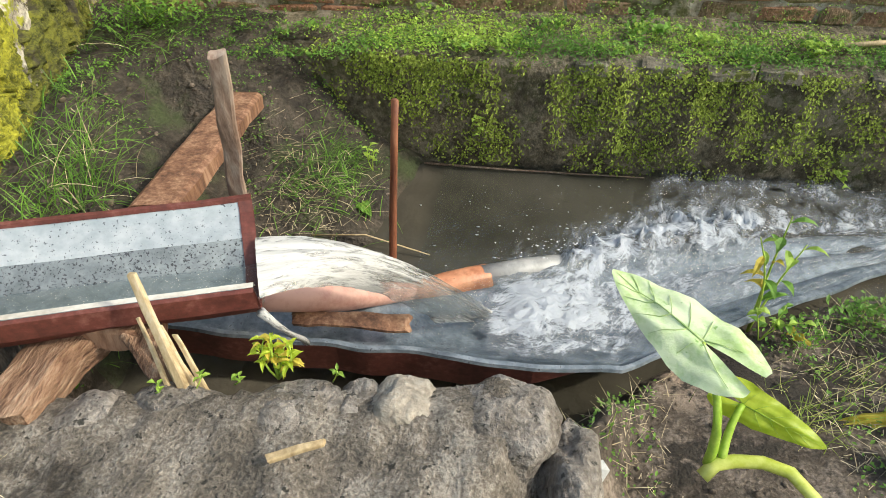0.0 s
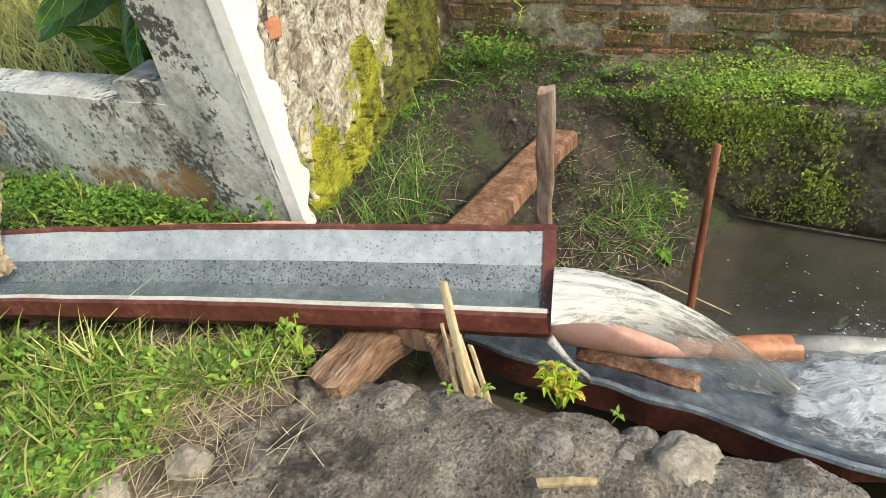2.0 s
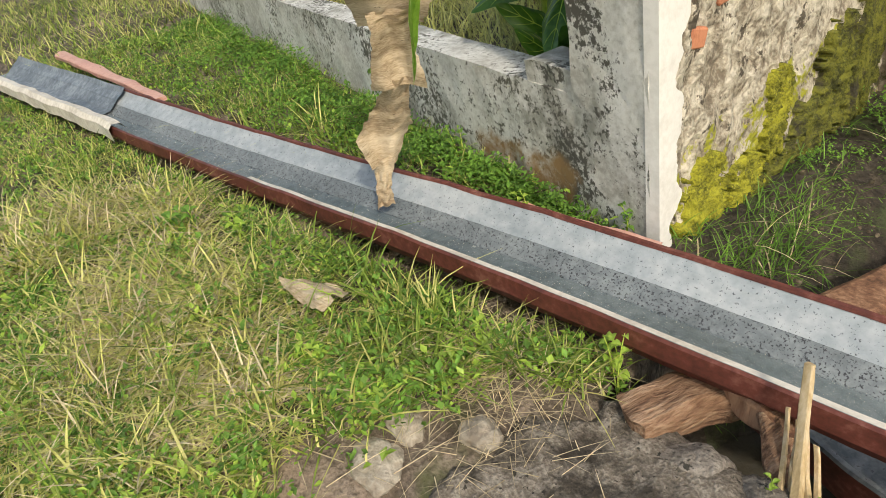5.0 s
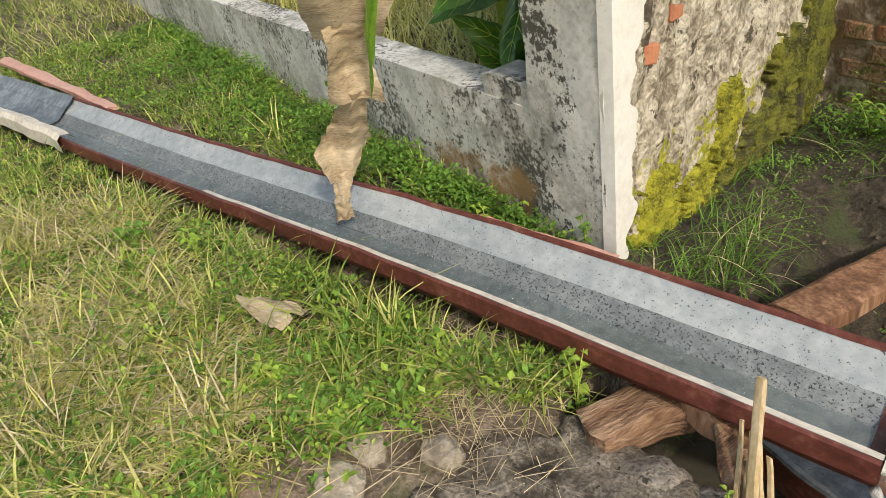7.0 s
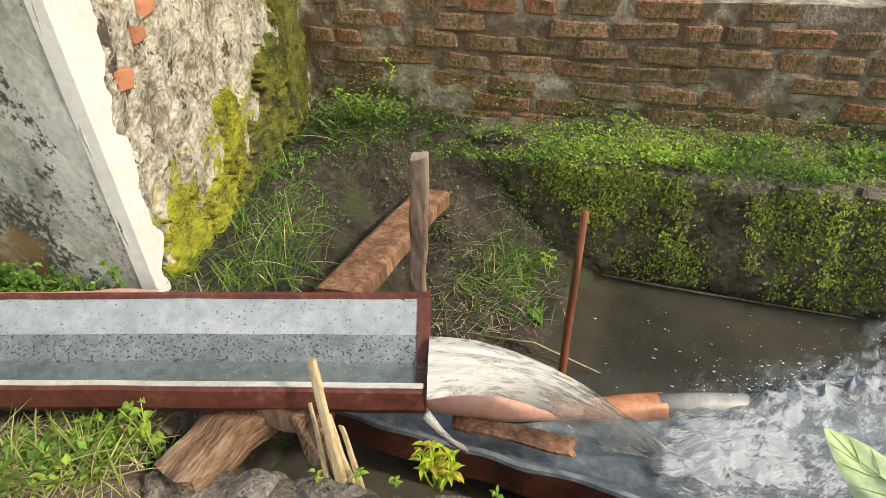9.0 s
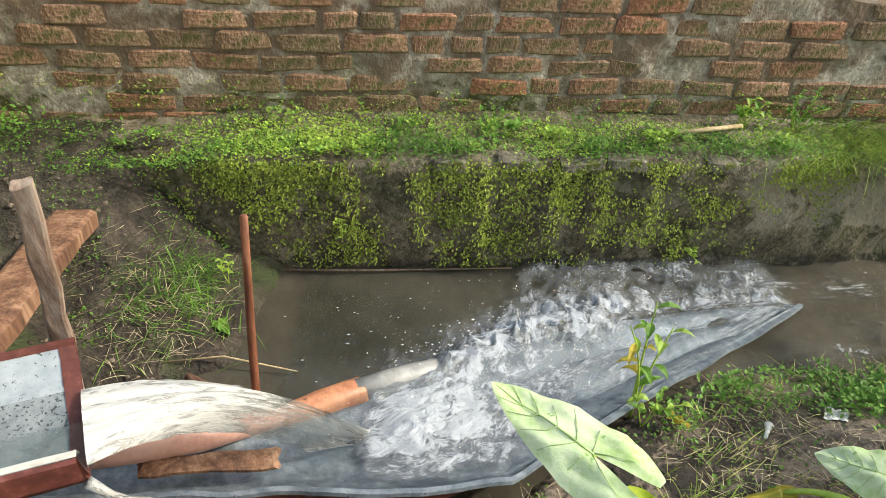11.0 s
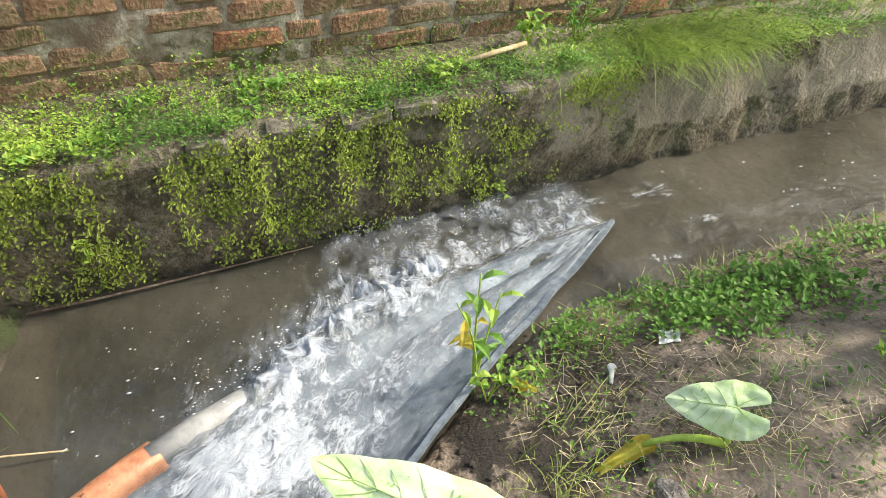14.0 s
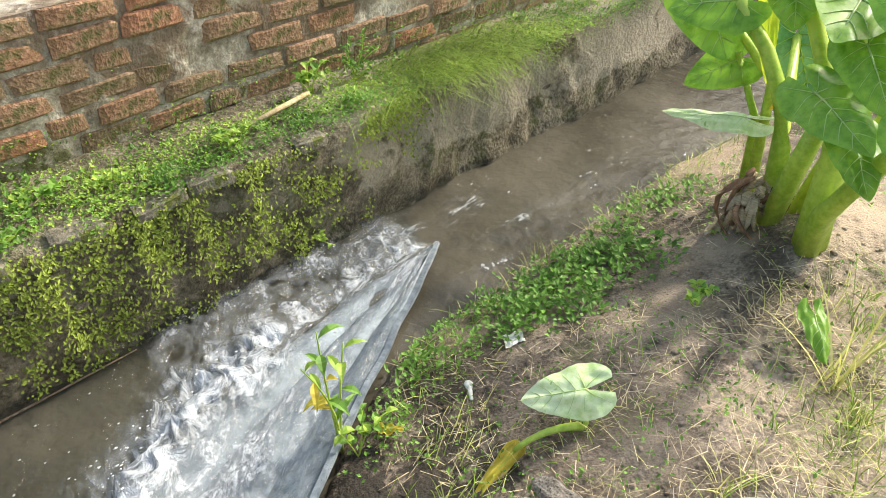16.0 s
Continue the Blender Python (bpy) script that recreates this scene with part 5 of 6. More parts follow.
for _ in range(900):
    x, y = rng.uniform(4.4, 7.5), rng.uniform(2.56, 2.85)
    ledge_grass.blade((x, y, 0.45), Vector((rng.gauss(0, 0.5), -0.4, 1)).normalized(), rng.uniform(0.05, 0.16), 0.003, rng.uniform(0.3, 0.8), 3)
placed = 0
while placed < 22000:
    x, y = 2.45 + 3.6 * rng.random() ** 1.1, rng.uniform(-0.1, 2.0)
    d = bank_distance(x, y)
    if d < 0.01 or (x < 2.6 and y < 1.2):
        continue
    placed += 1
    z = height(x, y)
    rim = math.exp(-(d / 0.16) ** 2) * float(smooth(3.05, 3.5, x))
    patch = noise.noise(Vector((x * 2.6, y * 2.6, 15)))
    front = float(smooth(1.15, 0.75, y))
    k = rng.random()
    if k < 0.34 * (rim * 2.0 + max(0, patch) * 1.3 + front * 0.8):
        (bank_grass if rng.random() < 0.65 else bank_yellow).blade((x, y, z), rand_dir(rng.uniform(0.2, 1.4)), rng.uniform(0.03, 0.10), rng.uniform(0.0016, 0.003), rng.uniform(0.2, 0.8))
    elif k < 0.36 + 0.3 * rim:
        if patch > 0.0 or rim > 0.3:
            sprig(bank_herb, (x, y, z + 0.006), 3, rng.uniform(0.006, 0.015), 0.014)
    elif k < 0.80 and patch > -0.1 - 0.4 * front:
        bank_straw.blade((x, y, z + 0.007), rand_dir(rng.uniform(3, 14)), 0.015 + 0.08 * rng.random() ** 2, rng.uniform(0.0010, 0.0024), 0.04, 2)
for x, y, n, s, sp in [(3.78, 1.82, 120, 0.022, 0.07), (3.95, 1.80, 160, 0.024, 0.08), (3.60, 1.88, 90, 0.018, 0.06), (3.42, 1.90, 60, 0.016, 0.05), (4.25, 1.85, 110, 0.02, 0.09), (4.50, 1.80, 110, 0.024, 0.08), (3.12, 1.76, 50, 0.016, 0.04), (3.05, 1.70, 40, 0.014, 0.05), (3.68, 1.76, 110, 0.026, 0.07), (4.05, 1.72, 120, 0.028, 0.08), (3.30, 1.84, 60, 0.022, 0.05), (3.55, 1.74, 80, 0.020, 0.05), (3.72, 1.64, 80, 0.022, 0.05), (3.86, 1.68, 90, 0.024, 0.06), (3.40, 1.76, 40, 0.016, 0.05), (4.05, 1.60, 50, 0.020, 0.06)]:
    for _ in range(n):
        a, b = x + rng.gauss(0, sp), y + rng.gauss(0, sp * 0.7)
        if bank_distance(a, b) > 0:
            sprig(bank_herb, (a, b, height(a, b) + rng.uniform(0, 0.05)), 2, s, 0.012)
for x, y, n, l in [(3.35, 1.80, 60, 0.10), (3.20, 1.55, 50, 0.09), (3.05, 1.42, 60, 0.10), (2.95, 1.45, 50, 0.08), (3.9, 1.95, 40, 0.09), (4.1, 1.05, 26, 0.22), (3.75, 0.95, 60, 0.13), (3.55, 0.85, 60, 0.13), (3.95, 0.95, 40, 0.14), (4.05, 1.2, 30, 0.12), (3.35, 0.95, 40, 0.10)]:
    for _ in range(n):
        a, b = x + rng.gauss(0, 0.06), y + rng.gauss(0, 0.05)
        (bank_grass if rng.random() < 0.55 else bank_yellow).blade((a, b, height(a, b)), rand_dir(rng.uniform(0.1, 1.1)), l * rng.uniform(0.4, 1.1), rng.uniform(0.0016, 0.0032), rng.uniform(0.1, 0.7), 4)
for _ in range(5200):
    x, y = rng.uniform(3.05, 4.5), rng.uniform(0.45, 1.35)
    if noise.noise(Vector((x * 3, y * 3, 4))) + 0.35 * (1.05 - y) > rng.uniform(-0.15, 0.35):
        bank_straw.blade((x, y, height(x, y) + 0.008), rand_dir(rng.uniform(2.5, 12)), 0.02 + 0.09 * rng.random() ** 1.6, rng.uniform(0.0012, 0.0026), 0.05, 2)
for _ in range(46):
    x, y = rng.uniform(3.1, 4.3), rng.uniform(0.55, 1.05)
    tuft(bank_grass if rng.random() < 0.6 else bank_yellow, x, y, height(x, y), 10, rng.uniform(0.06, 0.15), 0.0032, 0.9, 0.5)
for L, mat, name, label in ((mud_grass, HERB, "mud_grass", "green grass tufts on the muddy bank"), (mud_dry, STRAW, "mud_straw", "dry grass lying on the mud"), (mud_herb, HERB, "corner_weeds", "small green weeds in the mud by the brick wall"),
                            (ledge_grass, GRASS, "ledge_grass", "long grass hanging over the ledge"), (bank_grass, GRASS, "bank_grass", "thin green grass on the earth bank"),
                            (bank_yellow, GRASS_YELLOW, "bank_yellow_grass", "yellow-green grass on the earth bank"), (bank_herb, HERB, "bank_weeds", "low green weeds at the water's edge"), (bank_straw, STRAW, "bank_straw", "dry stalks scattered on the earth")):
    tagged(L.make(name, mat), label, "grass", kind="stuff")

low_weeds = Leaves()
for _ in range(5200):
    x = 0.95 - 4.2 * rng.random() ** 1.2
    wall_y = 1.30 + 0.0687 * (x - 1.05)
    y = wall_y - abs(rng.gauss(0, 0.05 + 0.12 * float(smooth(0.6, -0.6, x))))
    if on_gutter(x, y, 0.01):
        continue
    sprig(low_weeds, (x, y, height(x, y) + rng.uniform(0, 0.13) * max(0.1, 0.45 + 0.9 * noise.noise(Vector((x * 4, y * 4, 3))))), 3, rng.uniform(0.010, 0.024), 0.018)
tagged(low_weeds.make("wall_foot_weeds", HERB), "dark green weeds along the foot of the low wall", "plants", kind="stuff")

# garden behind the low wall
garden_grass = Leaves()
for _ in range(9000):
    x = 0.6 - 3.6 * rng.random()
    y = 1.45 + 1.5 * rng.random()
    (garden_grass).blade((x, y, 0.80), rand_dir(rng.uniform(0.1, 0.9)), rng.uniform(0.08, 0.28), rng.uniform(0.004, 0.009), rng.uniform(0.2, 0.8), 4)
tagged(garden_grass.make("garden_grass", GRASS_YELLOW), "sunlit yellow-green grass behind the low wall", "grass", kind="stuff")

# soil clods and pebbles
cv, cf = [], []


def clod(c, r, seed):
    o = len(cv)
    bm = boulder(c, (r * rng.uniform(0.8, 1.3), r * rng.uniform(0.8, 1.3), r * 0.7), seed, 0, 0.3)
    bm.verts.index_update()
    cv.extend([tuple(q.co) for q in bm.verts])
    cf.extend([tuple(o + q.index for q in face.verts) for face in bm.faces])
    bm.free()


for _ in range(2600):
    if rng.random() < 0.75:
        x, y = rng.uniform(2.5, 4.4), rng.uniform(0.6, 1.95)
    else:
        x, y = rng.uniform(0.9, 1.85), rng.uniform(1.6, 2.5)
    if bank_distance(x, y) > 0.0:
        clod((x, y, height(x, y)), 0.002 + 0.010 * rng.random() ** 4, rng.random() * 50)
tagged(mesh("soil_clods", cv, cf, SOIL, smooth=True), "small crumbs and clods of brown earth", "soil", kind="stuff")

# ---- taro plants ----


def taro_leaf(name, parent, joint, tip, normal, width, mat, label="", lobe=0.42, cup=0.12, wave=0.012, seed=0.0):
    """A heart-shaped leaf with two round lobes, a wavy rim and raised veins; joint is where the stalk meets it."""
    joint, tip, normal = Vector(joint), Vector(tip), Vector(normal).normalized()
    d = tip - joint
    length = d.length
    d.normalize()
    side = d.cross(normal).normalized()
    n = side.cross(d)

    def place(s, sign, w):
        k = w / width
        sag = -0.6 * cup * length * k * k - 0.25 * cup * length * s * abs(s)
        rip = wave * math.sin(s * 13 + sign * 2 + seed) * k * k + wave * 0.5 * math.sin(s * 31 + seed * 3 + sign) * k ** 3
        rip += 0.05 * width * abs(math.sin((s * 2.0 - k * 0.9) * 5)) * k + wobble((s, sign * k, seed), 3, 0.012, seed)
        return joint + d * (s * length) + side * sign * w + n * (sag + rip)

    def reach(s):
        if s < 0:
            u = min(1.0, -s / lobe)
            return width * 0.26 * u, width * (0.26 + 0.74 * math.sqrt(max(0.0, 1 - u * u)))
        return 0.0, width * max(0.0, 1 - s) ** 0.72 * (1 + 0.30 * s) + 0.0006

    v, f = [], []
    rows, cols = 26, 9
    for i in range(rows + 1):
        s = -lobe + (1 + lobe) * (0.5 - 0.5 * math.cos(math.pi * (0.08 + 0.92 * i / rows)))
        s = max(s, -lobe)
        a, b = reach(s)
        for sign in (-1, 1):
            v += [place(s, sign, a + (b - a) * j / cols) for j in range(cols + 1)]
    per = 2 * (cols + 1)
    for i in range(rows):
        for h in (0, 1):
            for j in range(cols):
                a = i * per + h * (cols + 1) + j
                f.append((a, a + 1, a + per + 1, a + per))
    ob = mesh(name, v, f, mat, parent, label)
    lift = n * 0.0012
    rv_, rf_ = tube([place(s, 1, 0) + lift for s in (-0.02, 0.2, 0.45, 0.7, 0.95)], [width * r for r in (0.034, 0.028, 0.020, 0.013, 0.005)], 6)
    for sign in (-1, 1):
        for root, end in ((0.0, -0.75 * lobe), (0.0, 0.10), (0.14, 0.34), (0.32, 0.54), (0.50, 0.72), (0.68, 0.86)):
            w = 0.88 * reach(end)[1] if end > 0 else width * 0.55
            o = len(rv_)
            pts = [place(root + (end - root) * g ** 1.3, sign, w * g) + lift for g in (0.0, 0.35, 0.7, 1.0)]
            a, b = tube(pts, [width * 0.018, width * 0.014, width * 0.010, width * 0.004], 5)
            rv_ += a
            rf_ += [tuple(o + k for k in q) for q in b]
    mesh("midrib", rv_, rf_, VEIN if mat in (TARO, TARO_PALE) else STALK, ob)
    return ob


def stalk(parent, pts, r0, r1, mat=None, name="stalk"):
    k = len(pts)
    v, f = tube(pts, [r0 + (r1 - r0) * i / (k - 1) for i in range(k)], 10)
    return mesh(name, v, f, mat or STALK, parent)


def curve_points(p, q, bend, n=7):
    p, q, bend = Vector(p), Vector(q), Vector(bend)
    return [p.lerp(q, i / n) + bend * (4 * (i / n) * (1 - i / n)) for i in range(n + 1)]


small_taro = tagged(empty("taro_plant"), "young taro plant with two pale spotted leaves", "plant")
taro_leaf("leaf", small_taro, (2.633, 1.254, 0.590), (2.484, 1.432, 0.580), (-0.02, -0.36, 1), 0.074, TARO_PALE, "pale dappled leaf", 0.55, 0.18, 0.006, 1)
taro_leaf("leaf", small_taro, (2.722, 1.192, 0.490), (2.866, 1.130, 0.462), (-0.22, -0.75, 0.62), 0.040, TARO_YELLOW, "bright yellow-green leaf", 0.40, 0.22, 0.006, 2)
stalk(small_taro, curve_points((2.668, 1.112, 0.405), (2.634, 1.250, 0.586), (0.014, -0.02, 0.02)), 0.0105, 0.005)
stalk(small_taro, curve_points((2.690, 1.112, 0.415), (2.722, 1.192, 0.488), (-0.006, 0.002, 0.008)), 0.009, 0.006)
stalk(small_taro, [(2.657, 1.090, 0.395), (2.680, 1.108, 0.412), (2.713, 1.114, 0.420), (2.760, 1.112, 0.428), (2.806, 1.097, 0.428), (2.842, 1.054, 0.418), (2.870, 1.00, 0.395)], 0.014, 0.011, STALK_YELLOW, "rootstock")

fallen = tagged(empty("fallen_taro"), "drooping taro plant with one pale leaf and a withered yellow leaf", "plant")
kx, ky = 3.355, 1.341
kz = height(kx, ky)
taro_leaf("leaf", fallen, (3.37, 1.361, kz + 0.118), (3.270, 1.462, kz + 0.075), (-0.45, -0.25, 1), 0.066, TARO_PALE, "pale leaf with holes", 0.45, 0.30, 0.006, 4)
stalk(fallen, curve_points((kx, ky, kz + 0.015), (3.37, 1.361, kz + 0.116), (0.012, -0.008, 0)), 0.010, 0.006)
stalk(fallen, curve_points((kx, ky, kz + 0.018), (3.214, 1.421, height(3.214, 1.421) + 0.030), (-0.005, 0.005, 0.022)), 0.010, 0.006, STALK, "bent_stalk")
taro_leaf("withered_leaf", fallen, (3.220, 1.420, height(3.22, 1.42) + 0.032), (3.075, 1.414, height(3.075, 1.414) + 0.014), (0, -0.3, 1), 0.026, YELLOW, "withered yellow leaf", 0.15, 0.5, 0.010, 5)

big_taro = tagged(empty("large_taro_plant"), "large clump of taro with thick green stalks and broad leaves", "plant")
for pts, r0, r1 in [(((4.36, 1.411, 0.34), (4.37, 1.45, 0.50), (4.38, 1.498, 0.639), (4.39, 1.58, 0.75), (4.40, 1.70, 0.862)), 0.033, 0.017), (((4.33, 1.405, 0.36), (4.31, 1.37, 0.52), (4.30, 1.354, 0.648)), 0.034, 0.026),
                    (((4.30, 1.354, 0.648), (4.32, 1.373, 0.74), (4.36, 1.50, 0.913), (4.40, 1.58, 1.05)), 0.026, 0.017), (((4.27, 1.255, 0.33), (4.25, 1.262, 0.46), (4.25, 1.275, 0.594), (4.30, 1.33, 0.756), (4.36, 1.38, 1.0)), 0.050, 0.024),
                    (((4.24, 1.25, 0.34), (4.19, 1.235, 0.46), (4.10, 1.16, 0.672), (4.02, 1.08, 0.84)), 0.034, 0.020), (((4.58, 1.59, 0.25), (4.58, 1.62, 0.45), (4.55, 1.726, 0.655)), 0.016, 0.010),
                    (((4.55, 1.55, 0.25), (4.56, 1.60, 0.60), (4.52, 1.86, 0.84)), 0.020, 0.012), (((4.45, 1.46, 0.30), (4.50, 1.50, 0.5), (4.70, 1.62, 0.70)), 0.024, 0.013),
                    (((4.42, 1.36, 0.30), (4.44, 1.30, 0.7), (4.30, 1.22, 1.02)), 0.032, 0.017), (((4.50, 1.32, 0.30), (4.60, 1.25, 0.7), (4.66, 1.10, 1.0)), 0.030, 0.017)]:
    if pts[0][2] < 0.45:
        pts = ((pts[0][0] + 0.01, pts[0][1], height(pts[0][0], pts[0][1]) - 0.03), *pts[1:])
    stalk(big_taro, pts, r0, r1)
for k, (joint, tip, w, nrm, mat) in enumerate([
        ((4.51, 1.86, 0.835), (4.45, 1.715, 0.665), 0.135, (-0.8, -0.25, 0.40), TARO), ((4.55, 1.715, 0.640), (4.47, 1.84, 0.535), 0.088, (-0.85, -0.30, 0.45), TARO),
        ((4.48, 1.62, 0.490), (4.47, 1.90, 0.425), 0.050, (-0.30, -0.10, 0.95), TARO_PALE), ((4.42, 1.62, 0.845), (4.42, 1.565, 0.645), 0.030, (-0.8, -0.4, 0.1), TARO_YELLOW),
        ((4.47, 1.51, 0.575), (4.38, 1.40, 0.690), 0.034, (-0.8, -0.4, 0.4), YELLOW), ((4.18, 1.36, 0.775), (4.02, 1.16, 0.760), 0.085, (-0.75, -0.30, 0.60), TARO),
        ((4.22, 1.30, 0.90), (4.12, 1.17, 0.800), 0.080, (-0.75, -0.30, 0.5), TARO), ((4.10, 1.22, 0.735), (4.00, 1.12, 0.660), 0.060, (-0.75, -0.30, 0.5), TARO),
        ((4.31, 1.54, 1.00), (4.28, 1.49, 0.865), 0.090, (-0.75, -0.3, 0.5), TARO), ((4.70, 1.62, 0.705), (4.66, 1.50, 0.530), 0.105, (-0.8, -0.3, 0.4), TARO_BLUE),
        ((4.66, 1.42, 0.80), (4.60, 1.30, 0.620), 0.105, (-0.8, -0.3, 0.4), TARO_BLUE), ((4.40, 1.70, 0.865), (4.36, 1.90, 0.80), 0.10, (-0.6, -0.3, 0.7), TARO), ((4.40, 1.58, 1.05), (4.22, 1.52, 0.99), 0.14, (-0.5, -0.3, 0.8), TARO),
        ((4.36, 1.38, 1.0), (4.12, 1.34, 0.93), 0.13, (-0.5, -0.3, 0.8), TARO), ((4.30, 1.22, 1.02), (4.10, 1.10, 0.92), 0.14, (-0.6, -0.3, 0.7), TARO), ((4.66, 1.10, 1.0), (4.48, 0.98, 0.86), 0.14, (-0.6, -0.3, 0.7), TARO),
        ((4.02, 1.08, 0.84), (3.94, 0.95, 0.74), 0.09, (-0.6, -0.3, 0.7), TARO)]):
    taro_leaf("leaf", big_taro, joint, tip, nrm, w, mat, "", 0.42, 0.16, 0.006, k * 1.7)
rng = random.Random(8)
for k in range(20):
    a = rng.uniform(0, 6.28)
    px_, py_ = 4.33 + 0.05 * math.cos(a), 1.43 + 0.06 * math.sin(a)
    p = Vector((px_, py_, height(px_, py_) + rng.uniform(0.06, 0.20)))
    q = p + Vector((rng.gauss(-0.035, 0.02), rng.gauss(0.0, 0.03), 0))
    q.z = height(q.x, q.y) + 0.01
    v, f = tube(curve_points(p, q, (rng.gauss(-0.03, 0.02), rng.gauss(0, 0.02), 0.02), 6), [0.010, 0.016, 0.013, 0.011, 0.009, 0.008, 0.004], 7, rough=0.008, seed=k, flat=0.4)
    mesh("dead_sheath", v, f, DRY if k % 3 else WOOD, big_taro, "dry brown leaf sheath")
edge_taro = tagged(empty("broadleaf_seedling"), "broad green leaf by the taro clump", "plant")
taro_leaf("leaf", edge_taro, (3.90, 1.10, height(3.9, 1.1) + 0.10), (3.80, 1.02, height(3.8, 1.02) + 0.06), (-0.2, -0.2, 1), 0.035, TARO, "", 0.4, 0.2, 0.006, 3)
stalk(edge_taro, curve_points((3.99, 1.08, height(3.99, 1.08)), (3.90, 1.10, height(3.9, 1.1) + 0.10), (0, 0, 0.02)), 0.006, 0.004)

# ---- small plants ----


def herb(name, label, foot, tops, leaf_len, leaf_w, mat, n=8, thick=0.003, seed=0, stem_mat=None, category="plant"):
    rnd = random.Random(seed)
    thing = tagged(empty(name), label, category)
    foot = Vector(foot)
    for t in tops:
        pts = curve_points(foot, t, (rnd.gauss(0, 0.01), rnd.gauss(0, 0.01), 0.01), 5)
        v, f = tube(pts, [thick, thick * 0.9, thick * 0.8, thick * 0.7, thick * 0.6, thick * 0.4], 6)
        mesh("stem", v, f, stem_mat or STALK, thing)
        for i in range(n):
            g = 0.30 + 0.70 * (i + 0.5) / n
            p = pts[0].lerp(pts[-1], 0) if g <= 0 else pts[min(5, int(g * 5))].lerp(pts[min(5, int(g * 5) + 1)], g * 5 - int(g * 5))
            a = i * 2.4 + rnd.random()
            L = Leaves()
            L.leaf(p, (math.cos(a), math.sin(a), 0.25 + rnd.gauss(0, 0.3)), (0, 0, 1), leaf_len * rnd.uniform(0.6, 1.15), leaf_w * rnd.uniform(0.7, 1.2), 0.5)
            m2 = mat[rnd.randrange(len(mat))] if isinstance(mat, (list, tuple)) else mat
            L.make("leaf", m2, thing)
    return thing


herb("tall_weed", "tall thin weed with ragged yellow-green leaves", (2.985, 1.79, height(2.985, 1.79) - 0.005), [(2.93, 1.83, 0.34), (2.985, 1.83, 0.42), (3.07, 1.86, 0.30)], 0.068, 0.022, [HERB_LIGHT, HERB, YELLOW], 6, 0.004, 2)
herb("weed", "low weed with broad green leaves", (3.00, 1.74, height(3.0, 1.74) - 0.005), [(2.96, 1.75, 0.15), (3.05, 1.78, 0.14), (3.10, 1.74, 0.12)], 0.035, 0.022, [HERB, HERB_LIGHT], 6, 0.0025, 4)
herb("yellow_shrub", "small yellow-leaved shrub growing from the stones", (1.87, 1.115, 0.54), [(1.855, 1.14, 0.635), (1.895, 1.135, 0.63), (1.835, 1.125, 0.615), (1.885, 1.15, 0.60), (1.87, 1.13, 0.65), (1.905, 1.12, 0.60)], 0.028, 0.010, [TARO_YELLOW, YELLOW, TARO_YELLOW], 11, 0.0025, 5)
for k, (x, y, z) in enumerate([(1.795, 1.09, 0.545), (1.735, 1.065, 0.555), (1.97, 1.12, 0.54), (1.66, 1.05, 0.555)]):
    herb("seedling", "tiny light green seedling on the stones", (x, y, z), [(x + 0.01, y + 0.005, z + 0.03)], 0.016, 0.009, HERB_LIGHT, 5, 0.0015, k + 20)
herb("wall_seedling", "light green seedling hanging on the canal wall", (2.13, 2.475, 0.22), [(2.12, 2.44, 0.25), (2.14, 2.44, 0.18)], 0.026, 0.016, HERB_LIGHT, 5, 0.002, 31)
herb("wall_seedling", "light green seedling at the foot of the canal wall", (3.42, 2.50, 0.06), [(3.40, 2.46, 0.09), (3.45, 2.45, 0.05)], 0.034, 0.022, HERB_LIGHT, 5, 0.002, 32)
herb("mud_seedling", "bright green seedling on the mud", (1.77, 2.33, height(1.77, 2.33)), [(1.77, 2.32, 0.20), (1.78, 2.34, 0.17)], 0.028, 0.016, HERB_LIGHT, 6, 0.002, 33)
herb("ledge_shrub", "broad-leaved green shrub on the ledge", (3.60, 2.72, 0.47), [(3.58, 2.69, 0.60), (3.63, 2.70, 0.57), (3.56, 2.70, 0.55)], 0.045, 0.028, [HERB_LIGHT, HERB], 6, 0.003, 34)
herb("ledge_shrub", "bushy bluish-green weed on the ledge", (3.78, 2.72, 0.47), [(3.75, 2.70, 0.62), (3.82, 2.71, 0.62), (3.72, 2.70, 0.56), (3.88, 2.70, 0.56)], 0.030, 0.015, HERB, 14, 0.003, 35)
herb("ledge_shrub", "light yellow-green weed on the ledge", (3.20, 2.58, 0.47), [(3.18, 2.55, 0.53), (3.23, 2.56, 0.53), (3.21, 2.54, 0.51)], 0.026, 0.018, HERB_LIGHT, 7, 0.002, 36)
herb("ledge_shrub", "grey-green broad-leaved weed on the ledge", (2.72, 2.66, 0.47), [(2.70, 2.63, 0.52), (2.76, 2.64, 0.53)], 0.036, 0.026, HERB, 6, 0.002, 37)
herb("brick_seedling", "light green weed rooted in the brick wall", (1.02, 2.79, 0.62), [(1.01, 2.76, 0.66), (1.03, 2.75, 0.57)], 0.028, 0.014, HERB_LIGHT, 5, 0.002, 38)
herb("corner_fern", "green fern in the corner of the brick wall", (0.92, 2.62, height(0.92, 2.62)), [(0.86, 2.58, 0.60), (0.98, 2.58, 0.58), (1.05, 2.60, 0.54)], 0.04, 0.018, [HERB, HERB_LIGHT], 10, 0.002, 39)
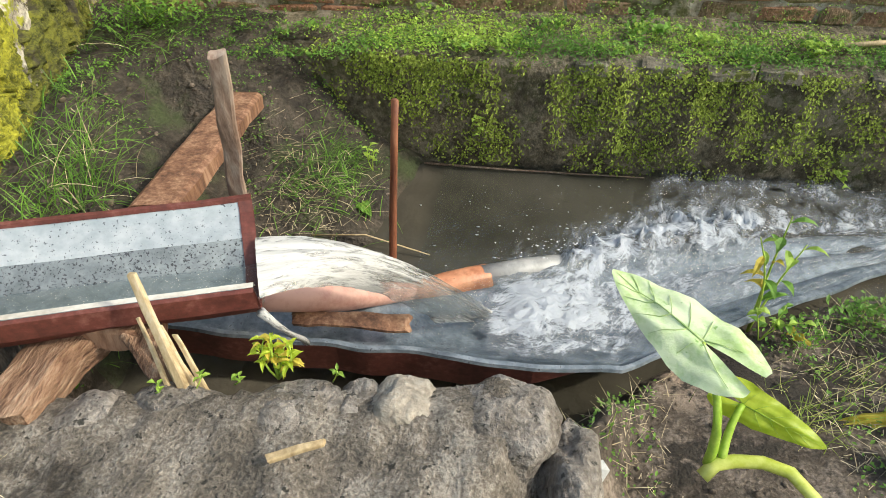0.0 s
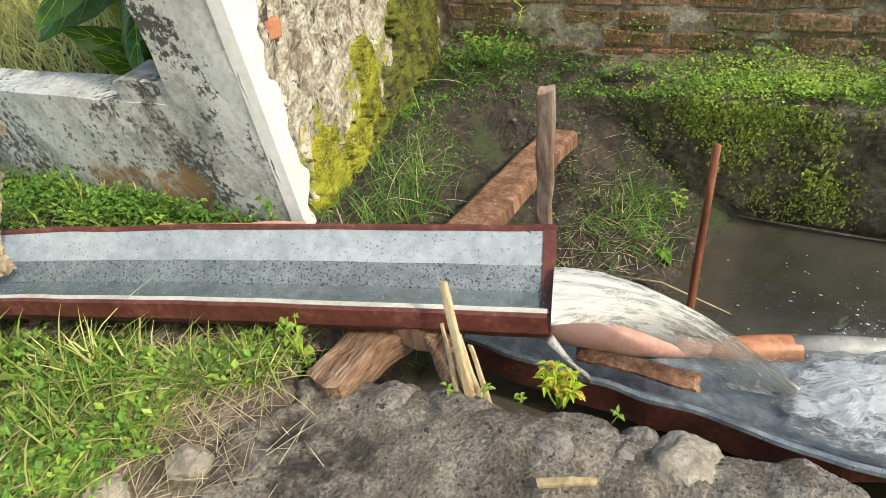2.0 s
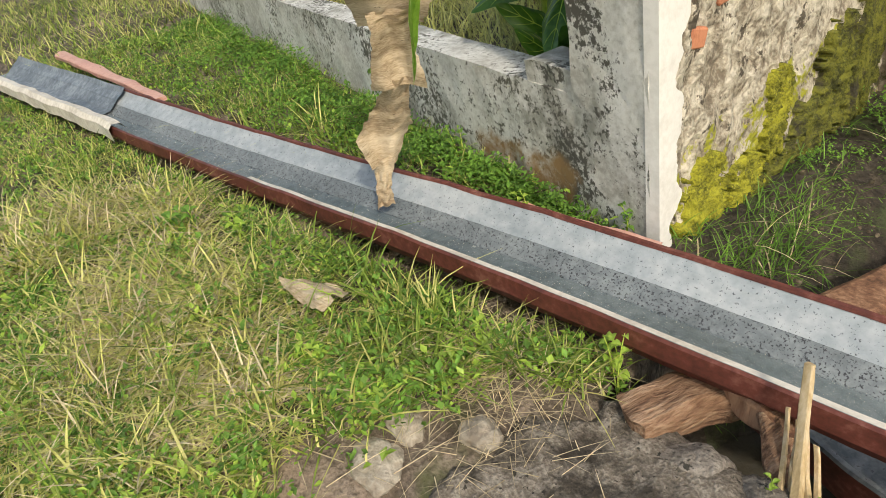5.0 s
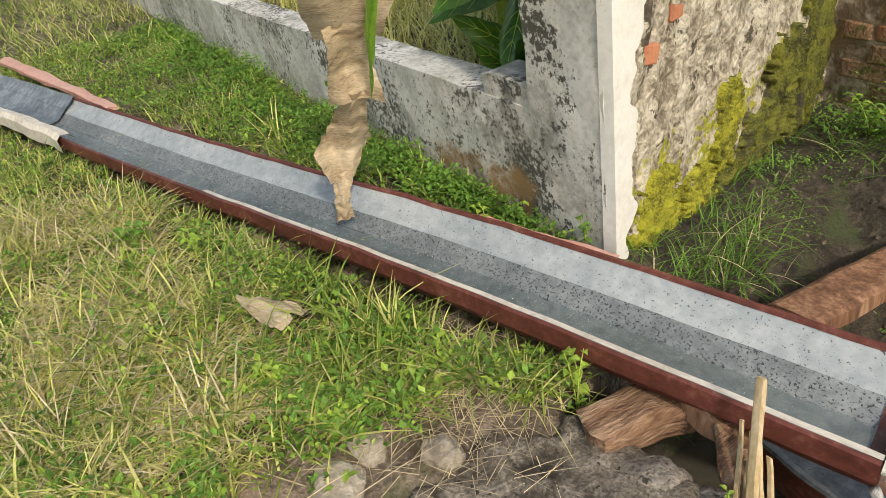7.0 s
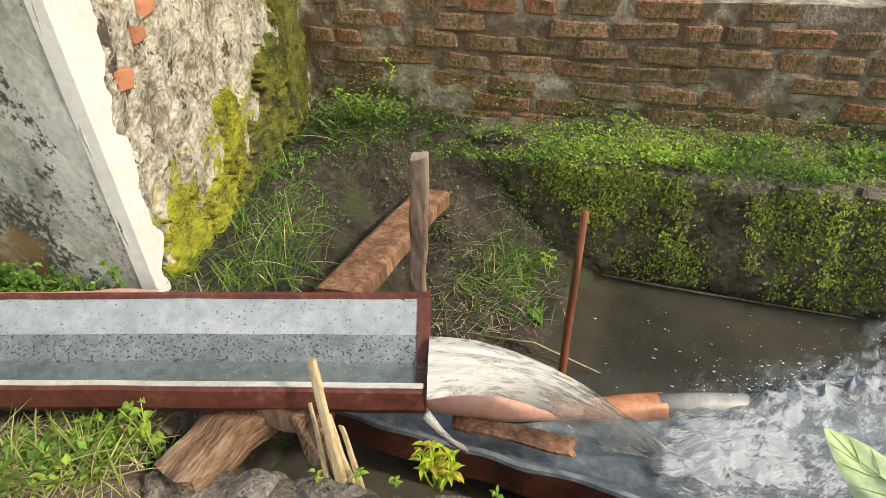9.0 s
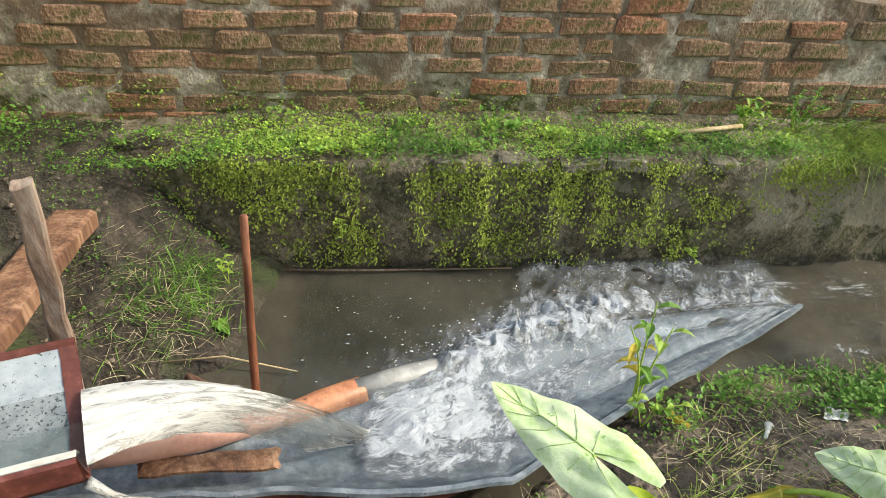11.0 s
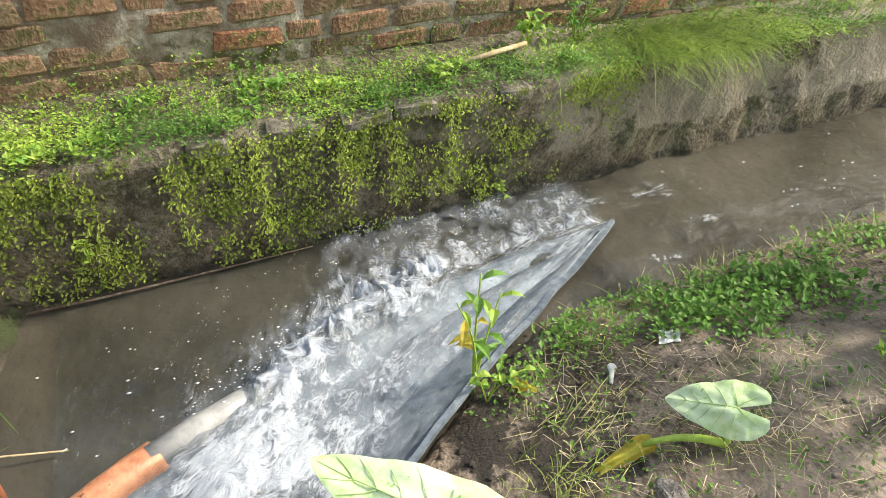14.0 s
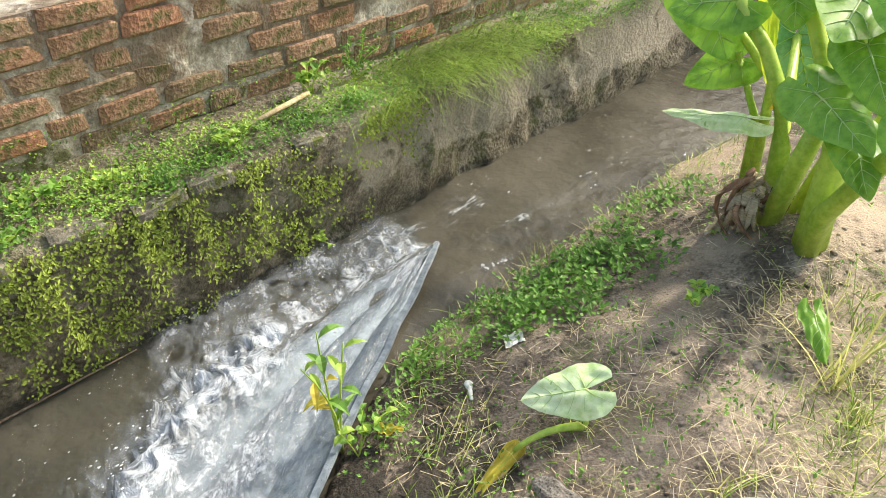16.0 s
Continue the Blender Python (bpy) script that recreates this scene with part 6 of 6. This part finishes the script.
herb("bank_seedling", "bushy green seedling on bare earth", (3.90, 1.37, height(3.90, 1.37)), [(3.87, 1.375, height(3.9, 1.37) + 0.05), (3.92, 1.355, height(3.9, 1.37) + 0.06), (3.93, 1.395, height(3.9, 1.37) + 0.05)], 0.034, 0.02, [HERB_LIGHT, HERB], 8, 0.002, 40)
herb("wall_weed", "small weed against the low wall", (0.30, 1.22, height(0.3, 1.22)), [(0.28, 1.20, 0.74), (0.34, 1.21, 0.76), (0.24, 1.20, 0.70)], 0.03, 0.02, HERB, 7, 0.002, 41)
herb("wall_weed", "small light green weed beside the gutter", (0.72, 1.19, height(0.72, 1.19)), [(0.72, 1.18, 0.68), (0.74, 1.18, 0.70)], 0.025, 0.02, HERB_LIGHT, 5, 0.002, 42)
herb("wall_weed", "small green weed at the pillar's foot", (0.98, 1.33, height(0.98, 1.33)), [(0.97, 1.325, 0.70), (1.0, 1.33, 0.68)], 0.022, 0.016, HERB, 6, 0.002, 43)
herb("lawn_weed", "round-leaved weed in the grass", (0.10, 0.36, height(0.1, 0.36)), [(0.08, 0.35, 0.70), (0.14, 0.38, 0.71), (0.12, 0.32, 0.70)], 0.035, 0.03, HERB, 5, 0.002, 44)
herb("lawn_weed", "round-leaved weed in the grass", (0.30, 0.48, height(0.3, 0.48)), [(0.28, 0.47, 0.70), (0.34, 0.50, 0.71)], 0.03, 0.026, HERB_LIGHT, 5, 0.002, 45)
herb("lawn_weed", "light green weed in the grass", (0.95, 0.50, height(0.95, 0.5)), [(0.95, 0.49, 0.68), (0.98, 0.52, 0.67)], 0.025, 0.02, HERB_LIGHT, 6, 0.002, 46)
herb("lawn_weed", "green weed under the gutter's edge", (1.33, 1.02, height(1.33, 1.02)), [(1.32, 1.0, 0.68), (1.36, 1.02, 0.70), (1.30, 1.03, 0.66)], 0.03, 0.02, HERB_LIGHT, 6, 0.002, 47)
v, f = [], []
tall = Leaves()
rng = random.Random(17)
for _ in range(14):
    tall.blade((3.80 + rng.gauss(0, 0.015), 0.99 + rng.gauss(0, 0.015), height(3.80, 0.99)), rand_dir(rng.uniform(0.1, 0.6)), rng.uniform(0.15, 0.36), 0.006, rng.uniform(0.1, 0.5), 5)
tagged(tall.make("grass_clump", GRASS_YELLOW), "tall thin clump of yellow-green grass", "grass")

# ---- banana plant behind the low wall and its dead leaf ----
banana = tagged(empty("banana_plant"), "banana plant with broad green leaves behind the wall", "plant")
for k, (x, y, lean) in enumerate([(0.42, 1.85, 0.1), (0.25, 2.0, -0.05), (0.10, 1.80, -0.1)]):
    v, f = tube([(x, y, 0.78), (x + lean * 0.4, y, 1.2), (x + lean, y, 1.9)], [0.07, 0.06, 0.05], 12, rough=0.006, seed=k)
    mesh("trunk", v, f, DRY if k == 1 else STALK, banana)
for k, (p, q, w) in enumerate([((0.42, 1.80, 1.05), (0.75, 1.50, 0.92), 0.085), ((0.45, 1.75, 1.25), (0.62, 1.45, 1.02), 0.07), ((0.30, 1.80, 1.3), (0.30, 1.35, 1.12), 0.08), ((0.35, 1.9, 1.35), (0.72, 1.62, 1.30), 0.09),
                               ((0.2, 1.9, 1.2), (-0.05, 1.5, 1.0), 0.08), ((0.3, 1.7, 1.1), (0.55, 1.42, 0.98), 0.06), ((0.4, 1.8, 1.5), (0.7, 1.5, 1.35), 0.1), ((0.1, 1.8, 1.4), (0.15, 1.45, 1.25), 0.09),
                               ((0.48, 1.62, 0.86), (0.60, 1.44, 1.06), 0.055), ((0.50, 1.66, 0.84), (0.72, 1.50, 1.10), 0.06), ((0.40, 1.60, 0.84), (0.42, 1.42, 1.02), 0.05), ((0.56, 1.58, 0.84), (0.66, 1.40, 0.94), 0.045),
                               ((0.34, 1.66, 0.9), (0.24, 1.46, 1.06), 0.05), ((0.62, 1.70, 0.86), (0.76, 1.60, 1.20), 0.06), ((0.52, 1.74, 0.9), (0.52, 1.56, 1.26), 0.06)]):
    taro_leaf("leaf", banana, p, q, (0.3, -0.6, 0.8), w * 1.5, BANANA, "", 0.12, 0.25, 0.01, k)
fresh = tagged(empty("banana_leaflet"), "narrow curled green banana leaf over the wall", "leaf")
taro_leaf("blade", fresh, (0.70, 1.03, 1.42), (0.55, 1.00, 0.99), (-0.6, -0.8, 0.2), 0.028, TARO, "", 0.1, 0.1, 0.004, 2)
taro_leaf("blade", fresh, (0.42, 1.02, 1.07), (0.22, 1.00, 0.97), (0.1, -0.8, 0.6), 0.034, TARO, "", 0.1, 0.15, 0.004, 6)

dead = tagged(empty("dead_banana_leaf"), "dry torn brown banana leaf hanging onto the gutter", "leaf")


def dry_strip(points, widths, seed, fold=0.02):
    v, f = [], []
    n, m_ = 36, 10
    pts = [Vector(p) for p in points]
    for i in range(n + 1):
        k = i / n * (len(pts) - 1)
        c = Vector([float(np.interp(k, range(len(pts)), [p[a] for p in pts])) for a in range(3)])
        w = float(np.interp(k, range(len(pts)), widths))
        turn = 0.35 * math.sin(k * 1.7 + seed)
        for j in range(m_ + 1):
            g = j / m_ * 2 - 1
            off = Vector((math.sin(0.36 + turn), math.cos(0.36 + turn), -0.25 * g * turn)) * g * w
            p = c + off + Vector((0.9, -0.3, 0)) * (fold * math.cos(g * 4 + seed + k) + wobble((g * 2, k, seed), 2.5, 0.02, seed))
            if abs(g) == 1:
                p += Vector((wobble((k, g, 0), 4, 0.02, seed), 0, wobble((k, g, 0), 6, 0.01, seed)))
            v.append(p)
    f = [(i * (m_ + 1) + j, (i + 1) * (m_ + 1) + j, (i + 1) * (m_ + 1) + j + 1, i * (m_ + 1) + j + 1) for i in range(n) for j in range(m_)]
    return mesh("dry_blade", v, f, DRY, dead)


dry_strip([(0.50, 1.00, 1.16), (0.555, 1.0, 1.24), (0.60, 1.0, 1.34), (0.68, 1.0, 1.55)], [0.085, 0.110, 0.115, 0.10], 1)
dry_strip([(0.52, 0.985, 1.00), (0.50, 0.995, 1.08), (0.53, 0.99, 1.16), (0.55, 1.0, 1.20)], [0.075, 0.060, 0.05, 0.07], 2)
dry_strip([(0.42, 0.93, 0.76), (0.40, 0.955, 0.84), (0.44, 0.975, 0.92), (0.52, 0.99, 1.02)], [0.040, 0.085, 0.055, 0.030], 4)
dry_strip([(0.445, 0.895, 0.645), (0.44, 0.905, 0.70), (0.42, 0.93, 0.78)], [0.026, 0.022, 0.03], 5, 0.008)
v, f = tube([(0.44, 0.99, 1.14), (0.50, 1.01, 1.26), (0.58, 1.02, 1.40), (0.62, 1.02, 1.58)], [0.004, 0.006, 0.008, 0.01], 6)
mesh("midrib", v, f, WOOD_PALE, dead, "yellow-brown midrib")

# ---- loose things ----


def fallen_leaf(name, label, p, tip, w, mat=None, seed=0):
    thing = tagged(empty(name), label, "leaf")
    taro_leaf("blade", thing, p, tip, (0, 0, 1), w, mat or DRY, "", 0.15, 0.2, 0.008, seed)


fallen_leaf("dry_leaf", "curled dry brown leaf lying in the grass", (0.83, 0.60, height(0.86, 0.6) + 0.085), (0.66, 0.52, height(0.7, 0.53) + 0.075), 0.046, seed=3)
fallen_leaf("dry_leaf", "pale dry leaf in the grass", (0.93, 0.36, height(0.93, 0.36) + 0.03), (0.90, 0.30, height(0.9, 0.3) + 0.03), 0.03, WOOD_PALE, 4)
fallen_leaf("dry_leaf", "small dry brown leaf by the taro", (4.30, 1.52, height(4.3, 1.52) + 0.02), (4.24, 1.54, height(4.24, 1.54) + 0.015), 0.03, seed=6)
fallen_leaf("dry_leaf", "dry brown leaf lying behind the gutter", (0.50, 1.06, height(0.5, 1.06) + 0.05), (0.62, 1.09, height(0.62, 1.09) + 0.04), 0.025, seed=8)
fallen_leaf("green_leaf", "small blue-green leaf lying on the mud", (1.76, 2.17, height(1.76, 2.17) + 0.02), (1.80, 2.13, height(1.80, 2.13) + 0.015), 0.022, HERB, 9)
fallen_leaf("yellow_leaf", "yellowed leaf at the water's edge", (3.07, 1.73, height(3.07, 1.73) + 0.05), (3.11, 1.69, height(3.11, 1.69) + 0.03), 0.020, YELLOW, 11)
v, f = plank((1.925, 0.93, 0.598), (2.005, 0.965, 0.602), 0.014, 0.012, (0, 0, 1), 8, 0.004, 3, 0.8)
tagged(mesh("twig", v, f, WOOD_PALE, smooth=False), "short pale broken twig on the cement", "twig")
bz_ = height(3.30, 1.64) + 0.008
bone = tagged(empty("plastic_spoon"), "small white plastic scrap on the earth", "litter")
v, f = tube([(3.285, 1.625, bz_), (3.30, 1.645, bz_ + 0.003), (3.312, 1.662, bz_ + 0.002)], [0.005, 0.006, 0.007], 8, flat=0.6)
mesh("stem", v, f, BONE, bone)
v, f = tube([(3.308, 1.656, bz_), (3.316, 1.668, bz_ + 0.002), (3.322, 1.676, bz_)], [0.009, 0.013, 0.007], 10, flat=0.5)
mesh("bowl", v, f, BONE, bone)
v, f = [], []
lz = height(3.53, 1.70) + 0.012
for i in range(9):
    for j in range(9):
        a, b = i / 8 - 0.5, j / 8 - 0.5
        v.append((3.53 + a * 0.060 + b * 0.025, 1.70 + b * 0.038 - a * 0.02, lz + 0.016 * noise.noise(Vector((a * 6, b * 6, 1))) + 0.008 * noise.noise(Vector((a * 19, b * 19, 1)))))
f = [(i * 9 + j, (i + 1) * 9 + j, (i + 1) * 9 + j + 1, i * 9 + j + 1) for i in range(8) for j in range(8)]
tagged(mesh("paper_scrap", v, f, BONE, smooth=False), "crumpled white paper scrap on the bank", "litter")
v, f = tube([(2.50, 1.165, height(2.50, 1.165) + 0.008), (2.508, 1.185, height(2.5, 1.185) + 0.016), (2.50, 1.20, height(2.5, 1.2) + 0.008)], [0.006, 0.014, 0.007], 8, rough=0.008, flat=0.5)
tagged(mesh("paper_scrap", v, f, BONE, smooth=False), "small crumpled white scrap on dark earth", "litter")
v, f = tube([(2.545, 1.10, height(2.545, 1.10) + 0.012), (2.58, 1.125, height(2.58, 1.125) + 0.016), (2.62, 1.13, height(2.62, 1.13) + 0.012), (2.65, 1.12, height(2.65, 1.12) + 0.008)], [0.0035, 0.003, 0.0025, 0.0015], 6, rough=0.001)
tagged(mesh("root", v, f, ROD), "thin reddish root on dark earth", "root")
rock = boulder((3.17, 1.245, height(3.17, 1.245) + 0.02), (0.035, 0.075, 0.04), 4.4, 3, 0.2)
me = bpy.data.meshes.new("rock")
rock.to_mesh(me)
rock.free()
me.materials.append(STONE)
tagged(new("rock", me), "long grey-brown rock lying on the earth", "rock")
v, f = tube([(3.30, 2.62, 0.50), (3.42, 2.64, 0.505), (3.55, 2.66, 0.51)], [0.008, 0.009, 0.007], 8, rough=0.003)
tagged(mesh("stick", v, f, WOOD_PALE), "pale cut stick lying on the ledge", "stick")
v, f = tube([(1.93, 2.49, 0.012), (2.10, 2.475, 0.02), (2.28, 2.48, 0.014), (2.55, 2.485, 0.012), (2.75, 2.49, 0.01)], [0.004, 0.004, 0.0035, 0.003, 0.002], 6)
tagged(mesh("root", v, f, WOOD_GREY), "thin root trailing along the waterline", "root")
v, f = tube([(1.62, 2.02, 0.04), (1.80, 2.03, 0.05), (2.02, 1.99, 0.02)], [0.003, 0.003, 0.002], 6)
tagged(mesh("twig", v, f, WOOD_PALE), "thin pale twig across the mud's edge", "twig")
v, f = plank((1.115, 1.315, 0.645), (0.73, 1.19, 0.650), 0.035, 0.012, (0, 0, 1), 10, 0.006, 3, 0.5)
tagged(mesh("plastic_strip", v, f, PINK, smooth=False), "pink plastic strip lying behind the gutter", "strip")
v, f = plank((-1.25, 0.46, 0.700), (-2.95, 0.02, 0.715), 0.05, 0.02, (0, 0, 1), 12, 0.01, 4, 1.6)
tagged(mesh("plastic_strip", v, f, PINK, smooth=False), "long pink plastic strip along the gutter", "strip")

# ---- bricks of the brick wall ----
BRICK_L, COURSE = 0.198, 0.0735
shapes = [brick_mesh("brick", BRICK_L, 0.061, 0.05, 40 + k) for k in range(6)]
for me in shapes:
    me.materials.append(BRICK)
rng = random.Random(77)
rest_v, rest_f = [], []
for row_ in range(7):
    z = BRICK_TOP - 0.030 - row_ * COURSE
    x = 0.66 + (0.11 if row_ % 2 else 0.0) + rng.uniform(-0.02, 0.02)
    while x < 9.0:
        size = rng.choice((1, 1, 1, 0.92, 1.06, 0.55))
        worn = rng.random() < 0.05 + 0.03 * row_
        if x < 5.4:
            if not worn:
                ob = new("brick", rng.choice(shapes))
                ob.parent = wall_brick
                ob.matrix_world = pose(x + size * BRICK_L / 2, BRICK_Y + 0.0295 + rng.uniform(-0.004, 0.004), z + rng.uniform(-0.004, 0.004), rng.uniform(-2, 2), rng.uniform(-1.5, 1.5), rng.uniform(-1.5, 1.5)) @ Matrix.Diagonal((size, 1, rng.uniform(0.90, 1.08), 1))
        else:
            me = shapes[0]
            o = len(rest_v)
            rest_v += [(q.co.x * size + x + size * BRICK_L / 2, q.co.y + BRICK_Y + 0.022, q.co.z + z) for q in me.vertices]
            rest_f += [tuple(o + i for i in p.vertices) for p in me.polygons]
        x += size * BRICK_L + rng.uniform(0.010, 0.030)
far_bricks = mesh("far_bricks", rest_v, rest_f, BRICK, wall_brick, "weathered bricks farther along", smooth=False)
far_bricks["kind"] = "stuff"

CAP = material("pale_cap_stone", [(0.3, (0.11, 0.095, 0.07)), (0.5, (0.21, 0.185, 0.14)), (0.7, (0.34, 0.305, 0.25))], 14, 0.95, 0.9, 70, depth=0.01)
stain_or_light(CAP, (0.12, 0.13, 0.03), 8, 0.05, 0.12, 0.4, 40)
caps = [brick_mesh("cap_stone", 0.15, 0.034, 0.070, 90 + k) for k in range(3)]
for me in caps:
    me.materials.append(CAP)
for k, x in enumerate((2.50, 2.74, 2.95, 3.08, 3.40)):
    ob = new("cap_stone", caps[k % 3])
    ob.parent = bpy.data.objects["wall_canal"]
    ob.matrix_world = pose(x + 0.02 * math.sin(k * 5), 2.494 + 0.008 * math.sin(k * 3), 0.450 + 0.006 * math.sin(k * 7), 4 * math.sin(k), 2 * math.sin(k * 2), 5 * math.sin(k * 4)) @ Matrix.Diagonal((0.7 + 0.3 * abs(math.sin(k * 2.3)), 1, 1, 1))
